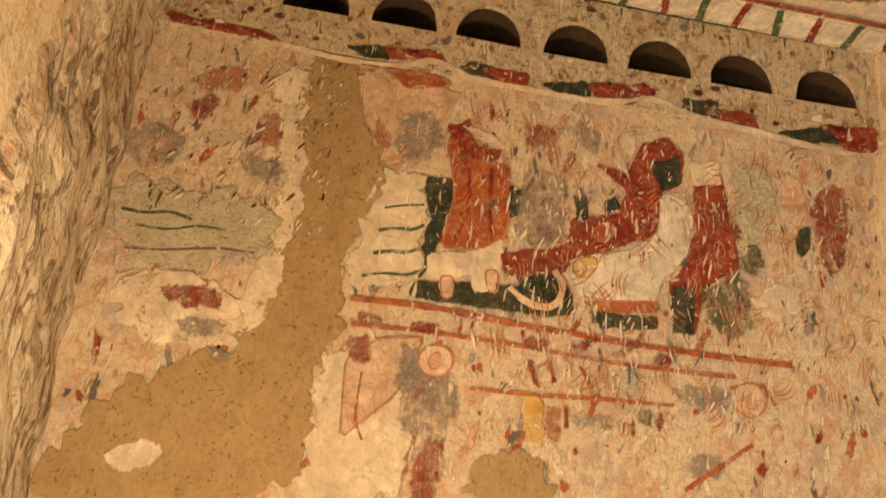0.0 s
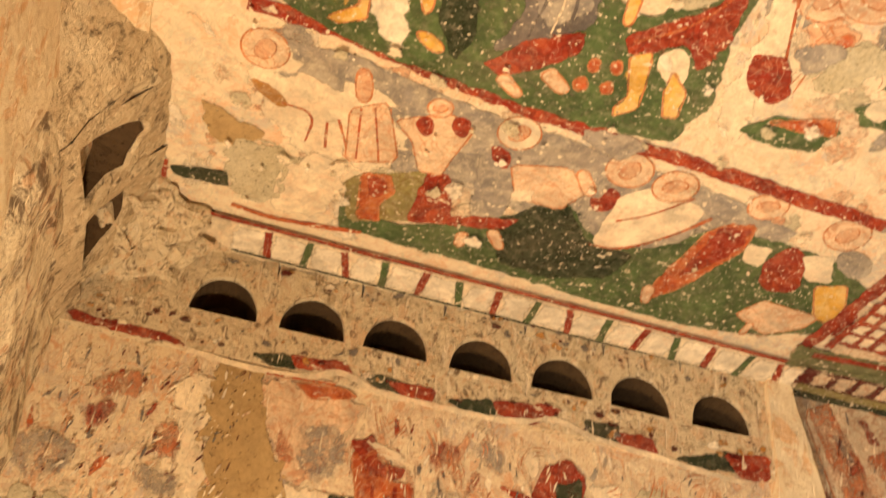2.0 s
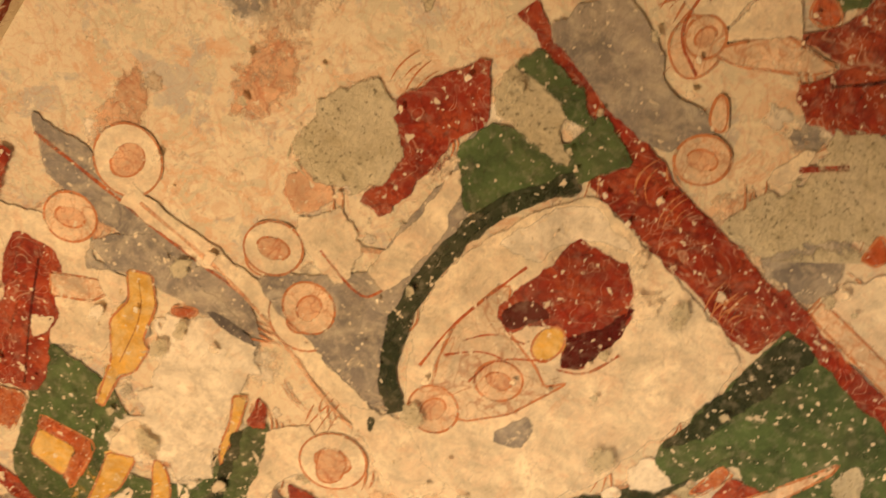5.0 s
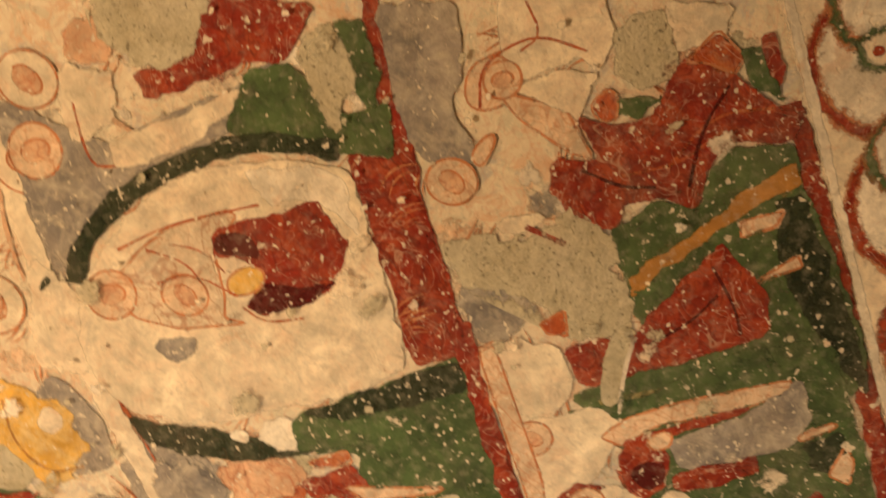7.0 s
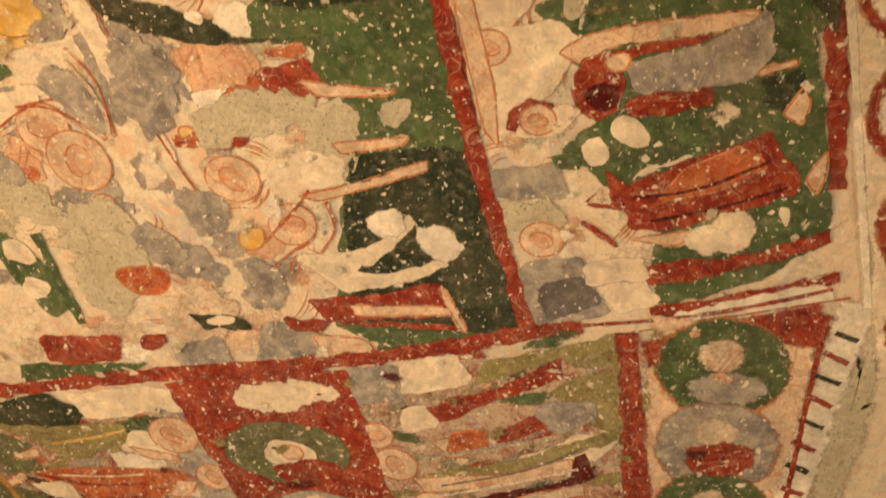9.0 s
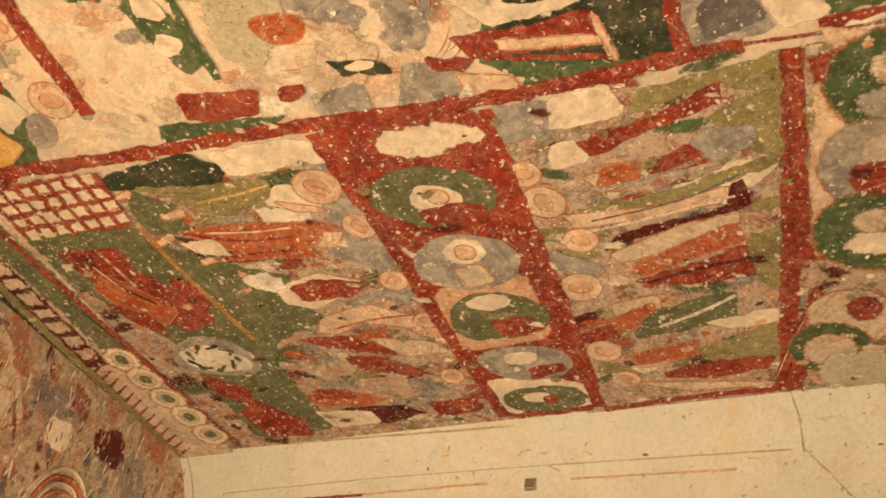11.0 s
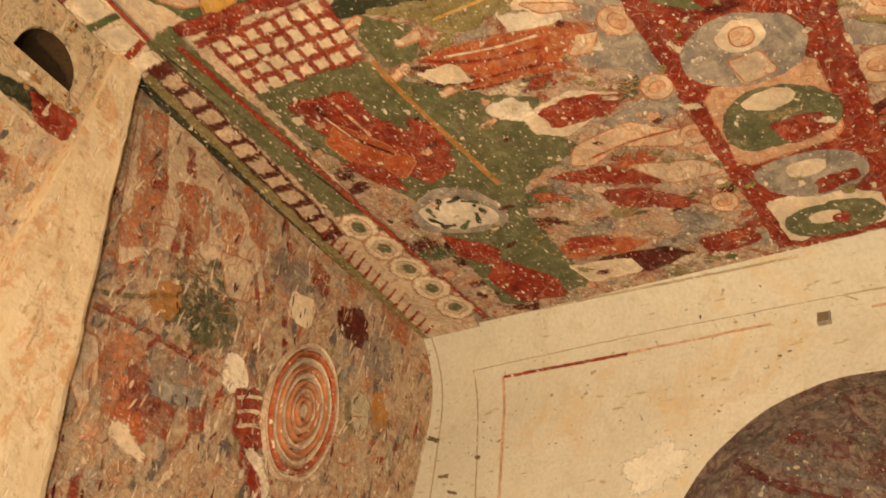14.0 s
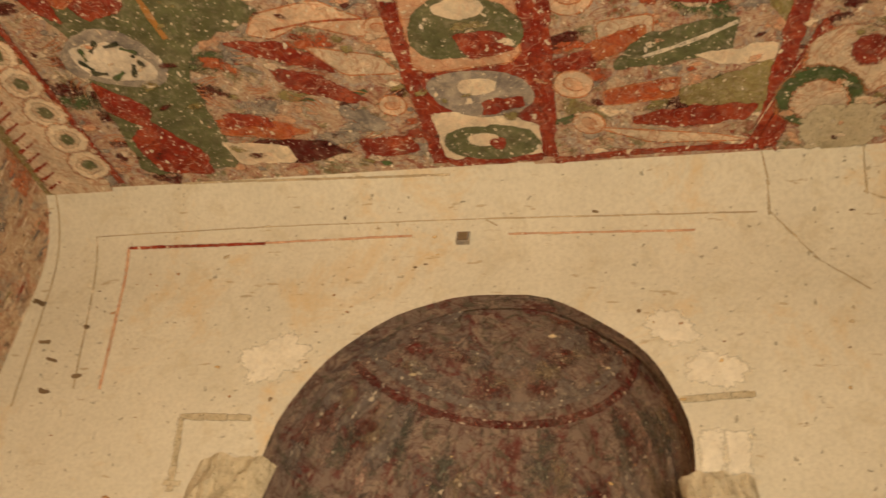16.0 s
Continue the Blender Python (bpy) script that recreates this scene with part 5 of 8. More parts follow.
FX.field(FLESH, (0.614, -0.209), (0.623, -0.284), (0.645, -0.258), (0.643, -0.200))
FX.field(FLESH, (0.729, -0.191), (0.707, -0.277), (0.730, -0.279), (0.729, -0.220))
FX.field(RED, (0.643, -0.170), (0.656, -0.175), (0.759, -0.210), (0.831, -0.187), (0.827, -0.024), (0.830, 0.095), (0.790, 0.133), (0.739, 0.018), (0.683, -0.075))
FX.field(RED, (0.734, 0.154), (0.725, 0.086), (0.746, 0.062), (0.776, 0.106), (0.833, 0.085), (0.808, 0.151))
FX.line(MAROON, 0.006, (0.675, -0.139), (0.759, -0.150), (0.813, -0.142))
FX.line(MAROON, 0.006, (0.774, 0.020), (0.761, -0.068), (0.728, -0.130))
FX.torn_field(LOSS, (0.460, 0.288), (0.460, 0.202), (0.517, 0.173), (0.479, 0.073), (0.532, 0.022), (0.585, 0.001), (0.681, 0.017), (0.756, 0.035), (0.720, 0.127), (0.624, 0.164), (0.571, 0.239), (0.529, 0.286))
FX.torn_field(CREAM, (0.458, 0.180), (0.468, 0.100), (0.494, 0.090), (0.498, 0.165))
FX.line(RED, 0.009, (0.489, 0.129), (0.543, 0.078))
FX.field(ORANGE, (0.666, 0.176), (0.657, 0.124), (0.705, 0.137), (0.692, 0.170))
FX.field(FLESH, (0.672, 0.315), (0.669, 0.259), (0.796, 0.312), (0.763, 0.332))
FX.halo(PINK, 0.818, 0.254, 0.099)
FX.halo(PINK, 0.902, 0.266, 0.078)
FX.round_field(CREAM, (0.736, 0.276), (0.755, 0.163), (0.826, 0.169), (0.778, 0.260))
FX.field(GREEN, (0.822, 0.179), (0.816, 0.036), (0.858, -0.137), (0.879, -0.252), (0.950, -0.189), (0.908, -0.079), (0.887, 0.073), (0.883, 0.148))
FX.line(OLIVE, 0.011, (0.851, 0.135), (0.865, 0.033), (0.894, -0.104))
FX.round_field(CREAM, (0.876, -0.121), (0.869, -0.164), (0.897, -0.175), (0.908, -0.141))
FX.field(FLESH, (0.902, 0.166), (0.883, 0.050), (0.904, -0.069), (0.953, -0.228), (0.989, -0.196), (0.954, -0.104), (0.948, 0.010), (0.953, 0.131))
FX.line(ORANGE, 0.004, (0.942, 0.126), (0.921, 0.032), (0.922, -0.084))
FX.field(GREY, (0.970, 0.017), (0.969, -0.110), (0.932, -0.235), (0.996, -0.215), (1.059, -0.153), (1.035, -0.056), (1.037, 0.042))
FX.limb(RED, (0.957, 0.121), 0.020, (0.967, -0.105), 0.011)
FX.round_field(RED, (0.962, 0.140), (0.982, 0.054), (1.053, 0.069), (1.084, 0.125), (1.017, 0.166))
FX.round_field(CREAM, (0.941, 0.061), (0.945, 0.019), (0.989, 0.035), (0.978, 0.064))
FX.field(RED, (1.056, 0.059), (1.049, -0.041), (1.076, -0.148), (1.092, -0.037), (1.086, 0.048))
FX.field(CREAM, (0.679, 0.299), (0.677, 0.225), (0.714, 0.165), (0.793, 0.157), (0.854, 0.227), (0.839, 0.287))

FX.begin("C", "fresco of tall figures in red and grey robes beside green ground")
FX.field(GREEN, (0.849, 0.204), (0.867, 0.043), (0.838, -0.103), (0.874, -0.286), (1.094, -0.271), (1.419, -0.243), (1.498, -0.078), (1.518, 0.121), (1.374, 0.100), (1.282, 0.012), (1.228, 0.132), (1.104, 0.212), (1.049, 0.067))
FX.field(CREAM, (0.839, 0.287), (0.853, 0.142), (0.906, 0.115), (0.986, 0.179), (1.077, 0.328), (0.923, 0.336))
FX.halo(PINK, 0.877, 0.277, 0.077)
FX.field(FLESH, (0.918, 0.160), (0.897, 0.102), (0.900, 0.000), (0.926, -0.192), (0.950, -0.197), (0.953, -0.099), (0.931, 0.059), (0.950, 0.126))
FX.round_field(LOSS, (0.853, 0.142), (0.736, 0.080), (0.709, 0.023), (0.749, 0.033), (0.873, 0.106))
FX.line(WHITE, 0.008, (0.750, 0.029), (0.814, 0.075), (0.884, 0.109))
FX.field(GREY, (0.969, 0.047), (0.966, -0.056), (0.957, -0.137), (0.931, -0.210), (1.009, -0.207), (1.055, -0.159), (1.055, -0.057), (1.029, 0.051))
FX.limb(RED, (0.950, 0.126), 0.028, (0.956, -0.108), 0.011)
FX.round_field(RED, (0.968, 0.152), (0.944, 0.104), (0.961, 0.056), (1.026, 0.061), (1.075, 0.116), (1.042, 0.151))
FX.round_field(MAROON, (0.995, 0.138), (0.998, 0.075), (1.047, 0.077), (1.061, 0.123))
FX.round_field(FLESH, (0.949, 0.084), (0.944, 0.031), (0.982, 0.045), (0.979, 0.081))
FX.field(RED, (1.039, 0.059), (1.050, -0.089), (1.085, -0.082), (1.087, 0.012), (1.073, 0.072))
FX.field(RED, (1.010, 0.285), (0.991, 0.235), (1.020, 0.188), (1.032, 0.247), (1.065, 0.268), (1.046, 0.296))
FX.field(CREAM, (1.029, 0.257), (1.023, 0.178), (1.042, 0.151), (1.080, 0.205), (1.066, 0.290))
FX.halo(PINK, 1.041, 0.233, 0.069)
FX.round_field(CREAM, (1.087, 0.119), (1.061, 0.070), (1.133, 0.033), (1.147, 0.080))
FX.field(DARK, (1.058, -0.168), (1.054, -0.248), (1.148, -0.243), (1.120, -0.177))
FX.field(FLESH, (1.136, -0.195), (1.087, -0.243), (1.124, -0.247), (1.168, -0.225))
FX.limb(FLESH, (1.046, -0.170), 0.015, (1.040, -0.240), 0.011)
FX.field(GREY, (1.124, 0.354), (1.141, 0.222), (1.222, 0.221), (1.190, 0.363))
FX.field(GREEN, (1.120, 0.227), (1.126, 0.173), (1.163, 0.183), (1.153, 0.225))
FX.round_field(CREAM, (1.102, 0.167), (1.099, 0.122), (1.163, 0.127), (1.165, 0.172))
FX.field(RED, (1.218, 0.119), (1.193, -0.007), (1.176, -0.126), (1.155, -0.171), (1.193, -0.175), (1.279, -0.212), (1.312, -0.186), (1.324, -0.056), (1.338, 0.069), (1.311, 0.130))
FX.field(ORANGE, (1.206, -0.004), (1.182, -0.125), (1.240, -0.156), (1.270, -0.056), (1.270, 0.064))
FX.line(MAROON, 0.007, (1.248, 0.104), (1.261, -0.014), (1.228, -0.158))
FX.line(MAROON, 0.007, (1.307, 0.084), (1.309, -0.048), (1.291, -0.179))
FX.field(RED, (1.173, 0.141), (1.220, 0.108), (1.269, 0.131), (1.240, 0.203), (1.254, 0.139))
FX.field(FLESH, (1.279, -0.212), (1.226, -0.261), (1.275, -0.254), (1.321, -0.226))
FX.field(CREAM, (1.210, 0.095), (1.187, -0.008), (1.179, -0.031), (1.193, 0.080))
FX.torn_field(LOSS, (1.190, 0.363), (1.217, 0.243), (1.299, 0.253), (1.309, 0.339), (1.270, 0.387))
FX.halo(PINK, 1.303, 0.302, 0.089)
FX.limb(RED, (1.279, 0.213), 0.015, (1.347, 0.162), 0.012)
FX.field(FLESH, (1.338, 0.137), (1.346, 0.003), (1.348, -0.040), (1.377, 0.055))
FX.torn_field(CREAM, (1.348, 0.026), (1.320, -0.100), (1.364, -0.113), (1.424, -0.069), (1.404, 0.027))
FX.round_field(CREAM, (1.331, -0.151), (1.338, -0.181), (1.388, -0.163))
FX.field(RED, (1.428, 0.193), (1.406, 0.084), (1.429, -0.090), (1.404, -0.234), (1.433, -0.241), (1.449, -0.120), (1.467, 0.075))
FX.field(RED, (1.515, 0.132), (1.512, -0.075), (1.503, -0.241), (1.531, -0.237), (1.541, -0.070), (1.554, 0.129))
FX.field(GREY, (1.348, 0.363), (1.360, 0.235), (1.435, 0.231), (1.514, 0.215), (1.527, 0.390))
FX.field(SLATE, (1.411, 0.345), (1.402, 0.246), (1.483, 0.219), (1.504, 0.346))
FX.field(CREAM, (1.435, 0.231), (1.441, 0.127), (1.505, 0.106), (1.516, 0.204))
FX.field(WHITE, (1.539, 0.091), (1.527, -0.073), (1.525, -0.205), (1.574, -0.231), (1.579, -0.108), (1.607, 0.058))
FX.line(ORANGE, 0.005, (1.570, 0.169), (1.570, -0.065), (1.571, -0.253))
FX.line(RED, 0.010, (1.532, 0.280), (1.552, 0.105), (1.555, -0.067), (1.543, -0.224))
FX.field(CREAM, (1.374, 0.239), (1.386, 0.114), (1.444, 0.116), (1.433, 0.242))
FX.field(FLESH, (0.679, 0.299), (0.676, 0.267), (0.958, 0.291), (1.078, 0.322), (1.036, 0.338), (0.832, 0.317))

FX.begin("C", "fresco of pale figures on a dark green ground")
FX.field(GREEN, (0.672, 0.673), (0.678, 0.515), (0.671, 0.328), (0.824, 0.347), (1.175, 0.370), (1.524, 0.402), (1.527, 0.556), (1.493, 0.730), (1.412, 0.807), (1.110, 0.662), (1.014, 0.600), (0.831, 0.611), (0.778, 0.578), (0.746, 0.706))
FX.field(DARK, (1.026, 0.605), (1.062, 0.392), (1.175, 0.370), (1.404, 0.379), (1.524, 0.402), (1.506, 0.498), (1.422, 0.757), (1.136, 0.672))
FX.field(DARK, (0.674, 0.662), (0.678, 0.515), (0.678, 0.341), (0.745, 0.342), (0.730, 0.491), (0.714, 0.598))
FX.field(RED, (0.813, 0.735), (0.804, 0.671), (0.812, 0.615), (0.870, 0.604), (0.891, 0.624), (0.863, 0.685))
FX.field(ORANGE, (0.774, 0.694), (0.776, 0.612), (0.806, 0.613), (0.796, 0.680))
FX.field(FLESH, (0.846, 0.653), (0.894, 0.531), (0.916, 0.469), (0.922, 0.495), (0.891, 0.624))
FX.torn_field(LOSS, (0.841, 0.885), (0.836, 0.746), (0.880, 0.668), (0.910, 0.596), (0.971, 0.560), (1.014, 0.600), (1.064, 0.619), (1.011, 0.672), (0.925, 0.698), (0.962, 0.827), (0.916, 0.908))
FX.torn_field(LOSS, (0.940, 0.525), (0.932, 0.452), (0.979, 0.469), (0.993, 0.520))
FX.field(FLESH, (0.991, 0.640), (1.015, 0.481), (1.031, 0.499), (1.021, 0.627))
FX.torn_field(CREAM, (0.992, 0.815), (0.998, 0.667), (1.064, 0.619), (1.131, 0.695), (1.094, 0.795))
FX.torn_field(GREY, (1.005, 1.003), (1.058, 0.896), (1.126, 0.914), (1.151, 1.006), (1.060, 1.017))
FX.field(FLESH, (1.089, 0.755), (1.089, 0.629), (1.072, 0.466), (1.097, 0.474), (1.107, 0.611), (1.112, 0.713))
FX.halo(PINK, 1.020, 0.872, 0.117)
FX.halo(PINK, 1.152, 0.794, 0.107)
FX.line(ORANGE, 0.007, (1.180, 0.871), (1.115, 0.765), (1.081, 0.726))
FX.line(ORANGE, 0.008, (1.288, 0.946), (1.218, 0.835), (1.201, 0.775))
FX.line(ORANGE, 0.007, (1.234, 0.762), (1.187, 0.705), (1.115, 0.702))
FX.field(CREAM, (1.221, 0.823), (1.244, 0.714), (1.231, 0.633), (1.186, 0.542), (1.208, 0.537), (1.275, 0.636), (1.291, 0.707), (1.315, 0.664), (1.303, 0.508), (1.326, 0.503), (1.349, 0.650), (1.343, 0.753))
FX.torn_field(WHITE, (1.159, 0.631), (1.170, 0.548), (1.230, 0.570), (1.215, 0.640))
FX.torn_field(WHITE, (1.219, 0.553), (1.218, 0.492), (1.270, 0.454), (1.321, 0.489), (1.295, 0.542))
FX.round_field(YELLOW, (1.140, 0.920), (1.139, 0.854), (1.194, 0.878), (1.190, 0.930))
FX.torn_field(GREY, (1.206, 0.964), (1.244, 0.859), (1.347, 0.889), (1.359, 0.992), (1.254, 0.958))
FX.field(RED, (1.340, 0.846), (1.363, 0.656), (1.356, 0.538), (1.451, 0.532), (1.412, 0.807))
FX.field(FLESH, (1.375, 0.752), (1.429, 0.524), (1.451, 0.532), (1.407, 0.751))
FX.limb(FLESH, (1.371, 0.543), 0.016, (1.500, 0.528), 0.014)
FX.limb(RED, (1.415, 0.795), 0.014, (1.486, 0.530), 0.014)
FX.torn_field(LINED, (1.212, 1.162), (1.241, 1.021), (1.377, 0.985), (1.429, 1.153), (1.333, 1.208))
FX.field(DARK, (1.316, 1.127), (1.357, 1.004), (1.392, 0.992), (1.369, 1.110))
FX.round_field(CREAM, (1.339, 1.095), (1.347, 1.014), (1.374, 1.041), (1.359, 1.091))
FX.line(ORANGE, 0.006, (0.755, 1.246), (0.775, 1.163), (0.872, 1.095))
FX.line(LINED, 0.009, (0.689, 1.088), (0.800, 1.057), (0.887, 1.090))
FX.torn_field(LOSS, (0.996, 1.303), (0.990, 1.131), (1.124, 1.131), (1.265, 1.217), (1.288, 1.348), (1.174, 1.345))
FX.torn_field(GREY, (0.651, 0.990), (0.730, 0.868), (0.838, 0.896), (0.918, 1.013), (0.782, 1.022))
FX.torn_field(GREY, (1.035, 1.127), (1.143, 1.044), (1.199, 1.071), (1.163, 1.166))
FX.line(GREEN, 0.021, (1.042, 1.373), (1.165, 1.385), (1.295, 1.397))
FX.round_field(ORANGE, (1.161, 1.250), (1.191, 1.109), (1.263, 1.145), (1.244, 1.236))
FX.field(RED, (1.304, 1.526), (1.345, 1.318), (1.408, 1.352), (1.408, 1.491), (1.381, 1.539))
FX.field(GREEN, (1.376, 1.615), (1.408, 1.444), (1.437, 1.291), (1.456, 1.377), (1.425, 1.645))
FX.round_field(RED, (1.353, 1.278), (1.358, 1.206), (1.397, 1.226), (1.403, 1.288))
FX.field(GREY, (1.400, 1.212), (1.392, 1.077), (1.492, 1.094), (1.477, 1.220))
FX.field(GREY, (1.379, 0.973), (1.405, 0.845), (1.518, 0.863), (1.494, 1.037))
FX.field(FLESH, (1.433, 0.870), (1.473, 0.750), (1.524, 0.742), (1.510, 0.860))
FX.field(GREEN, (1.462, 0.719), (1.462, 0.639), (1.523, 0.661), (1.509, 0.736))
FX.torn_field(CREAM, (1.518, 0.686), (1.529, 0.544), (1.610, 0.557), (1.633, 0.713))
FX.field(RED, (1.375, 0.915), (1.412, 0.807), (1.438, 0.845), (1.418, 0.905))
FX.field(WHITE, (0.818, 0.873), (0.825, 0.790), (0.843, 0.823), (0.856, 0.879))
FX.round_field(RED, (0.927, 0.830), (0.935, 0.796), (0.959, 0.810), (0.952, 0.838))

FX.begin("C", "ox-red border line crossing the ceiling between the bays")
FX.line(RED, 0.036, (1.380, 2.307), (1.434, 1.816), (1.455, 1.501), (1.479, 1.207), (1.514, 0.932), (1.531, 0.663), (1.527, 0.428), (1.535, 0.281))
FX.line(RED, 0.032, (0.612, 0.308), (0.747, 0.333), (0.967, 0.361), (1.201, 0.378), (1.526, 0.396))

FX.begin("C", "fresco of walking figures in orange and green robes")
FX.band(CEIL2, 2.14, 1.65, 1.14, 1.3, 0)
FX.scatter("C", "small torn remains of dim fresco over the second bay", (RED, GREEN, PINK, GREY, LINED, ORANGE, OLIVE, CREAM, MAROON), 330, (1.55, 2.68, 1.2, 2.25), (0.008, 0.04), 3.2, 90, 5)
FX.drawing("C", "brown drawn lines of drapery on the second bay's ceiling", OUTLINE, 90, (1.56, 2.66, 1.25, 2.2), 85, 24)
FX.field(DARK, (1.480, 1.884), (1.464, 1.609), (1.538, 1.532), (1.597, 1.590), (1.556, 1.765), (1.529, 1.888))
FX.field(CREAM, (1.481, 1.556), (1.498, 1.336), (1.522, 1.235), (1.618, 1.234), (1.577, 1.356), (1.581, 1.404), (1.565, 1.535))
FX.field(GREY, (1.563, 1.347), (1.618, 1.234), (1.765, 1.230), (1.934, 1.247), (2.076, 1.259), (2.113, 1.325), (1.957, 1.335), (1.884, 1.451), (1.809, 1.344), (1.756, 1.374), (1.652, 1.312))
FX.field(FADED_GREEN, (1.619, 2.310), (1.629, 2.049), (1.661, 1.903), (1.747, 1.858), (1.836, 1.759), (1.936, 1.581), (2.026, 1.638), (2.129, 1.563), (2.191, 1.779), (2.304, 1.832), (2.506, 1.822), (2.628, 1.816), (2.650, 2.115), (2.338, 2.114), (2.117, 2.098), (1.978, 2.177), (1.767, 2.252))
FX.field(FADED_GREEN, (1.533, 1.836), (1.637, 1.721), (1.710, 1.793), (1.696, 1.874), (1.607, 1.878))
FX.field(OLIVE, (1.531, 1.817), (1.574, 1.640), (1.598, 1.446), (1.655, 1.467), (1.690, 1.605), (1.676, 1.680), (1.616, 1.723))
FX.line(YELLOW, 0.008, (1.626, 1.678), (1.629, 1.563), (1.620, 1.460))
FX.line(OLIVE, 0.008, (1.563, 1.770), (1.612, 1.601))
FX.limb(FLESH, (1.546, 1.829), 0.023, (1.558, 1.894), 0.013)
FX.limb(FLESH, (1.645, 1.727), 0.030, (1.652, 1.803), 0.017)
FX.field(CREAM, (1.618, 1.443), (1.639, 1.380), (1.726, 1.356), (1.715, 1.443), (1.679, 1.499))
FX.field(WHITE, (1.669, 1.541), (1.724, 1.401), (1.760, 1.408), (1.740, 1.539))
FX.halo(PINK, 1.658, 1.338, 0.126)
FX.field(FLESH, (1.669, 1.477), (1.720, 1.368), (1.746, 1.353), (1.719, 1.445))
FX.field(ORANGE, (1.710, 1.793), (1.712, 1.671), (1.744, 1.509), (1.771, 1.384), (1.820, 1.366), (1.851, 1.479), (1.893, 1.456), (1.861, 1.601), (1.836, 1.759), (1.817, 1.675))
FX.line(RED, 0.010, (1.716, 1.780), (1.784, 1.652), (1.801, 1.497))
FX.line(RED, 0.008, (1.831, 1.720), (1.835, 1.585), (1.859, 1.484))
FX.line(ORANGE, 0.007, (1.763, 1.604), (1.808, 1.550), (1.855, 1.564))
FX.line(CREAM, 0.007, (1.732, 1.720), (1.761, 1.586), (1.769, 1.477))
FX.limb(FLESH, (1.712, 1.813), 0.024, (1.743, 1.893), 0.017)
FX.limb(FLESH, (1.827, 1.753), 0.025, (1.835, 1.803), 0.014)
FX.halo(PINK, 1.810, 1.299, 0.092)
FX.field(FLESH, (1.803, 1.402), (1.817, 1.349), (1.868, 1.394), (1.854, 1.449))
FX.field(CREAM, (1.743, 1.818), (1.760, 1.705), (1.828, 1.700), (1.807, 1.774))
FX.field(RED, (1.689, 2.204), (1.717, 2.005), (1.820, 2.010), (1.968, 1.890), (2.064, 1.901), (2.094, 2.021), (1.964, 2.083), (1.856, 2.160))
FX.field(ORANGE, (1.800, 2.114), (1.906, 2.039), (2.001, 1.992), (2.049, 2.067), (1.958, 2.161), (1.843, 2.191))
FX.line(MAROON, 0.010, (1.722, 2.129), (1.850, 2.114), (1.957, 2.038))
FX.line(FLESH, 0.010, (1.747, 2.070), (1.875, 2.054))
FX.line(FLESH, 0.008, (1.770, 2.129), (1.881, 2.099))
FX.field(RED, (1.858, 1.923), (1.900, 1.879), (2.000, 1.875), (2.026, 1.932), (1.938, 1.964))
FX.line(OCHRE, 0.015, (1.667, 1.889), (1.805, 1.883), (1.981, 1.861), (2.167, 1.838))
FX.field(CREAM, (1.972, 1.656), (1.947, 1.505), (1.998, 1.389), (2.047, 1.481), (2.080, 1.568), (2.045, 1.650))
FX.field(RED, (1.980, 1.609), (1.964, 1.515), (2.012, 1.381), (2.058, 1.455), (2.044, 1.597))
FX.halo(PINK, 2.022, 1.308, 0.082)
FX.torn_field(GREY, (2.065, 1.492), (2.048, 1.322), (2.112, 1.277), (2.163, 1.481))
FX.field(FLESH, (2.118, 1.590), (2.093, 1.426), (2.151, 1.344), (2.183, 1.267), (2.219, 1.347), (2.163, 1.481), (2.200, 1.569), (2.177, 1.626))
FX.line(ORANGE, 0.007, (2.174, 1.572), (2.155, 1.443), (2.168, 1.275))
FX.halo(PINK, 2.194, 1.296, 0.069)
FX.field(RED, (2.282, 1.617), (2.317, 1.497), (2.425, 1.385), (2.430, 1.438), (2.358, 1.589))
FX.field(RED, (2.194, 1.707), (2.200, 1.569), (2.265, 1.470), (2.328, 1.436), (2.249, 1.633))
FX.field(LINED, (2.228, 1.500), (2.280, 1.314), (2.342, 1.281), (2.334, 1.423))
FX.halo(PINK, 2.447, 1.330, 0.075)
FX.field(ORANGE, (2.447, 1.825), (2.470, 1.651), (2.515, 1.568), (2.539, 1.653), (2.506, 1.822))
FX.field(RED, (2.429, 1.795), (2.447, 1.675), (2.493, 1.664), (2.477, 1.805))
FX.torn_field(GREY, (2.414, 1.481), (2.479, 1.379), (2.546, 1.344), (2.502, 1.457))
FX.field(RED, (2.435, 2.015), (2.568, 1.898), (2.656, 1.912), (2.635, 2.063), (2.496, 2.098))
FX.field(MAROON, (2.535, 1.744), (2.549, 1.551), (2.606, 1.474), (2.634, 1.631), (2.620, 1.754))
FX.field(RED, (2.559, 1.451), (2.556, 1.316), (2.618, 1.295), (2.641, 1.457))
FX.field(CREAM, (2.530, 1.837), (2.563, 1.667), (2.629, 1.647), (2.628, 1.816))
FX.torn_field(WHITE, (1.895, 1.728), (1.924, 1.608), (1.989, 1.615), (1.973, 1.709))
FX.round_field(GREY, (2.102, 2.067), (2.131, 1.929), (2.264, 1.864), (2.324, 1.922), (2.292, 2.082), (2.226, 2.180))
FX.round_field(WHITE, (2.160, 2.130), (2.150, 1.981), (2.269, 1.886), (2.301, 1.946), (2.268, 2.106))
FX.field(RED, (2.280, 2.114), (2.387, 1.984), (2.465, 2.015), (2.398, 2.114))
FX.field(RED, (1.913, 2.208), (1.984, 2.099), (2.096, 2.083), (2.044, 2.146))

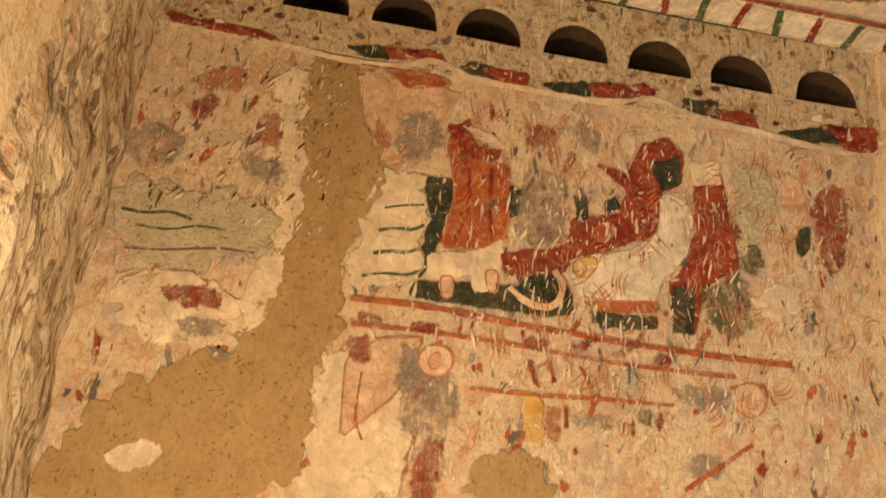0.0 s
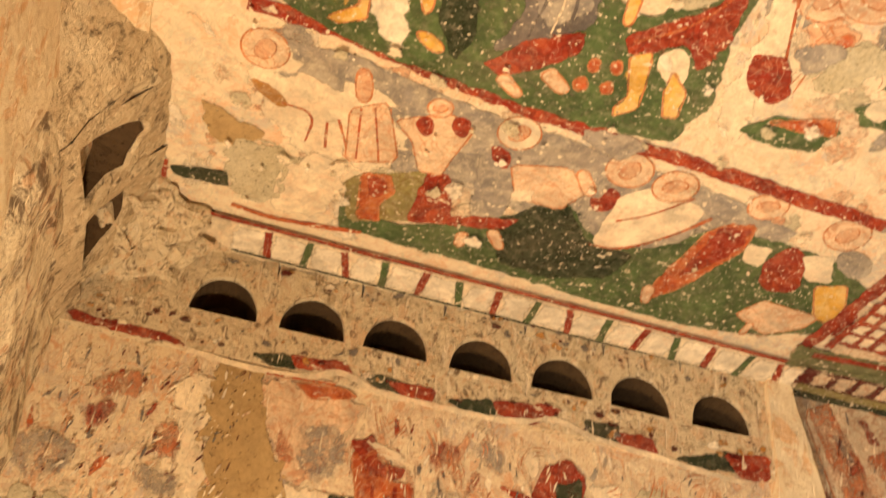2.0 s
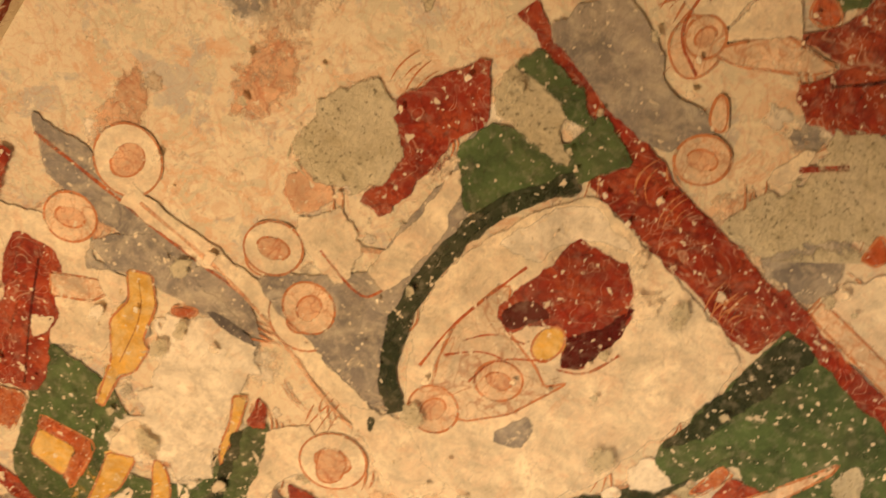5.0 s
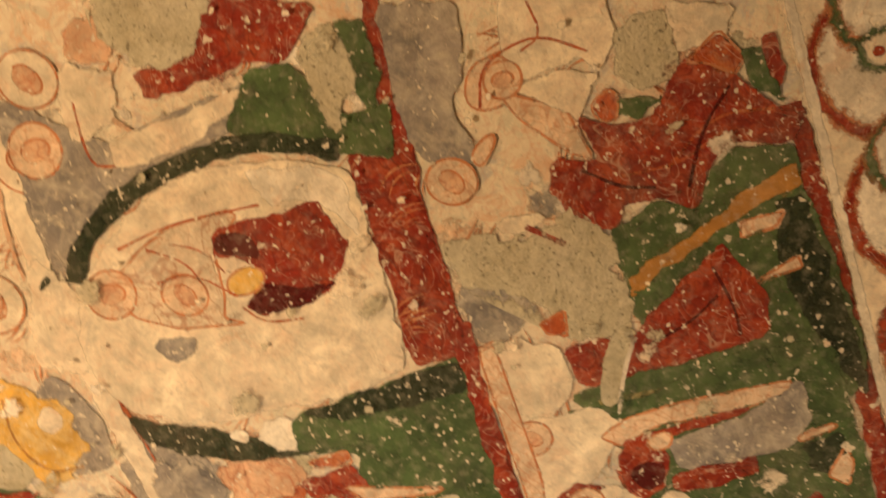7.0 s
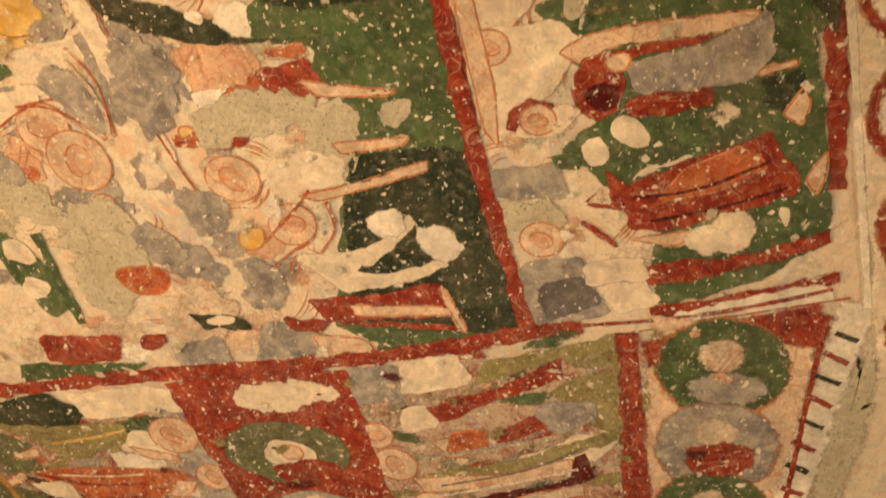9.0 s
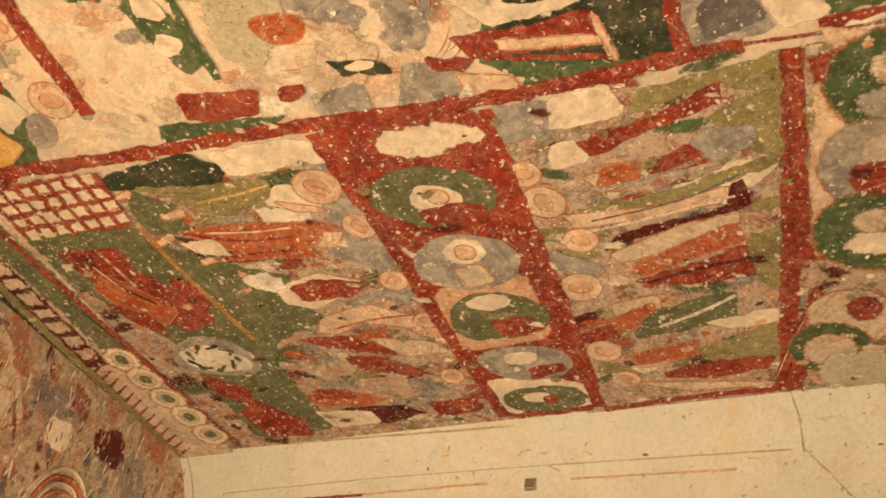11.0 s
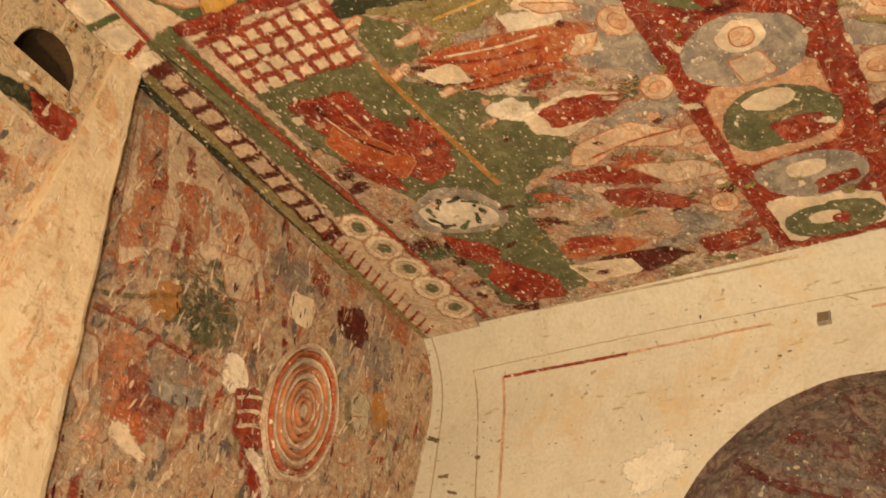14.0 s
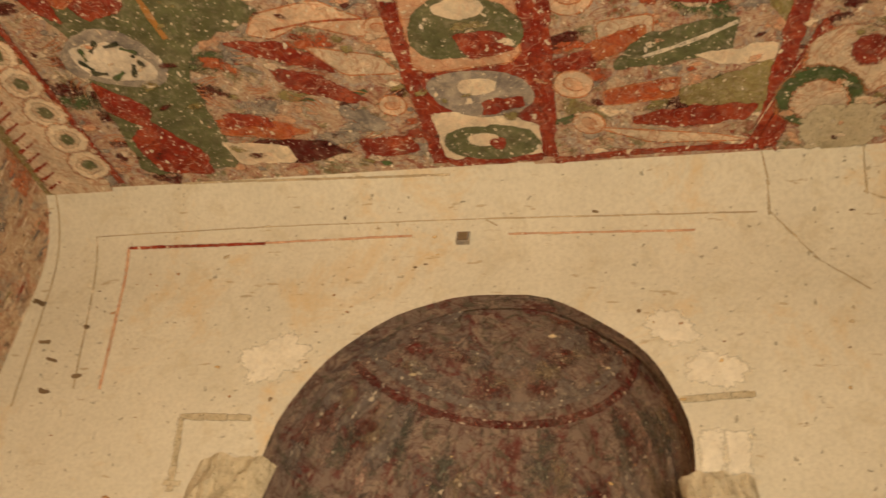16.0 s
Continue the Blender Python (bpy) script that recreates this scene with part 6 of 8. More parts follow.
FX.begin("C", "fresco of a row of robed figures with halos")
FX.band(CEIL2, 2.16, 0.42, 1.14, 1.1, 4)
FX.scatter("C", "small torn remains of dim fresco over the second bay", (RED, GREEN, PINK, GREY, LINED, ORANGE, OLIVE, CREAM, MAROON), 240, (1.55, 2.68, 0.0, 0.9), (0.008, 0.04), 3.2, 90, 6)
FX.field(GREY, (1.539, 0.844), (1.549, 0.706), (1.642, 0.727), (1.652, 0.836), (1.633, 0.869))
FX.field(CREAM, (1.549, 0.706), (1.545, 0.569), (1.637, 0.555), (1.642, 0.727))
FX.field(OLIVE, (1.643, 0.563), (1.580, 0.508), (1.572, 0.301), (1.561, 0.202), (1.657, 0.221), (1.641, 0.317), (1.603, 0.341), (1.634, 0.488))
FX.field(OLIVE, (1.663, 0.345), (1.657, 0.221), (1.837, 0.252), (1.816, 0.322), (1.694, 0.398))
FX.field(RED, (1.693, 0.700), (1.675, 0.648), (1.652, 0.481), (1.601, 0.346), (1.660, 0.355), (1.693, 0.505), (1.738, 0.669))
FX.field(CREAM, (1.685, 0.755), (1.672, 0.686), (1.746, 0.672), (1.753, 0.767))
FX.halo(PINK, 1.748, 0.833, 0.083)
FX.halo(PINK, 1.846, 0.821, 0.109)
FX.field(LINED, (1.787, 0.712), (1.786, 0.595), (1.829, 0.570), (1.852, 0.681))
FX.field(ORANGE, (1.769, 0.654), (1.777, 0.567), (1.834, 0.584), (1.831, 0.687))
FX.field(RED, (1.788, 0.558), (1.752, 0.449), (1.821, 0.418), (1.824, 0.556))
FX.field(GREY, (1.721, 0.417), (1.739, 0.305), (1.785, 0.315), (1.824, 0.407), (1.752, 0.449))
FX.field(CREAM, (1.876, 0.532), (1.825, 0.348), (1.856, 0.273), (1.937, 0.386), (1.921, 0.506))
FX.field(OLIVE, (1.886, 0.760), (1.887, 0.561), (1.836, 0.339), (1.820, 0.254), (1.851, 0.260), (1.921, 0.506), (1.931, 0.707))
FX.field(FLESH, (1.897, 0.791), (1.921, 0.571), (1.897, 0.401), (1.947, 0.413), (1.957, 0.647), (1.949, 0.782))
FX.field(MAROON, (1.986, 0.684), (1.965, 0.417), (1.897, 0.401), (1.890, 0.363), (1.978, 0.371), (2.013, 0.624), (2.041, 0.743))
FX.halo(PINK, 1.990, 0.782, 0.089)
FX.field(LINED, (2.054, 0.733), (1.991, 0.525), (1.989, 0.398), (2.024, 0.406), (2.085, 0.618), (2.090, 0.716))
FX.field(ORANGE, (2.107, 0.693), (2.012, 0.416), (2.084, 0.401), (2.121, 0.560), (2.153, 0.679))
FX.field(RED, (2.166, 0.712), (2.140, 0.566), (2.091, 0.409), (2.206, 0.396), (2.210, 0.584))
FX.line(MAROON, 0.010, (2.177, 0.672), (2.150, 0.528), (2.145, 0.395))
FX.halo(PINK, 2.156, 0.839, 0.113)
FX.field(GREY, (1.997, 0.870), (2.090, 0.758), (2.126, 0.785), (2.078, 0.885))
FX.field(OLIVE, (2.082, 0.407), (2.050, 0.313), (2.298, 0.363), (2.222, 0.413))
FX.field(LINED, (2.236, 0.791), (2.224, 0.658), (2.312, 0.669), (2.329, 0.791))
FX.field(ORANGE, (2.297, 0.826), (2.252, 0.680), (2.308, 0.682), (2.367, 0.834))
FX.field(RED, (2.347, 0.919), (2.311, 0.816), (2.374, 0.805), (2.376, 0.898))
FX.field(FADED_GREEN, (2.284, 0.689), (2.249, 0.472), (2.354, 0.497), (2.384, 0.660), (2.380, 0.777))
FX.line(WHITE, 0.010, (2.352, 0.695), (2.313, 0.570), (2.270, 0.477))
FX.field(CREAM, (2.356, 0.581), (2.337, 0.385), (2.397, 0.411), (2.394, 0.520))
FX.halo(PINK, 2.421, 0.867, 0.096)
FX.field(OLIVE, (2.465, 0.623), (2.382, 0.381), (2.561, 0.417), (2.514, 0.622))
FX.field(ORANGE, (2.449, 0.799), (2.419, 0.612), (2.488, 0.630), (2.500, 0.799))
FX.field(RED, (2.540, 0.734), (2.518, 0.608), (2.520, 0.437), (2.575, 0.463), (2.589, 0.626), (2.569, 0.742))
FX.halo(PINK, 2.554, 0.847, 0.079)
FX.field(LINED, (2.570, 0.836), (2.620, 0.545), (2.650, 0.464), (2.639, 0.700))
FX.line(RED, 0.018, (2.682, 0.952), (2.664, 0.707), (2.673, 0.455))
FX.line(RED, 0.040, (1.564, 0.192), (1.807, 0.243), (2.145, 0.319), (2.668, 0.439))
FX.line(GREY, 0.010, (1.834, 0.742), (1.836, 0.546), (1.775, 0.348))
FX.line(WHITE, 0.008, (1.965, 0.759), (1.956, 0.581), (1.934, 0.397))
FX.line(SLATE, 0.006, (1.933, 0.734), (1.921, 0.506), (1.870, 0.370))

FX.begin("C", "ox-red ceiling band with round painted medallions")
FX.field(RED, (1.487, 1.264), (1.528, 0.852), (1.833, 0.880), (2.676, 0.958), (2.680, 1.253), (2.217, 1.256), (1.852, 1.248))
FX.torn_field(CREAM, (1.555, 1.129), (1.539, 1.035), (1.569, 0.883), (1.618, 0.863), (1.615, 0.958), (1.648, 1.001), (1.617, 1.073), (1.614, 1.115))
FX.round_field(FADED_GREEN, (1.729, 1.248), (1.655, 1.165), (1.660, 1.035), (1.726, 0.921), (1.814, 0.914), (1.861, 0.992), (1.868, 1.115), (1.801, 1.207))
FX.round_field(CREAM, (1.742, 1.132), (1.713, 1.096), (1.723, 1.049), (1.758, 1.006), (1.799, 1.002), (1.816, 1.046), (1.793, 1.126))
FX.field(RED, (1.800, 1.137), (1.789, 1.035), (1.820, 0.960), (1.868, 0.965), (1.881, 1.105))
FX.round_field(FLESH, (1.731, 1.082), (1.746, 1.030), (1.789, 1.035), (1.783, 1.091))
FX.field(PINK, (2.080, 1.227), (2.060, 0.953), (2.333, 0.977), (2.347, 1.246))
FX.round_field(GREY, (1.965, 1.230), (1.898, 1.159), (1.890, 1.049), (1.953, 0.955), (2.040, 0.948), (2.100, 1.014), (2.102, 1.140), (2.045, 1.227))
FX.round_field(CREAM, (1.947, 1.135), (1.913, 1.089), (1.925, 1.019), (1.978, 1.018), (2.008, 1.069), (1.993, 1.124))
FX.round_field(FLESH, (1.931, 1.097), (1.939, 1.047), (1.990, 1.053), (1.987, 1.106))
FX.field(LINED, (2.013, 1.133), (2.012, 1.055), (2.083, 1.038), (2.095, 1.121))
FX.round_field(FADED_GREEN, (2.177, 1.221), (2.113, 1.145), (2.127, 1.040), (2.198, 0.944), (2.286, 0.968), (2.312, 1.065), (2.307, 1.195), (2.247, 1.236))
FX.round_field(CREAM, (2.134, 1.154), (2.124, 1.054), (2.166, 1.024), (2.198, 1.084), (2.174, 1.155))
FX.field(RED, (2.235, 1.132), (2.230, 1.002), (2.305, 0.991), (2.317, 1.100))
FX.field(CREAM, (2.482, 1.243), (2.486, 1.099), (2.541, 0.970), (2.650, 0.974), (2.654, 1.234))
FX.round_field(GREY, (2.375, 1.240), (2.345, 1.144), (2.357, 1.034), (2.413, 0.958), (2.486, 0.976), (2.518, 1.078), (2.478, 1.198))
FX.round_field(CREAM, (2.373, 1.155), (2.381, 1.043), (2.428, 1.061), (2.435, 1.147))
FX.field(RED, (2.450, 1.102), (2.442, 1.001), (2.481, 0.999), (2.506, 1.107))
FX.round_field(FADED_GREEN, (2.573, 1.236), (2.539, 1.170), (2.537, 1.051), (2.582, 0.968), (2.647, 0.990), (2.665, 1.081), (2.647, 1.213))
FX.round_field(CREAM, (2.565, 1.164), (2.564, 1.078), (2.612, 1.087), (2.611, 1.164))
FX.round_field(RED, (2.586, 1.120), (2.583, 1.051), (2.640, 1.089))
FX.line(RED, 0.031, (1.496, 1.262), (1.852, 1.248), (2.229, 1.261), (2.665, 1.255))
FX.line(RED, 0.033, (1.539, 0.844), (1.833, 0.880), (2.229, 0.909), (2.666, 0.963))

FX.begin("C", "orange ceiling band with round painted medallions")
FX.band(FLESH, 1.890, 0.061, 0.648, 0.324, 15)
FX.band(RED, 1.614, -0.012, 0.372, 0.073, -94)
FX.band(RED, 1.871, 0.245, 0.627, 0.040, 9)
FX.band(RED, 1.628, -0.160, 0.089, 0.086, -69)
FX.disc(GREEN, 1.698, 0.022, 0.270)
FX.disc(GREY, 1.921, 0.080, 0.267)
FX.disc(GREEN, 2.119, 0.132, 0.261)
FX.disc(LINED, 1.664, 0.015, 0.095)
FX.oval(GREY, 1.754, 0.022, 0.163, 0.096, -79)
FX.disc(LINED, 1.879, 0.072, 0.094)
FX.oval(RED, 1.956, 0.079, 0.160, 0.105, -86)
FX.disc(LINED, 2.086, 0.129, 0.083)
FX.oval(CREAM, 2.161, 0.138, 0.129, 0.077, -81)
FX.rag(LOSS, 1.978, -0.174, 0.553, 0.072, 20)
FX.band(WHITE, 1.766, -0.188, 0.392, 0.069, 23)
FX.band(WHITE, 2.071, -0.064, 0.336, 0.070, 23)
FX.band(DARK, 1.662, -0.232, 0.050, 0.013, -52)
FX.band(RED, 1.713, -0.204, 0.057, 0.014, -46)
FX.band(DARK, 1.768, -0.180, 0.056, 0.014, -51)
FX.band(RED, 1.824, -0.155, 0.059, 0.014, -46)
FX.band(DARK, 1.884, -0.129, 0.059, 0.015, -49)
FX.band(RED, 1.947, -0.102, 0.057, 0.015, -47)
FX.band(DARK, 2.011, -0.079, 0.054, 0.016, -49)
FX.band(RED, 2.082, -0.056, 0.052, 0.017, -54)
FX.band(DARK, 2.153, -0.034, 0.050, 0.017, -52)
FX.band(RED, 1.911, -0.101, 0.653, 0.012, 18)

FX.begin("C", "round painted medallions beside a broken ceiling edge")
FX.robe(RED, 2.490, 0.367, 0.393, 0.083, 22)
FX.disc(LINED, 2.415, 0.231, 0.215)
FX.disc(RED, 2.385, 0.197, 0.089)
FX.disc(GREEN, 2.523, 0.303, 0.201)
FX.disc(LINED, 2.532, 0.303, 0.130)
FX.rag(LOSS, 2.623, 0.247, 0.203, 0.152, -113)

FX.begin("C", "rope-pattern painted border at the western ceiling edge")
FX.band(RED, -0.521, 1.163, 0.377, 0.031, 80)
FX.band(LINED, -0.583, 1.179, 0.333, 0.084, 78)
FX.strip(DARK, -0.609, 1.036, 0.059, 0.012, -53)
FX.strip(DARK, -0.595, 1.105, 0.060, 0.012, -54)
FX.strip(DARK, -0.579, 1.175, 0.064, 0.012, -53)
FX.strip(DARK, -0.564, 1.249, 0.067, 0.013, -54)
FX.strip(OCHRE, -0.600, 1.069, 0.057, 0.012, -54)
FX.strip(OCHRE, -0.587, 1.139, 0.062, 0.012, -53)
FX.strip(OCHRE, -0.572, 1.212, 0.066, 0.013, -53)
FX.band(RED, -0.630, 1.201, 0.321, 0.028, 78)

FX.begin("N1", "badly worn wall fresco with a serpent and red-robed riders")
FX.torn_field(CREAM, (-0.022, 2.450), (0.046, 2.517), (0.154, 2.507), (0.204, 2.325), (0.203, 2.145), (-0.040, 2.109), (-0.021, 2.289))
FX.torn_field(CREAM, (-0.173, 2.425), (-0.127, 2.601), (-0.113, 2.922), (-0.156, 3.093), (-0.147, 3.214), (-0.237, 3.229), (-0.225, 3.078), (-0.175, 2.878), (-0.183, 2.693), (-0.224, 2.555), (-0.308, 2.457))
FX.torn_field(CREAM, (-0.535, 2.557), (-0.395, 2.625), (-0.229, 2.583), (-0.183, 2.478), (-0.302, 2.430), (-0.461, 2.458))
FX.torn_field(FLESH, (-0.093, 3.243), (0.202, 3.253), (0.212, 3.169), (0.090, 2.978), (0.026, 3.030), (-0.021, 3.154))
FX.torn_field(MUD, (-0.181, 3.241), (-0.041, 3.289), (-0.019, 3.138), (0.026, 3.030), (0.094, 2.946), (0.078, 2.864), (0.048, 2.781), (0.003, 2.712), (0.012, 2.568), (-0.009, 2.452), (-0.021, 2.289), (-0.028, 2.111), (-0.551, 2.034), (-0.565, 2.178), (-0.395, 2.334), (-0.346, 2.396), (-0.190, 2.449), (-0.147, 2.568), (-0.125, 2.749), (-0.123, 2.936), (-0.156, 3.093))
FX.torn_field(CREAM, (-0.443, 2.172), (-0.346, 2.225), (-0.309, 2.168), (-0.408, 2.128))
FX.torn_field(CREAM, (0.001, 2.727), (0.052, 2.843), (0.049, 2.969), (0.146, 2.989), (0.189, 2.869), (0.181, 2.715), (0.135, 2.647), (0.025, 2.657))
FX.line(GREEN, 0.009, (0.072, 2.801), (0.112, 2.816), (0.154, 2.816), (0.179, 2.836))
FX.line(GREEN, 0.009, (0.067, 2.739), (0.107, 2.754), (0.148, 2.754), (0.187, 2.776))
FX.line(GREEN, 0.008, (0.049, 2.676), (0.101, 2.694), (0.156, 2.695), (0.181, 2.712))
FX.line(GREEN, 0.007, (0.078, 2.864), (0.118, 2.878), (0.173, 2.890))
FX.torn_field(LOSS, (-0.571, 2.816), (-0.400, 2.834), (-0.196, 2.842), (-0.162, 2.727), (-0.268, 2.648), (-0.392, 2.611), (-0.521, 2.660))
FX.line(GREEN, 0.008, (-0.534, 2.747), (-0.474, 2.743), (-0.424, 2.760), (-0.368, 2.748))
FX.line(GREEN, 0.007, (-0.493, 2.710), (-0.413, 2.710), (-0.352, 2.736), (-0.285, 2.734))
FX.line(SLATE, 0.007, (-0.505, 2.648), (-0.403, 2.660), (-0.302, 2.686), (-0.209, 2.688))
FX.torn_field(WORN_GREY, (-0.299, 2.949), (-0.186, 2.939), (-0.175, 2.878), (-0.258, 2.877))
FX.torn_field(WORN_RED, (-0.448, 3.065), (-0.370, 3.098), (-0.371, 3.031), (-0.421, 3.005))
FX.torn_field(WORN_ORANGE, (-0.448, 3.132), (-0.317, 3.194), (-0.316, 3.110), (-0.411, 3.090))
FX.torn_field(WORN_ORANGE, (-0.276, 3.051), (-0.211, 3.081), (-0.194, 2.986), (-0.247, 2.967))
FX.torn_field(WORN_RED, (-0.411, 2.579), (-0.270, 2.590), (-0.246, 2.537), (-0.373, 2.522))
FX.torn_field(WORN_GREY, (-0.356, 2.504), (-0.241, 2.510), (-0.245, 2.467), (-0.335, 2.466))
FX.torn_field(WORN_GREY, (-0.280, 2.448), (-0.215, 2.445), (-0.220, 2.403), (-0.260, 2.410))
FX.torn_field(WORN_GREY, (-0.606, 2.967), (-0.445, 2.984), (-0.412, 2.894), (-0.552, 2.851))
FX.torn_field(WORN_GREY, (0.054, 3.136), (0.183, 3.163), (0.200, 3.016), (0.104, 2.980))
FX.field(DARK, (0.164, 2.963), (0.234, 2.977), (0.241, 2.911), (0.214, 2.781), (0.184, 2.686), (0.187, 2.776), (0.194, 2.855))
FX.field(DARK, (0.178, 2.684), (0.252, 2.698), (0.403, 2.710), (0.539, 2.764), (0.574, 2.666), (0.492, 2.651), (0.367, 2.652), (0.245, 2.638), (0.162, 2.645))
FX.field(ORANGE, (0.202, 3.124), (0.251, 3.075), (0.314, 3.038), (0.372, 3.042), (0.389, 2.939), (0.378, 2.827), (0.311, 2.791), (0.228, 2.784), (0.234, 2.847), (0.246, 2.928))
FX.field(RED, (0.202, 3.124), (0.258, 3.153), (0.280, 3.081), (0.354, 3.079), (0.342, 3.044), (0.255, 3.043))
FX.line(RED, 0.009, (0.273, 3.014), (0.286, 2.888), (0.254, 2.796))
FX.line(RED, 0.009, (0.330, 3.025), (0.334, 2.913), (0.350, 2.822))
FX.field(CREAM, (0.244, 3.141), (0.320, 3.123), (0.352, 3.096), (0.278, 3.098))
FX.field(CREAM, (0.202, 2.764), (0.298, 2.781), (0.377, 2.835), (0.380, 2.736), (0.344, 2.744), (0.350, 2.686), (0.323, 2.681), (0.304, 2.722), (0.238, 2.695), (0.196, 2.703))
FX.limb(FLESH, (0.250, 2.712), 0.031, (0.257, 2.654), 0.023)
FX.limb(FLESH, (0.357, 2.747), 0.032, (0.363, 2.688), 0.020)
FX.field(DARK, (0.377, 2.985), (0.414, 2.976), (0.406, 2.911), (0.386, 2.891))
FX.field(WORN_GREY, (0.416, 3.042), (0.519, 3.046), (0.532, 2.856), (0.449, 2.825), (0.397, 2.846))
FX.field(RED, (0.374, 2.795), (0.534, 2.840), (0.542, 2.921), (0.657, 2.958), (0.683, 3.028), (0.590, 3.093), (0.680, 3.077), (0.706, 3.167), (0.781, 3.208), (0.829, 3.157), (0.816, 3.071), (0.772, 3.046), (0.762, 2.914), (0.676, 2.867), (0.564, 2.815), (0.525, 2.762), (0.386, 2.737))
FX.field(DARK, (0.739, 3.122), (0.813, 3.154), (0.816, 3.071), (0.772, 3.046))
FX.field(DARK, (0.545, 2.985), (0.574, 2.991), (0.585, 2.929), (0.549, 2.922))
FX.field(DARK, (0.618, 2.991), (0.662, 3.008), (0.664, 2.968), (0.628, 2.950))
FX.round_field(CREAM, (0.659, 3.192), (0.697, 3.208), (0.693, 3.130), (0.670, 3.134))
FX.round_field(ORANGE, (0.601, 2.916), (0.658, 2.934), (0.647, 2.877), (0.604, 2.869))
FX.field(DARK, (0.414, 2.742), (0.525, 2.762), (0.557, 2.707), (0.448, 2.673))
FX.line(FLESH, 0.017, (0.403, 2.710), (0.448, 2.673), (0.518, 2.671), (0.541, 2.735), (0.510, 2.774))
FX.field(WHITE, (0.550, 2.812), (0.677, 2.851), (0.762, 2.914), (0.772, 3.029), (0.832, 3.049), (0.856, 2.964), (0.837, 2.865), (0.781, 2.785), (0.769, 2.737), (0.656, 2.702), (0.585, 2.712), (0.546, 2.766))
FX.round_field(YELLOW, (0.550, 2.812), (0.620, 2.833), (0.609, 2.777), (0.561, 2.761))
FX.field(ORANGE, (0.593, 2.706), (0.769, 2.737), (0.770, 2.707), (0.615, 2.680))
FX.field(RED, (0.853, 3.078), (0.929, 3.126), (0.953, 2.998), (0.984, 2.860), (0.911, 2.816), (0.883, 2.750), (0.871, 2.658), (0.813, 2.707), (0.795, 2.795), (0.844, 2.851), (0.864, 2.965))
FX.field(CREAM, (0.837, 3.142), (0.928, 3.160), (0.921, 3.091), (0.853, 3.078))
FX.field(DARK, (0.615, 2.680), (0.770, 2.700), (0.771, 2.663), (0.632, 2.639))
FX.field(DARK, (0.803, 2.781), (0.868, 2.793), (0.864, 2.664), (0.814, 2.663))
FX.torn_field(WORN_GREEN, (0.875, 2.809), (1.013, 2.850), (1.014, 2.697), (0.885, 2.661))
FX.torn_field(WORN_GREEN, (0.969, 2.921), (1.028, 2.948), (1.036, 2.854), (0.984, 2.845))
FX.torn_field(LOSS, (0.951, 3.165), (1.075, 3.172), (1.073, 2.956), (0.983, 2.939))
FX.torn_field(CREAM, (1.014, 2.803), (1.132, 2.856), (1.130, 2.748), (1.028, 2.730))
FX.torn_field(DARK, (1.127, 2.998), (1.173, 3.015), (1.156, 2.923), (1.126, 2.934))
FX.torn_field(WORN_RED, (1.167, 3.105), (1.246, 3.172), (1.282, 3.077), (1.268, 2.912), (1.192, 2.882), (1.180, 2.992))
FX.torn_field(FLESH, (1.090, 3.175), (1.167, 3.122), (1.150, 3.019), (1.089, 3.024))
FX.field(FLESH, (0.111, 2.528), (0.215, 2.546), (0.168, 2.400), (0.057, 2.276), (0.042, 2.461))
FX.torn_field(WORN_RED, (0.033, 2.515), (0.098, 2.526), (0.108, 2.458), (0.054, 2.463))
FX.line(ORANGE, 0.006, (0.084, 2.440), (0.081, 2.332), (0.107, 2.283))
FX.line(ORANGE, 0.013, (0.031, 2.614), (0.219, 2.626), (0.412, 2.616), (0.619, 2.615), (0.830, 2.615), (1.114, 2.626))
FX.line(ORANGE, 0.010, (0.041, 2.552), (0.227, 2.562), (0.416, 2.566), (0.623, 2.558), (0.831, 2.564), (0.972, 2.573))
FX.torn_field(WORN_RED, (0.049, 2.589), (0.117, 2.579), (0.107, 2.556), (0.054, 2.554))
FX.torn_field(WORN_RED, (0.171, 2.581), (0.251, 2.588), (0.241, 2.558), (0.188, 2.553))
FX.torn_field(WORN_RED, (0.442, 2.585), (0.517, 2.590), (0.499, 2.559), (0.451, 2.558))
FX.torn_field(WORN_RED, (0.565, 2.591), (0.633, 2.617), (0.646, 2.634), (0.608, 2.577), (0.574, 2.564))
FX.torn_field(WORN_RED, (0.649, 2.577), (0.717, 2.624), (0.745, 2.622), (0.691, 2.570))
FX.torn_field(WORN_RED, (0.747, 2.572), (0.829, 2.629), (0.858, 2.627), (0.803, 2.567))
FX.torn_field(WORN_RED, (0.233, 2.303), (0.288, 2.332), (0.299, 2.184), (0.240, 2.151), (0.218, 2.223))
FX.torn_field(WORN_GREY, (0.128, 2.503), (0.285, 2.530), (0.309, 2.315), (0.208, 2.299), (0.181, 2.402))
FX.halo(PINK, 0.249, 2.495, 0.081)
FX.torn_field(YELLOW, (0.454, 2.446), (0.508, 2.455), (0.517, 2.334), (0.477, 2.341))
FX.torn_field(WORN_ORANGE, (0.510, 2.428), (0.556, 2.435), (0.557, 2.341), (0.523, 2.349))
FX.line(ORANGE, 0.010, (0.335, 2.440), (0.468, 2.448), (0.669, 2.467), (0.820, 2.478))
FX.line(RED, 0.009, (0.563, 2.436), (0.567, 2.382))
FX.line(RED, 0.010, (0.590, 2.538), (0.621, 2.487))
FX.line(RED, 0.010, (0.467, 2.532), (0.493, 2.466))
FX.line(RED, 0.010, (0.514, 2.540), (0.532, 2.487))
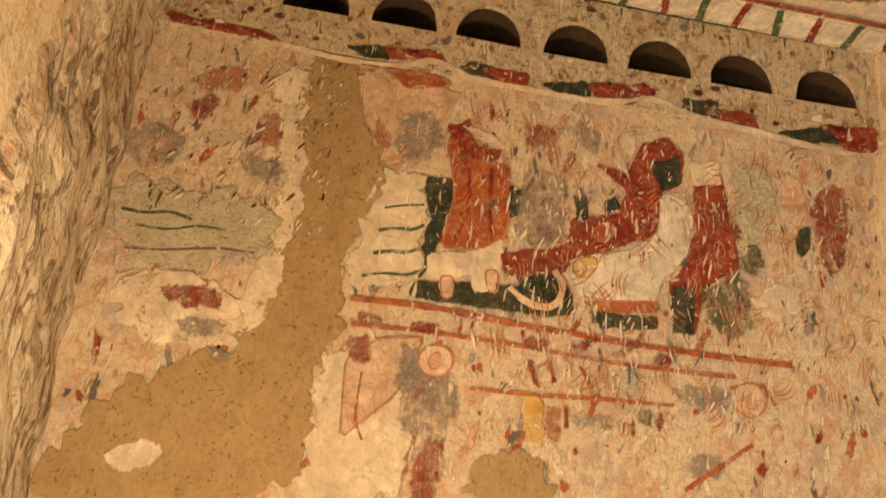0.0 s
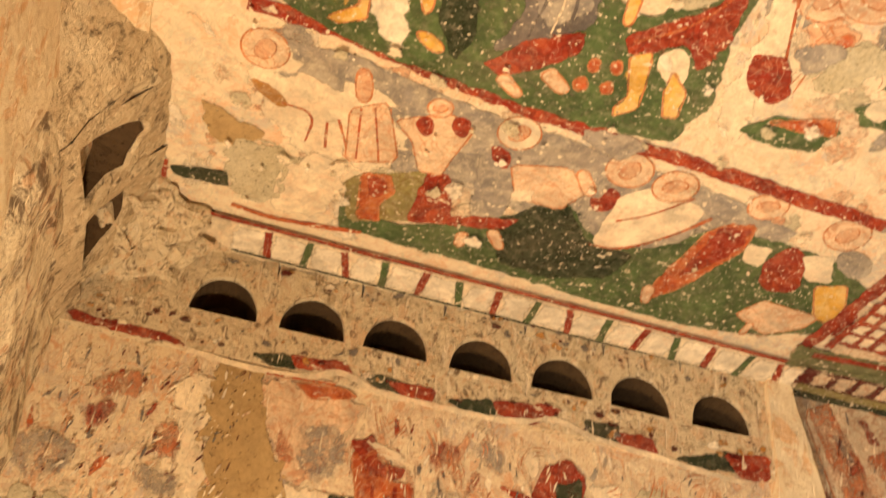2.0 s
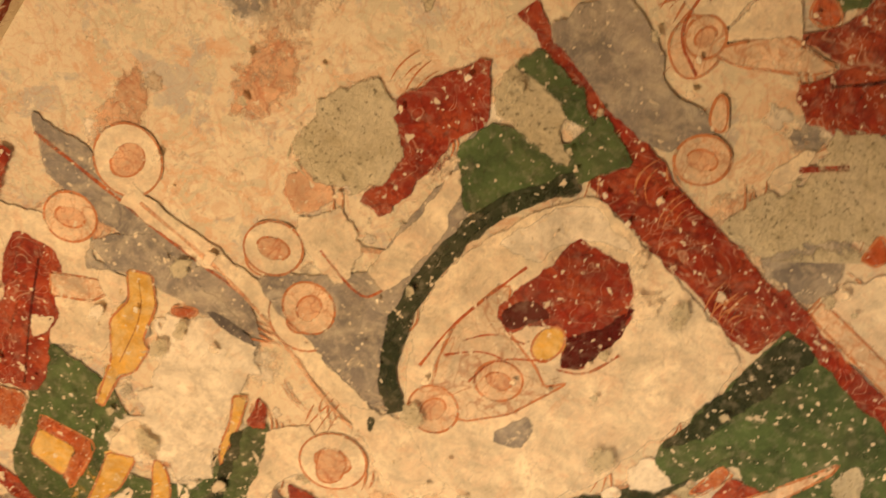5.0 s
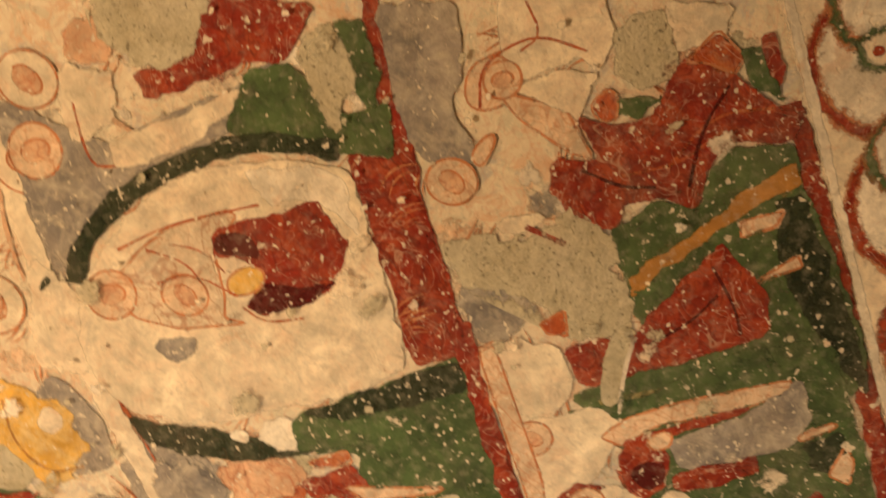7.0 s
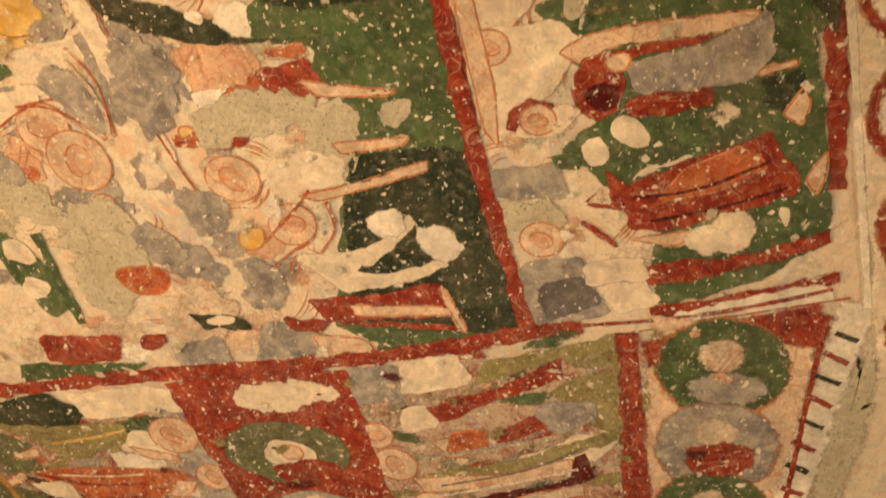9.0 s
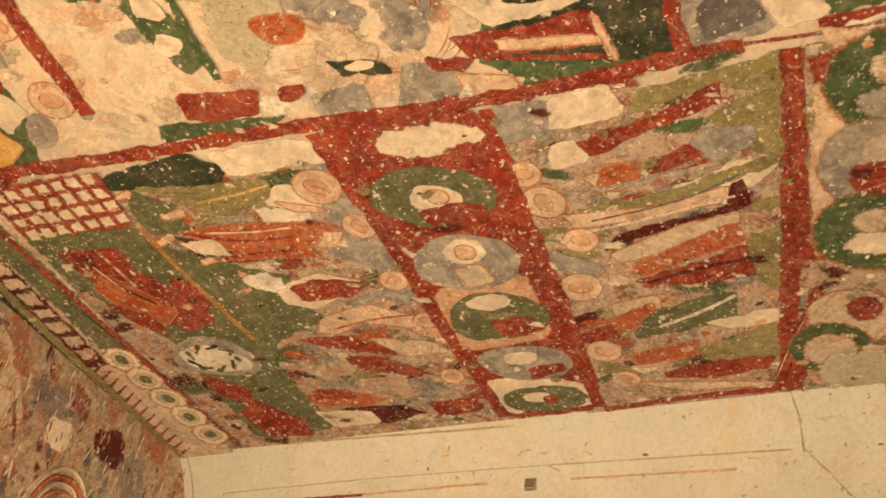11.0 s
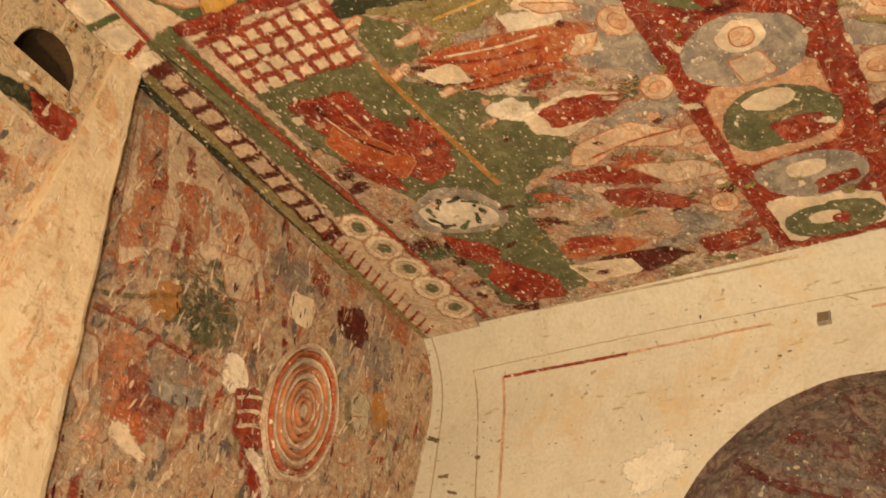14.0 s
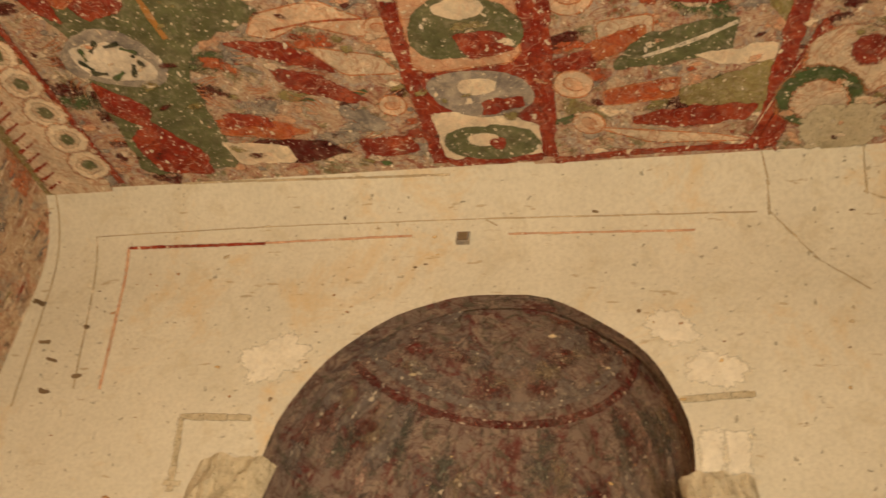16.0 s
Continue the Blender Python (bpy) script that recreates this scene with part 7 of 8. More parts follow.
FX.torn_field(WORN_GREY, (0.564, 2.423), (0.699, 2.431), (0.687, 2.395), (0.580, 2.385))
FX.torn_field(WORN_GREY, (0.818, 2.534), (0.958, 2.542), (0.944, 2.484), (0.834, 2.480))
FX.torn_field(WORN_GREEN, (0.724, 2.462), (0.779, 2.457), (0.781, 2.416), (0.733, 2.422))
FX.torn_field(LOSS, (0.666, 2.537), (0.734, 2.541), (0.724, 2.476), (0.675, 2.482))
FX.torn_field(MUD, (0.352, 2.282), (0.504, 2.332), (0.567, 2.199), (0.352, 2.167))
FX.torn_field(WORN_GREY, (0.850, 2.373), (0.960, 2.376), (0.947, 2.321), (0.866, 2.309))
FX.line(ORANGE, 0.011, (0.853, 2.280), (0.973, 2.378), (1.014, 2.412))
FX.line(ORANGE, 0.009, (0.958, 2.542), (1.028, 2.568), (1.070, 2.518))
FX.halo(PINK, 1.007, 2.522, 0.085)
FX.torn_field(WORN_GREY, (0.523, 3.198), (0.598, 3.197), (0.604, 3.112), (0.543, 3.117))
FX.torn_field(WORN_RED, (0.404, 3.174), (0.494, 3.175), (0.470, 3.103), (0.410, 3.107))
FX.torn_field(WORN_ORANGE, (0.012, 3.127), (0.070, 3.072), (0.070, 3.022), (0.026, 3.030))
FX.field(ORANGE, (0.038, 3.253), (0.171, 3.264), (0.203, 3.245), (0.088, 3.212))

FX.begin("K", "wavy red and green painted strip along the cornice foot")
FX.field(RED, (-0.553, 3.300), (-0.424, 3.302), (-0.277, 3.291), (-0.245, 3.272), (-0.361, 3.272), (-0.519, 3.272))
FX.field(DARK, (-0.085, 3.294), (0.012, 3.319), (0.032, 3.279), (-0.041, 3.272))
FX.field(RED, (0.012, 3.319), (0.160, 3.325), (0.194, 3.288), (0.105, 3.290), (0.032, 3.281))
FX.field(DARK, (0.191, 3.314), (0.281, 3.316), (0.403, 3.298), (0.345, 3.276), (0.240, 3.277))
FX.field(RED, (0.267, 3.307), (0.402, 3.315), (0.391, 3.268), (0.300, 3.272))
FX.field(DARK, (0.420, 3.283), (0.554, 3.321), (0.571, 3.280), (0.497, 3.261))
FX.field(RED, (0.554, 3.321), (0.706, 3.341), (0.753, 3.336), (0.678, 3.276), (0.572, 3.277))
FX.field(DARK, (0.808, 3.321), (0.908, 3.330), (0.909, 3.272), (0.832, 3.273))
FX.field(RED, (0.885, 3.307), (1.002, 3.317), (1.026, 3.269), (0.925, 3.266))
FX.field(DARK, (1.065, 3.268), (1.239, 3.331), (1.253, 3.272), (1.143, 3.249))
FX.field(RED, (1.215, 3.317), (1.359, 3.341), (1.348, 3.264), (1.268, 3.249))
FX.line(CREAM, 0.015, (-0.243, 3.263), (-0.066, 3.249), (0.078, 3.263), (0.133, 3.301), (0.194, 3.288), (0.242, 3.263), (0.406, 3.263), (0.618, 3.264), (0.738, 3.312), (0.832, 3.273), (1.018, 3.259), (1.268, 3.240))
FX.line(ORANGE, 0.008, (-0.037, 3.247), (0.138, 3.258))

FX.begin("N2", "faded wall fresco of red and ochre figures beside a spiral roundel")
FX.field(LINED, (1.498, 3.538), (1.633, 3.608), (1.787, 3.560), (1.959, 3.477), (2.074, 3.313), (1.932, 3.223), (1.720, 3.232), (1.627, 3.098), (1.564, 3.272))
FX.torn_field(WORN_GREEN, (1.720, 3.232), (1.928, 3.335), (2.002, 3.267), (1.932, 3.077), (1.840, 3.057))
FX.torn_field(WORN_GREEN, (1.834, 3.160), (1.984, 3.256), (2.034, 3.138), (1.941, 3.012), (1.871, 3.076))
FX.torn_field(OCHRE, (1.728, 3.128), (1.802, 3.185), (1.843, 3.094), (1.787, 3.042))
FX.field(WORN_ORANGE, (1.513, 3.550), (1.580, 3.585), (1.656, 3.418), (1.705, 3.222), (1.623, 3.148), (1.576, 3.206), (1.593, 3.293), (1.546, 3.413))
FX.field(WORN_RED, (1.611, 3.404), (1.634, 3.442), (1.676, 3.373), (1.624, 3.354))
FX.field(WORN_RED, (1.727, 3.352), (1.743, 3.363), (1.773, 3.250), (1.742, 3.229))
FX.field(WORN_ORANGE, (1.671, 3.430), (1.797, 3.484), (1.834, 3.349), (1.795, 3.246), (1.740, 3.322))
FX.line(WORN_RED, 0.016, (1.764, 3.339), (1.802, 3.232))
FX.line(WORN_ORANGE, 0.012, (1.587, 3.569), (1.667, 3.348))
FX.line(WORN_GREY, 0.015, (1.641, 3.252), (1.708, 3.151))
FX.line(WORN_GREY, 0.018, (1.584, 3.484), (1.633, 3.401))
FX.line(WORN_GREY, 0.015, (1.764, 3.459), (1.838, 3.391))
FX.field(WORN_ORANGE, (1.828, 3.465), (1.910, 3.484), (1.952, 3.332), (1.887, 3.327))
FX.field(WORN_RED, (1.661, 3.546), (1.700, 3.555), (1.735, 3.478), (1.696, 3.469))
FX.field(LINED, (1.881, 3.342), (1.999, 3.383), (2.026, 3.263), (1.949, 3.234))
FX.field(WORN_ORANGE, (1.870, 3.580), (1.962, 3.585), (2.022, 3.439), (1.955, 3.433))
FX.torn_field(WORN_GREY, (2.009, 3.471), (2.136, 3.517), (2.227, 3.411), (2.111, 3.337))
FX.torn_field(WORN_RED, (2.176, 3.544), (2.256, 3.534), (2.278, 3.443), (2.215, 3.444))
FX.torn_field(MAROON, (2.309, 3.463), (2.452, 3.511), (2.467, 3.395), (2.368, 3.376))
FX.torn_field(WORN_ORANGE, (2.300, 3.629), (2.407, 3.635), (2.395, 3.518), (2.311, 3.528))
FX.torn_field(WORN_GREY, (2.442, 3.463), (2.568, 3.497), (2.599, 3.328), (2.497, 3.311))
FX.torn_field(WORN_ORANGE, (2.472, 3.611), (2.621, 3.595), (2.628, 3.490), (2.510, 3.504))
FX.line(WORN_RED, 0.015, (1.612, 2.977), (1.748, 3.002), (1.899, 3.014), (2.019, 3.022))
FX.line(WORN_ORANGE, 0.010, (1.610, 3.001), (1.727, 3.006))
FX.field(WORN_ORANGE, (1.662, 2.949), (1.775, 2.984), (1.839, 2.888), (1.803, 2.804), (1.702, 2.828))
FX.field(WORN_RED, (1.756, 2.906), (1.870, 2.905), (1.929, 2.904), (1.944, 2.783), (1.871, 2.778), (1.769, 2.801))
FX.field(WORN_GREY, (1.789, 2.975), (1.957, 3.021), (2.005, 2.912), (1.870, 2.905), (1.826, 2.897))
FX.field(WORN_ORANGE, (1.708, 2.815), (1.745, 2.851), (1.821, 2.767), (1.795, 2.708))
FX.field(WORN_RED, (1.933, 2.939), (2.004, 2.962), (2.029, 2.859), (1.980, 2.833))
FX.field(LINED, (1.580, 2.900), (1.660, 2.915), (1.708, 2.815), (1.702, 2.720), (1.640, 2.778))
FX.line(WORN_GREY, 0.018, (1.811, 3.453), (1.881, 3.342))
FX.torn_field(CREAM, (2.130, 3.349), (2.175, 3.418), (2.237, 3.417), (2.259, 3.330), (2.174, 3.298))
FX.torn_field(LOSS, (2.454, 3.248), (2.537, 3.274), (2.562, 3.129), (2.512, 3.126))
FX.line(WORN_GREEN, 0.022, (1.561, 3.178), (1.573, 3.096))
FX.line(WORN_GREEN, 0.013, (1.583, 3.000), (1.688, 3.050), (1.834, 3.160))
FX.torn_field(OCHRE, (2.537, 3.274), (2.576, 3.316), (2.640, 3.212), (2.589, 3.166))
FX.line(WORN_RED, 0.016, (2.025, 3.609), (2.097, 3.490))
FX.line(WORN_ORANGE, 0.012, (1.844, 3.279), (1.879, 3.152))
FX.line(WORN_RED, 0.015, (2.012, 3.351), (2.072, 3.235))

FX.begin("N2", "torn pale and red plaster edge beside the roundel")
FX.rag(WHITE, 2.058, 3.036, 0.080, 0.065, -54)
FX.rag(RED, 2.150, 2.932, 0.166, 0.077, -54)
FX.rag(WHITE, 2.234, 2.844, 0.192, 0.058, -45)
FX.rag(RED, 2.226, 2.823, 0.102, 0.042, -46)
FX.rag(WHITE, 2.336, 2.761, 0.089, 0.097, -72)
FX.rag(ORANGE, 1.826, 2.773, 0.114, 0.076, -21)
FX.rag(CREAM, 1.831, 2.730, 0.113, 0.059, -21)
FX.rag(GREY, 1.913, 2.908, 0.169, 0.057, 19)
FX.band(GREY, 2.007, 2.597, 0.422, 0.021, 12)
FX.band(RED, 1.934, 2.537, 0.229, 0.007, 13)
FX.torn_field(WHITE, (2.006, 3.082), (2.054, 3.122), (2.119, 3.051), (2.066, 3.013))
FX.field(RED, (2.073, 3.017), (2.148, 3.066), (2.224, 2.925), (2.146, 2.885))
FX.line(CREAM, 0.010, (2.089, 3.000), (2.125, 3.027), (2.167, 3.043))
FX.line(CREAM, 0.010, (2.103, 2.965), (2.140, 2.991), (2.182, 3.006))
FX.line(CREAM, 0.010, (2.118, 2.930), (2.155, 2.956), (2.197, 2.971))

FX.begin("E", "thin red setting-out lines on the limewashed wall")
FX.band(RED, 2.162, 3.443, 0.071, 0.0098, -179)
FX.band(RED, 2.091, 3.443, 0.071, 0.0098, -179)
FX.band(RED, 2.020, 3.442, 0.071, 0.0098, -179)
FX.band(RED, 1.949, 3.441, 0.071, 0.0098, -179)
FX.band(RED, 1.878, 3.441, 0.071, 0.0098, -179)
FX.band(RED, 1.806, 3.440, 0.071, 0.0098, -179)
FX.band(PINK, 1.736, 3.441, 0.071, 0.0063, 180)
FX.band(PINK, 1.665, 3.442, 0.071, 0.0063, 180)
FX.band(PINK, 1.594, 3.442, 0.071, 0.0063, 180)
FX.band(PINK, 1.523, 3.442, 0.071, 0.0063, 180)
FX.band(PINK, 1.452, 3.443, 0.071, 0.0063, 180)
FX.band(PINK, 1.381, 3.443, 0.071, 0.0063, 180)
FX.band(PINK, 1.043, 3.436, 0.079, 0.0061, -179)
FX.band(PINK, 0.963, 3.434, 0.079, 0.0061, -179)
FX.band(PINK, 0.884, 3.432, 0.079, 0.0061, -179)
FX.band(PINK, 0.804, 3.430, 0.079, 0.0061, -179)
FX.band(PINK, 0.725, 3.428, 0.079, 0.0061, -179)
FX.band(PINK, 0.645, 3.426, 0.079, 0.0061, -179)
FX.band(PINK, 2.192, 3.405, 0.078, 0.0090, -97)
FX.band(PINK, 2.182, 3.328, 0.078, 0.0090, -97)
FX.band(PINK, 2.172, 3.251, 0.078, 0.0090, -97)
FX.band(PINK, 2.162, 3.174, 0.078, 0.0090, -97)
FX.band(PINK, 2.152, 3.097, 0.078, 0.0090, -97)
FX.band(PINK, 2.142, 3.020, 0.078, 0.0090, -97)
FX.band(LINE, 2.267, 3.480, 0.078, 0.0030, 179)
FX.band(LINE, 2.188, 3.481, 0.078, 0.0030, 179)
FX.band(LINE, 2.110, 3.482, 0.078, 0.0030, 179)
FX.band(LINE, 2.032, 3.482, 0.078, 0.0030, 179)
FX.band(LINE, 1.954, 3.483, 0.078, 0.0030, 179)
FX.band(LINE, 1.876, 3.484, 0.078, 0.0030, 179)
FX.band(LINE, 1.797, 3.484, 0.078, 0.0030, 179)
FX.band(LINE, 1.720, 3.484, 0.077, 0.0028, -179)
FX.band(LINE, 1.643, 3.484, 0.077, 0.0028, -179)
FX.band(LINE, 1.566, 3.483, 0.077, 0.0028, -179)
FX.band(LINE, 1.490, 3.482, 0.077, 0.0028, -179)
FX.band(LINE, 1.413, 3.481, 0.077, 0.0028, -179)
FX.band(LINE, 1.336, 3.481, 0.077, 0.0028, -179)
FX.band(LINE, 1.260, 3.480, 0.077, 0.0028, -179)
FX.band(LINE, 1.183, 3.479, 0.077, 0.0028, -179)
FX.band(LINE, 1.106, 3.478, 0.077, 0.0041, -179)
FX.band(LINE, 1.029, 3.476, 0.077, 0.0041, -179)
FX.band(LINE, 0.953, 3.475, 0.077, 0.0041, -179)
FX.band(LINE, 0.876, 3.473, 0.077, 0.0041, -179)
FX.band(LINE, 0.799, 3.471, 0.077, 0.0041, -179)
FX.band(LINE, 0.723, 3.470, 0.077, 0.0041, -179)
FX.band(LINE, 0.646, 3.468, 0.077, 0.0041, -179)
FX.band(LINE, 0.569, 3.467, 0.077, 0.0041, -179)
FX.band(LINE, 0.493, 3.465, 0.077, 0.0041, -179)
FX.band(LINE, 2.299, 3.444, 0.072, 0.0054, -100)
FX.band(LINE, 2.286, 3.373, 0.072, 0.0054, -100)
FX.band(LINE, 2.273, 3.302, 0.072, 0.0054, -100)
FX.band(LINE, 2.260, 3.231, 0.072, 0.0054, -100)
FX.band(LINE, 2.247, 3.160, 0.072, 0.0054, -100)
FX.band(LINE, 2.235, 3.089, 0.072, 0.0054, -100)
FX.band(LINE, 2.222, 3.018, 0.072, 0.0054, -100)
FX.band(LINE, 2.386, 3.598, 0.079, 0.0044, -179)
FX.band(LINE, 2.307, 3.596, 0.079, 0.0044, -179)
FX.band(LINE, 2.228, 3.595, 0.079, 0.0044, -179)
FX.band(LINE, 2.149, 3.593, 0.079, 0.0044, -179)
FX.band(LINE, 2.070, 3.592, 0.079, 0.0044, -179)
FX.band(LINE, 1.990, 3.590, 0.079, 0.0044, -179)
FX.band(LINE, 1.911, 3.589, 0.079, 0.0044, -179)
FX.band(LINE, 1.832, 3.588, 0.079, 0.0044, -179)
FX.band(LINE, 1.753, 3.586, 0.079, 0.0044, -179)
FX.band(LINE, 1.674, 3.585, 0.079, 0.0044, -179)
FX.band(LINE, 1.595, 3.583, 0.079, 0.0044, -179)
FX.band(LINE, 1.516, 3.582, 0.079, 0.0044, -179)
FX.band(LINE, 1.437, 3.580, 0.079, 0.0044, -179)
FX.band(LINE, 1.357, 3.579, 0.079, 0.0044, -179)
FX.band(LINE, 1.278, 3.578, 0.079, 0.0044, -179)
FX.band(LINE, 2.436, 3.557, 0.074, 0.0059, -95)
FX.band(LINE, 2.430, 3.484, 0.074, 0.0059, -95)
FX.band(LINE, 2.424, 3.410, 0.074, 0.0059, -95)
FX.band(LINE, 2.418, 3.336, 0.074, 0.0059, -95)
FX.band(LINE, 2.412, 3.263, 0.074, 0.0059, -95)
FX.band(LINE, 2.405, 3.189, 0.074, 0.0059, -95)
FX.band(LINE, 2.399, 3.115, 0.074, 0.0059, -95)
FX.band(LINE, 2.393, 3.042, 0.074, 0.0059, -95)
FX.band(LINE, 2.387, 2.968, 0.074, 0.0059, -95)
FX.band(LINE, 1.129, 3.468, 0.035, 0.004, 27)

FX.begin("E", "pale repair patches and yellow stains on limewash")
FX.rag(REPAIR, 1.662, 3.071, 0.174, 0.132, 151)
FX.rag(REPAIR, 0.662, 3.142, 0.121, 0.091, -146)
FX.rag(REPAIR, 0.556, 3.022, 0.134, 0.090, -159)
FX.band(REPAIR, 0.566, 2.811, 0.054, 0.1101, 180)
FX.band(REPAIR, 0.513, 2.812, 0.054, 0.1101, 180)
FX.band(LOSS, 1.846, 2.899, 0.066, 0.0194, -179)
FX.band(LOSS, 1.780, 2.898, 0.066, 0.0194, -179)
FX.band(LOSS, 1.714, 2.897, 0.066, 0.0194, -179)
FX.band(LOSS, 1.867, 2.863, 0.068, 0.0186, -98)
FX.band(LOSS, 1.857, 2.795, 0.068, 0.0186, -98)
FX.band(LOSS, 1.848, 2.728, 0.068, 0.0186, -98)
FX.band(LOSS, 0.606, 2.945, 0.054, 0.0176, 175)
FX.band(LOSS, 0.553, 2.950, 0.054, 0.0176, 175)
FX.band(LOSS, 0.499, 2.954, 0.054, 0.0176, 175)
FX.band(LOSS, 1.842, 2.715, 0.046, 0.015, -177)
FX.rag(CRACK, 2.435, 3.273, 0.047, 0.015, -158)
FX.rag(CRACK, 2.362, 3.136, 0.039, 0.016, -170)
FX.rag(CRACK, 2.303, 2.980, 0.038, 0.011, -169)
FX.rag(CRACK, 2.220, 3.024, 0.023, 0.010, -166)
FX.rag(CRACK, 2.316, 3.077, 0.032, 0.010, -162)
FX.rag(CRACK, 2.250, 3.183, 0.022, 0.010, -159)

FX.begin("E", "long wandering crack in the limewashed wall")
FX.strip(LINE, 0.435, 3.573, 0.107, 0.005, -104)
FX.strip(LINE, 0.426, 3.495, 0.076, 0.008, -91)
FX.strip(LINE, 0.397, 3.433, 0.100, 0.006, -131)
FX.strip(LINE, 0.346, 3.369, 0.100, 0.004, -127)
FX.strip(LINE, 0.268, 3.288, 0.155, 0.005, -140)
FX.strip(LINE, 0.228, 3.608, 0.081, 0.004, -141)
FX.strip(LINE, 0.198, 3.548, 0.112, 0.006, -93)
FX.strip(LINE, 0.178, 3.490, 0.051, 0.005, -160)


# ---- painted patterns that repeat ----
FX.begin("C", "painted cream blocks with red and green joints above cornice")
FX.band(CREAM, 0.43, 2.435, 2.0, 0.135, 1)
for i in range(16):
    x = -0.16 + 0.106 * i
    FX.band(WHITE, x, 2.425 + 0.015 * x, 0.082 + 0.006 * math.sin(i * 1.7), 0.098, 2)
for i in range(15):
    x = -0.11 + 0.106 * i
    FX.band((RED, GREEN)[i % 2], x, 2.428 + 0.015 * x, 0.118, 0.021, 84 + 9 * math.sin(i * 2.1))
FX.band(RED, 0.55, 2.362, 1.75, 0.016, 1)
FX.band(DARK, 0.6, 2.492, 1.6, 0.010, 1)

FX.begin("C", "painted lattice of cream squares between ox-red bars")
FX.band(RED, 1.535, 2.085, 0.40, 0.20, 96)
for i in range(8):
    for j in range(4):
        FX.band(CREAM, 1.462 + 0.049 * j + 0.004 * i * 0.4, 2.262 - 0.0505 * i, 0.034 + 0.003 * math.sin(i + j * 2.0), 0.036, 3)

FX.begin("C", "painted border of blocks and rosettes along the north ceiling edge")
FX.band(LINED, 2.08, 2.39, 1.28, 0.29, 0)
FX.band(FADED_GREEN, 1.78, 2.318, 0.84, 0.105, -3)
FX.band(RED, 2.04, 2.262, 1.26, 0.024, -5)
FX.band(OLIVE, 2.08, 2.475, 1.26, 0.05, 0)
FX.band(DARK, 2.08, 2.512, 1.28, 0.034, 0)
FX.band(MAROON, 1.80, 2.42, 0.74, 0.085, 0)
for i in range(10):
    FX.band(LINED, 1.50 + 0.068 * i, 2.42, 0.048 + 0.006 * math.sin(i * 2.9), 0.064, 4)
for i in range(5):
    x, y = 2.16 + 0.106 * i, 2.318 - 0.012 * i
    FX.disc(CREAM, x, y, 0.115)
    FX.disc(LINED, x, y, 0.075)
    FX.disc(FADED_GREEN, x, y, 0.045)
for i in range(14):
    FX.strip(RED, 2.14 + 0.04 * i, 2.425, 0.07, 0.012, 60)

FX.begin("C", "pale painted rosette with a ring of dark leaves")
for i in range(9):
    a = i * math.tau / 9
    FX.strip(DARK if i % 3 else GREEN, 2.215 + 0.052 * math.cos(a), 2.015 + 0.075 * math.sin(a), 0.045, 0.018, math.degrees(a) + 60)

FX.begin("C", "painted scallop border in red and green on cream")
FX.band(CREAM, 0.75, -0.55, 2.1, 0.40, 4)
for i in range(9):
    x = -0.08 + 0.25 * i
    y = -0.50 + 0.105 * (x - 0.68) * 0.6
    FX.disc(RED, x + 0.02, y, 0.27)
    FX.disc(WHITE, x + 0.015, y - 0.004, 0.235)
    FX.disc(GREEN, x - 0.07, y, 0.15)
    FX.disc(WHITE, x - 0.075, y - 0.004, 0.122)
    FX.disc(GREEN, x, y + 0.02, 0.075)
    FX.disc(CREAM, x, y + 0.02, 0.048)
    FX.disc(RED, x, y + 0.02, 0.018)
FX.band(WHITE, 0.75, -0.355, 1.7, 0.016, 5)


FX.begin("W", "pale green and white painting with red lines on the west wall")
FX.torn_field(GREEN, (0.95, 3.42), (1.10, 3.44), (1.16, 3.30), (1.12, 3.12), (0.98, 3.10), (0.92, 3.26))
FX.torn_field(WHITE, (1.02, 3.30), (1.20, 3.34), (1.22, 3.16), (1.10, 3.06), (1.00, 3.16))
FX.torn_field(GREEN, (0.55, 3.46), (0.80, 3.47), (0.84, 3.20), (0.66, 3.12), (0.54, 3.26))
FX.torn_field(ORANGE, (1.05, 3.48), (1.18, 3.46), (1.20, 3.36), (1.10, 3.40))
FX.line(RED, 0.035, (-0.60, 3.52), (0.20, 3.53), (0.70, 3.53), (1.18, 3.51))
for k in range(12):
    FX.line(WHITE, 0.008, (0.96 + 0.016 * k, 3.42), (0.94 + 0.016 * k, 3.30 + 0.02 * (k % 3)))


# ---- losses over the painting ----
FX.drawing("N1", "worn drawn lines on the north wall fresco", OUTLINE, 110, (0.26, 1.33, 2.45, 3.22), 85, 25)
FX.drawing("N2", "worn drawn lines on the dim wall fresco", OUTLINE, 90, (1.52, 2.72, 2.6, 3.5), 85, 26)
FX.scatter("C", "white flakes of lost paint over the second bay", (WHITE, CREAM, WHITE), 480, (1.55, 2.68, 0.0, 2.45), (0.0018, 0.0055), 2.6, 10, 27, -0.4)
FX.scatter("C", "white flakes of lost paint over the first bay", (WHITE, CREAM), 220, (-0.35, 1.5, -0.3, 2.3), (0.0016, 0.0060), 2.0, 60, 28, -0.4)
FX.scatter("C", "ragged bare plaster chips in the ceiling painting", (LOSS, WHITE, CREAM, LOSS), 150, (-0.4, 1.5, -0.25, 2.3), (0.005, 0.026), 1.8, 60, 11)
FX.scatter("C", "ragged bare plaster chips in the dim painting", (CREAM, MAROON, LINED, OLIVE, PINK), 170, (1.55, 2.66, 0.0, 2.25), (0.005, 0.020), 2.6, 90, 12)
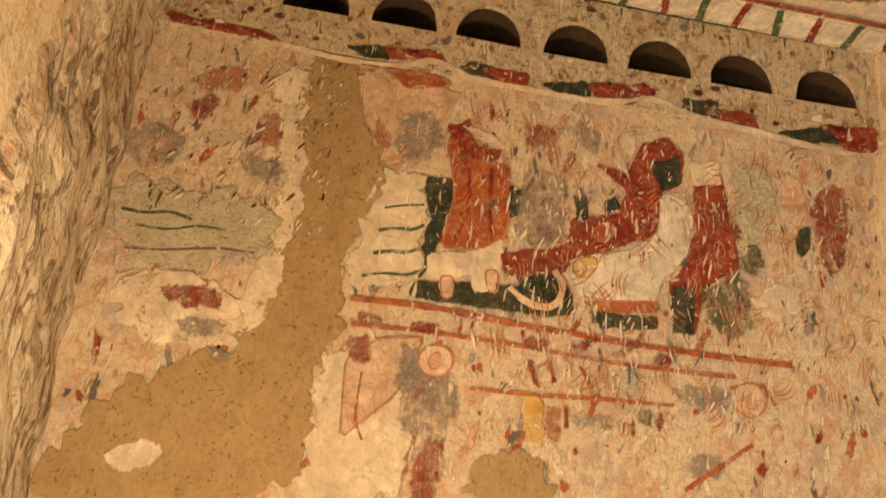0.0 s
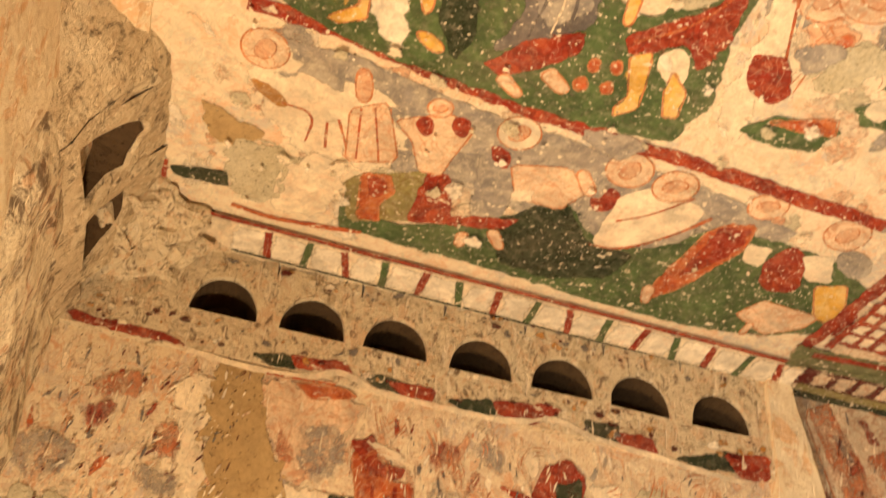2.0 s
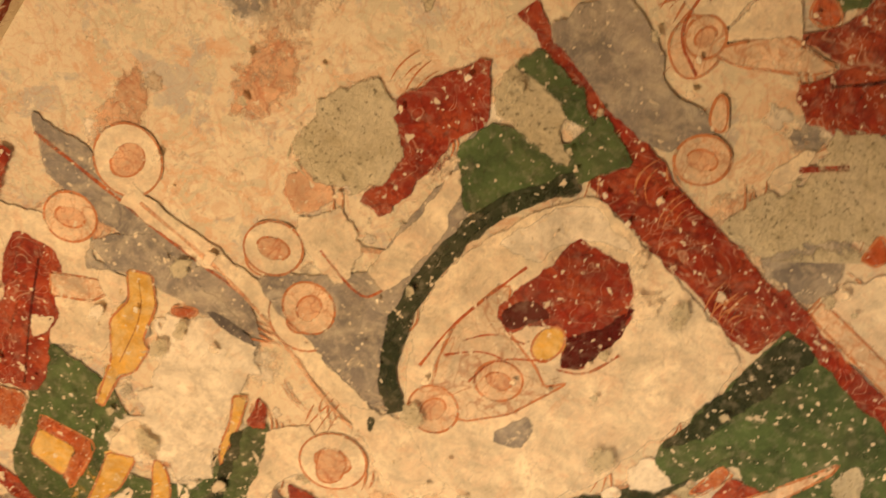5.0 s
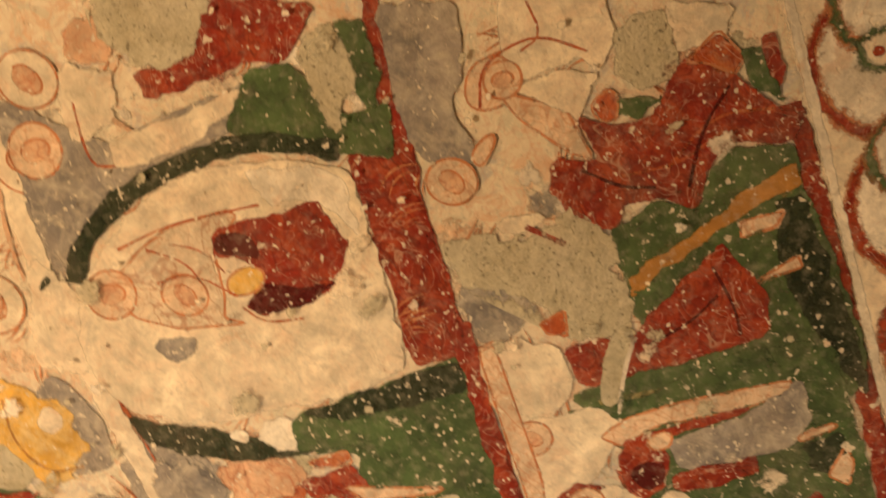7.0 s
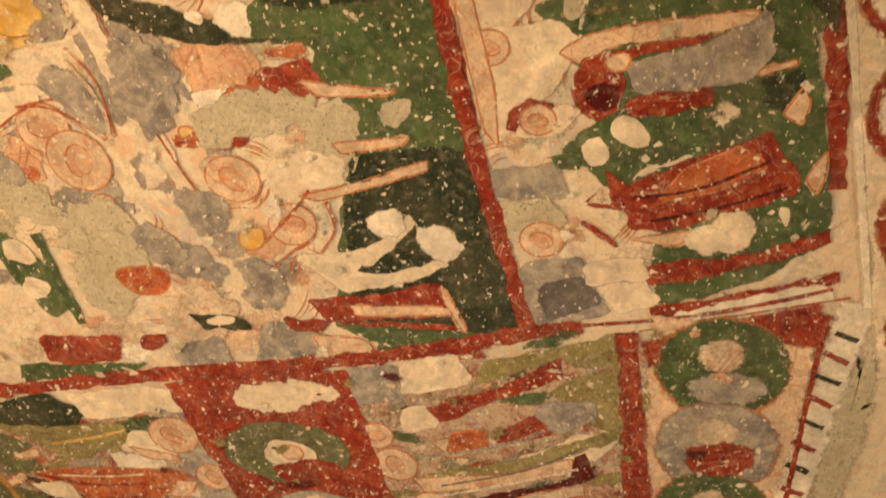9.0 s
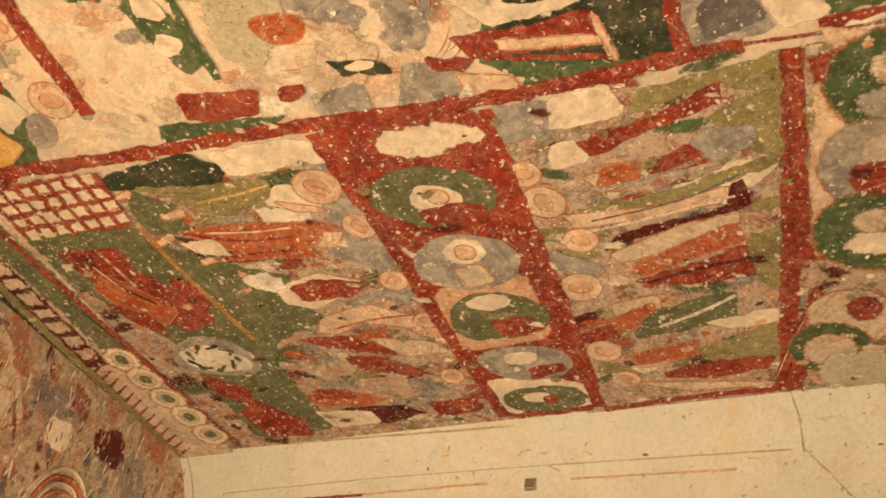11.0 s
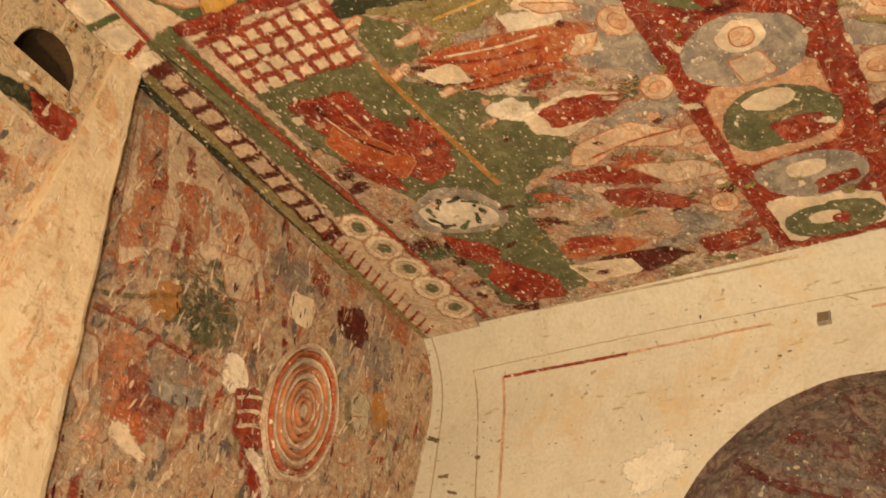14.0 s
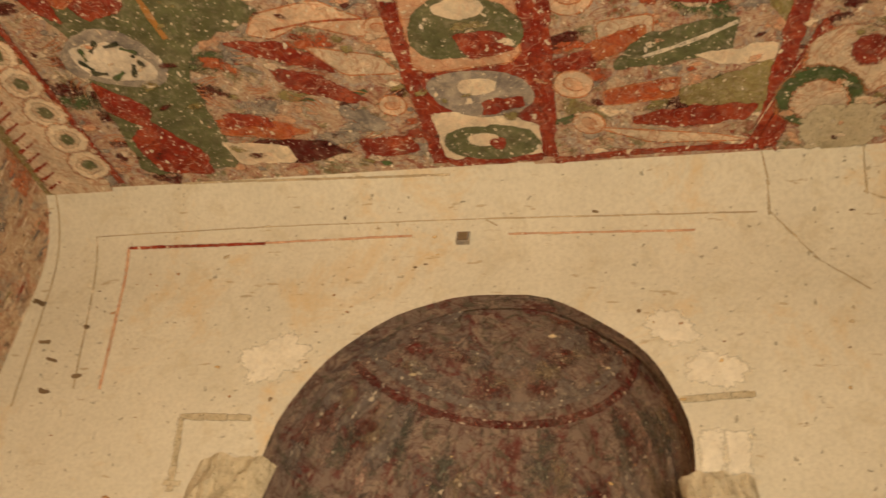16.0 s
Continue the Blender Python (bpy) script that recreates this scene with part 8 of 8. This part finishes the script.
FX.scatter("K", "dark and pale spots on the cornice plaster", (SLATE, OCHRE, WHITE, MAROON, CREAM), 130, (-0.5, 1.38, 3.29, 3.375), (0.003, 0.014), 2.0, 20, 13)
FX.scatter("K", "dark and pale spots above the cornice niches", (SLATE, OCHRE, WHITE, MAROON, CREAM), 120, (-0.5, 1.38, 3.53, 3.59), (0.003, 0.014), 2.0, 10, 16)
FX.scatter("N1", "pale scratches across the wall fresco", (CREAM, WHITE, LINED, CREAM, SLATE), 800, (0.30, 1.36, 2.45, 3.25), (0.0012, 0.0042), 9.0, 88, 14, -0.3)
FX.scatter("N1", "pale scratches across the western wall fresco", (CREAM, WHITE, LINED, SLATE, MAROON), 380, (-0.50, -0.06, 2.75, 3.25), (0.0012, 0.0042), 6.0, 70, 32, -0.3)
FX.scatter("N2", "pale scratches across the dim wall fresco", (CREAM, LINED, FLESH, MAROON, SLATE), 900, (1.5, 2.76, 2.5, 3.55), (0.0014, 0.0050), 9.0, 88, 31, -0.3)
FX.scatter("E", "small stains and nicks in the limewash", (STAIN, OCHRE, LINE, CRACK), 90, (-0.2, 2.4, 2.6, 3.5), (0.002, 0.007), 2.4, 0, 15, 0.1)


# ---- relief and fittings ----
def roundel():
    """A plaster roundel of raised rings on the north wall."""
    thing = tagged(new("roundel"), "raised plaster roundel with concentric red and cream rings", "roundel")
    thing.location = (2.305, north2(2.305), 3.085)
    rings = 9
    for k in range(rings):
        bm = bmesh.new()
        r1, r0 = 1 - k / rings, 1 - (k + 0.92) / rings
        prof = ((r1, 0.0), (r1 - 0.02, 0.016), ((r0 + r1) / 2, 0.012 + 0.010 * (k % 2)), (r0 + 0.02, 0.014), (r0, 0.0))

        def point(u, v):
            i = min(3, int(v * 4))
            f = v * 4 - i
            r = prof[i][0] + (prof[i + 1][0] - prof[i][0]) * f
            h = prof[i][1] + (prof[i + 1][1] - prof[i][1]) * f
            a = u * math.tau
            w = 1 + 0.03 * noise.noise(Vector((math.cos(a) * 2, math.sin(a) * 2, k)))
            return (0.138 * r * w * math.cos(a), -h, 0.212 * r * w * math.sin(a))
        sheet(bm, point, 60, 4)
        part("ring", bm, (LINED, ORANGE, LINED, OUTLINE, LINED, OUTLINE, PINK, OUTLINE, LINED)[k], thing)


roundel()


def socket():
    """A small square putlog hole in the east wall, built as a block."""
    bm = bmesh.new()
    x, y, z, r = XE - roll(3.428) - 0.002, 1.203, 3.428, 0.017
    box(bm, x - 0.01, y - r, z - r, x + 0.004, y + r, z + r)
    inner = bmesh.new()
    box(inner, x - 0.0125, y - r * 0.75, z - r * 0.75, x - 0.005, y + r * 0.75, z + r * 0.75)
    ob = tagged(part("peg_hole", bm, GREY), "small grey square peg hole in the limewashed wall", "peg")
    # dark plate that paints in the shade inside the hole
    part("hole_shade", inner, CRACK, ob, "painted shade inside the peg hole")


socket()


def apse_rings():
    """Painted rings and figures' worn remains on the apse's half dome."""
    thing = tagged(new("apse_fresco"), "dark apse fresco with a red ring and dim figures", "fresco")
    thing.location = (XE + 0.05, 1.115, 2.74)
    ra = 0.528

    def dome(a, b, r=ra):
        a = max(-1.46, min(1.46, a))
        return (r * math.cos(b) * math.cos(a), r * math.cos(b) * math.sin(a), r * math.sin(b))

    def patch(material, a, b, wa, wb, lean=0.0, ragged=0.25):
        patch.n += 1
        bm = bmesh.new()
        bm.verts.layers.float.new("wear")
        mid = bm.verts.new(dome(a, b, ra - 0.004 - 0.0001 * patch.n))
        rim = []
        mid[bm.verts.layers.float["wear"]] = 1.0
        for i in range(28):
            t = i * math.tau / 28
            w = 1 + ragged * noise.noise(Vector((math.cos(t) * 2, math.sin(t) * 2, patch.n * 1.9)))
            p, q = wa * w * math.cos(t), wb * w * math.sin(t)
            rim.append(bm.verts.new(dome(a + (p - q * lean) / max(0.2, math.cos(b)), b + q, ra - 0.004 - 0.0001 * patch.n)))
        for w in rim:
            w[bm.verts.layers.float["wear"]] = 0.3
        for i in range(28):
            bm.faces.new((mid, rim[i], rim[(i + 1) % 28]))
        part("painted_patch", bm, material, thing)
    patch.n = 0

    def ring(material, b, wide, a0=-1.5, a1=1.5):
        bm = bmesh.new()
        sheet(bm, lambda u, v: dome(a0 + (a1 - a0) * u, b + wide * (v - 0.5), ra - 0.003), 40, 1)
        part("painted_band", bm, material, thing)
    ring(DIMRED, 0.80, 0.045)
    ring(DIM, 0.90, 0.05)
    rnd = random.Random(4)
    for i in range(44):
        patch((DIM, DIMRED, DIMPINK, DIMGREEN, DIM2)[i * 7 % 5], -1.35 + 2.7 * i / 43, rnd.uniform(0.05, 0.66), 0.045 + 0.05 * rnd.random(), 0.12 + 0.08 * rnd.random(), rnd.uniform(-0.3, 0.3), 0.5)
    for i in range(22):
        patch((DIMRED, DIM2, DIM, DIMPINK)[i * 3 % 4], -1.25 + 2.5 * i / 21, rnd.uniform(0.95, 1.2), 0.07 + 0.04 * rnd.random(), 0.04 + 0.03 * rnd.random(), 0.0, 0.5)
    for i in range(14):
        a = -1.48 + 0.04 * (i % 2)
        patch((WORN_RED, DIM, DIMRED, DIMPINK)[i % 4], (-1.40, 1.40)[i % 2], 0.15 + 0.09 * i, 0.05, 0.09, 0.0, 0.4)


# darker, muted fresco colours used only in the apse
DIM = paint("apse_grey_paint", (0.19, 0.155, 0.13), 0.66, (0.09, 0.03, 0.02))
DIM2 = paint("apse_ochre_paint", (0.29, 0.22, 0.135), 0.66, (0.10, 0.04, 0.02), thin=0.4, hold=0.5)
DIMRED = paint("apse_red_paint", (0.13, 0.022, 0.017), 0.66, thin=0.5, hold=0.6)
DIMPINK = paint("apse_rose_paint", (0.33, 0.21, 0.155), 0.66, (0.14, 0.04, 0.03), thin=0.4, hold=0.5)
DIMGREEN = paint("apse_green_paint", (0.095, 0.095, 0.070), 0.66, thin=0.4, hold=0.5)
apse_rings()
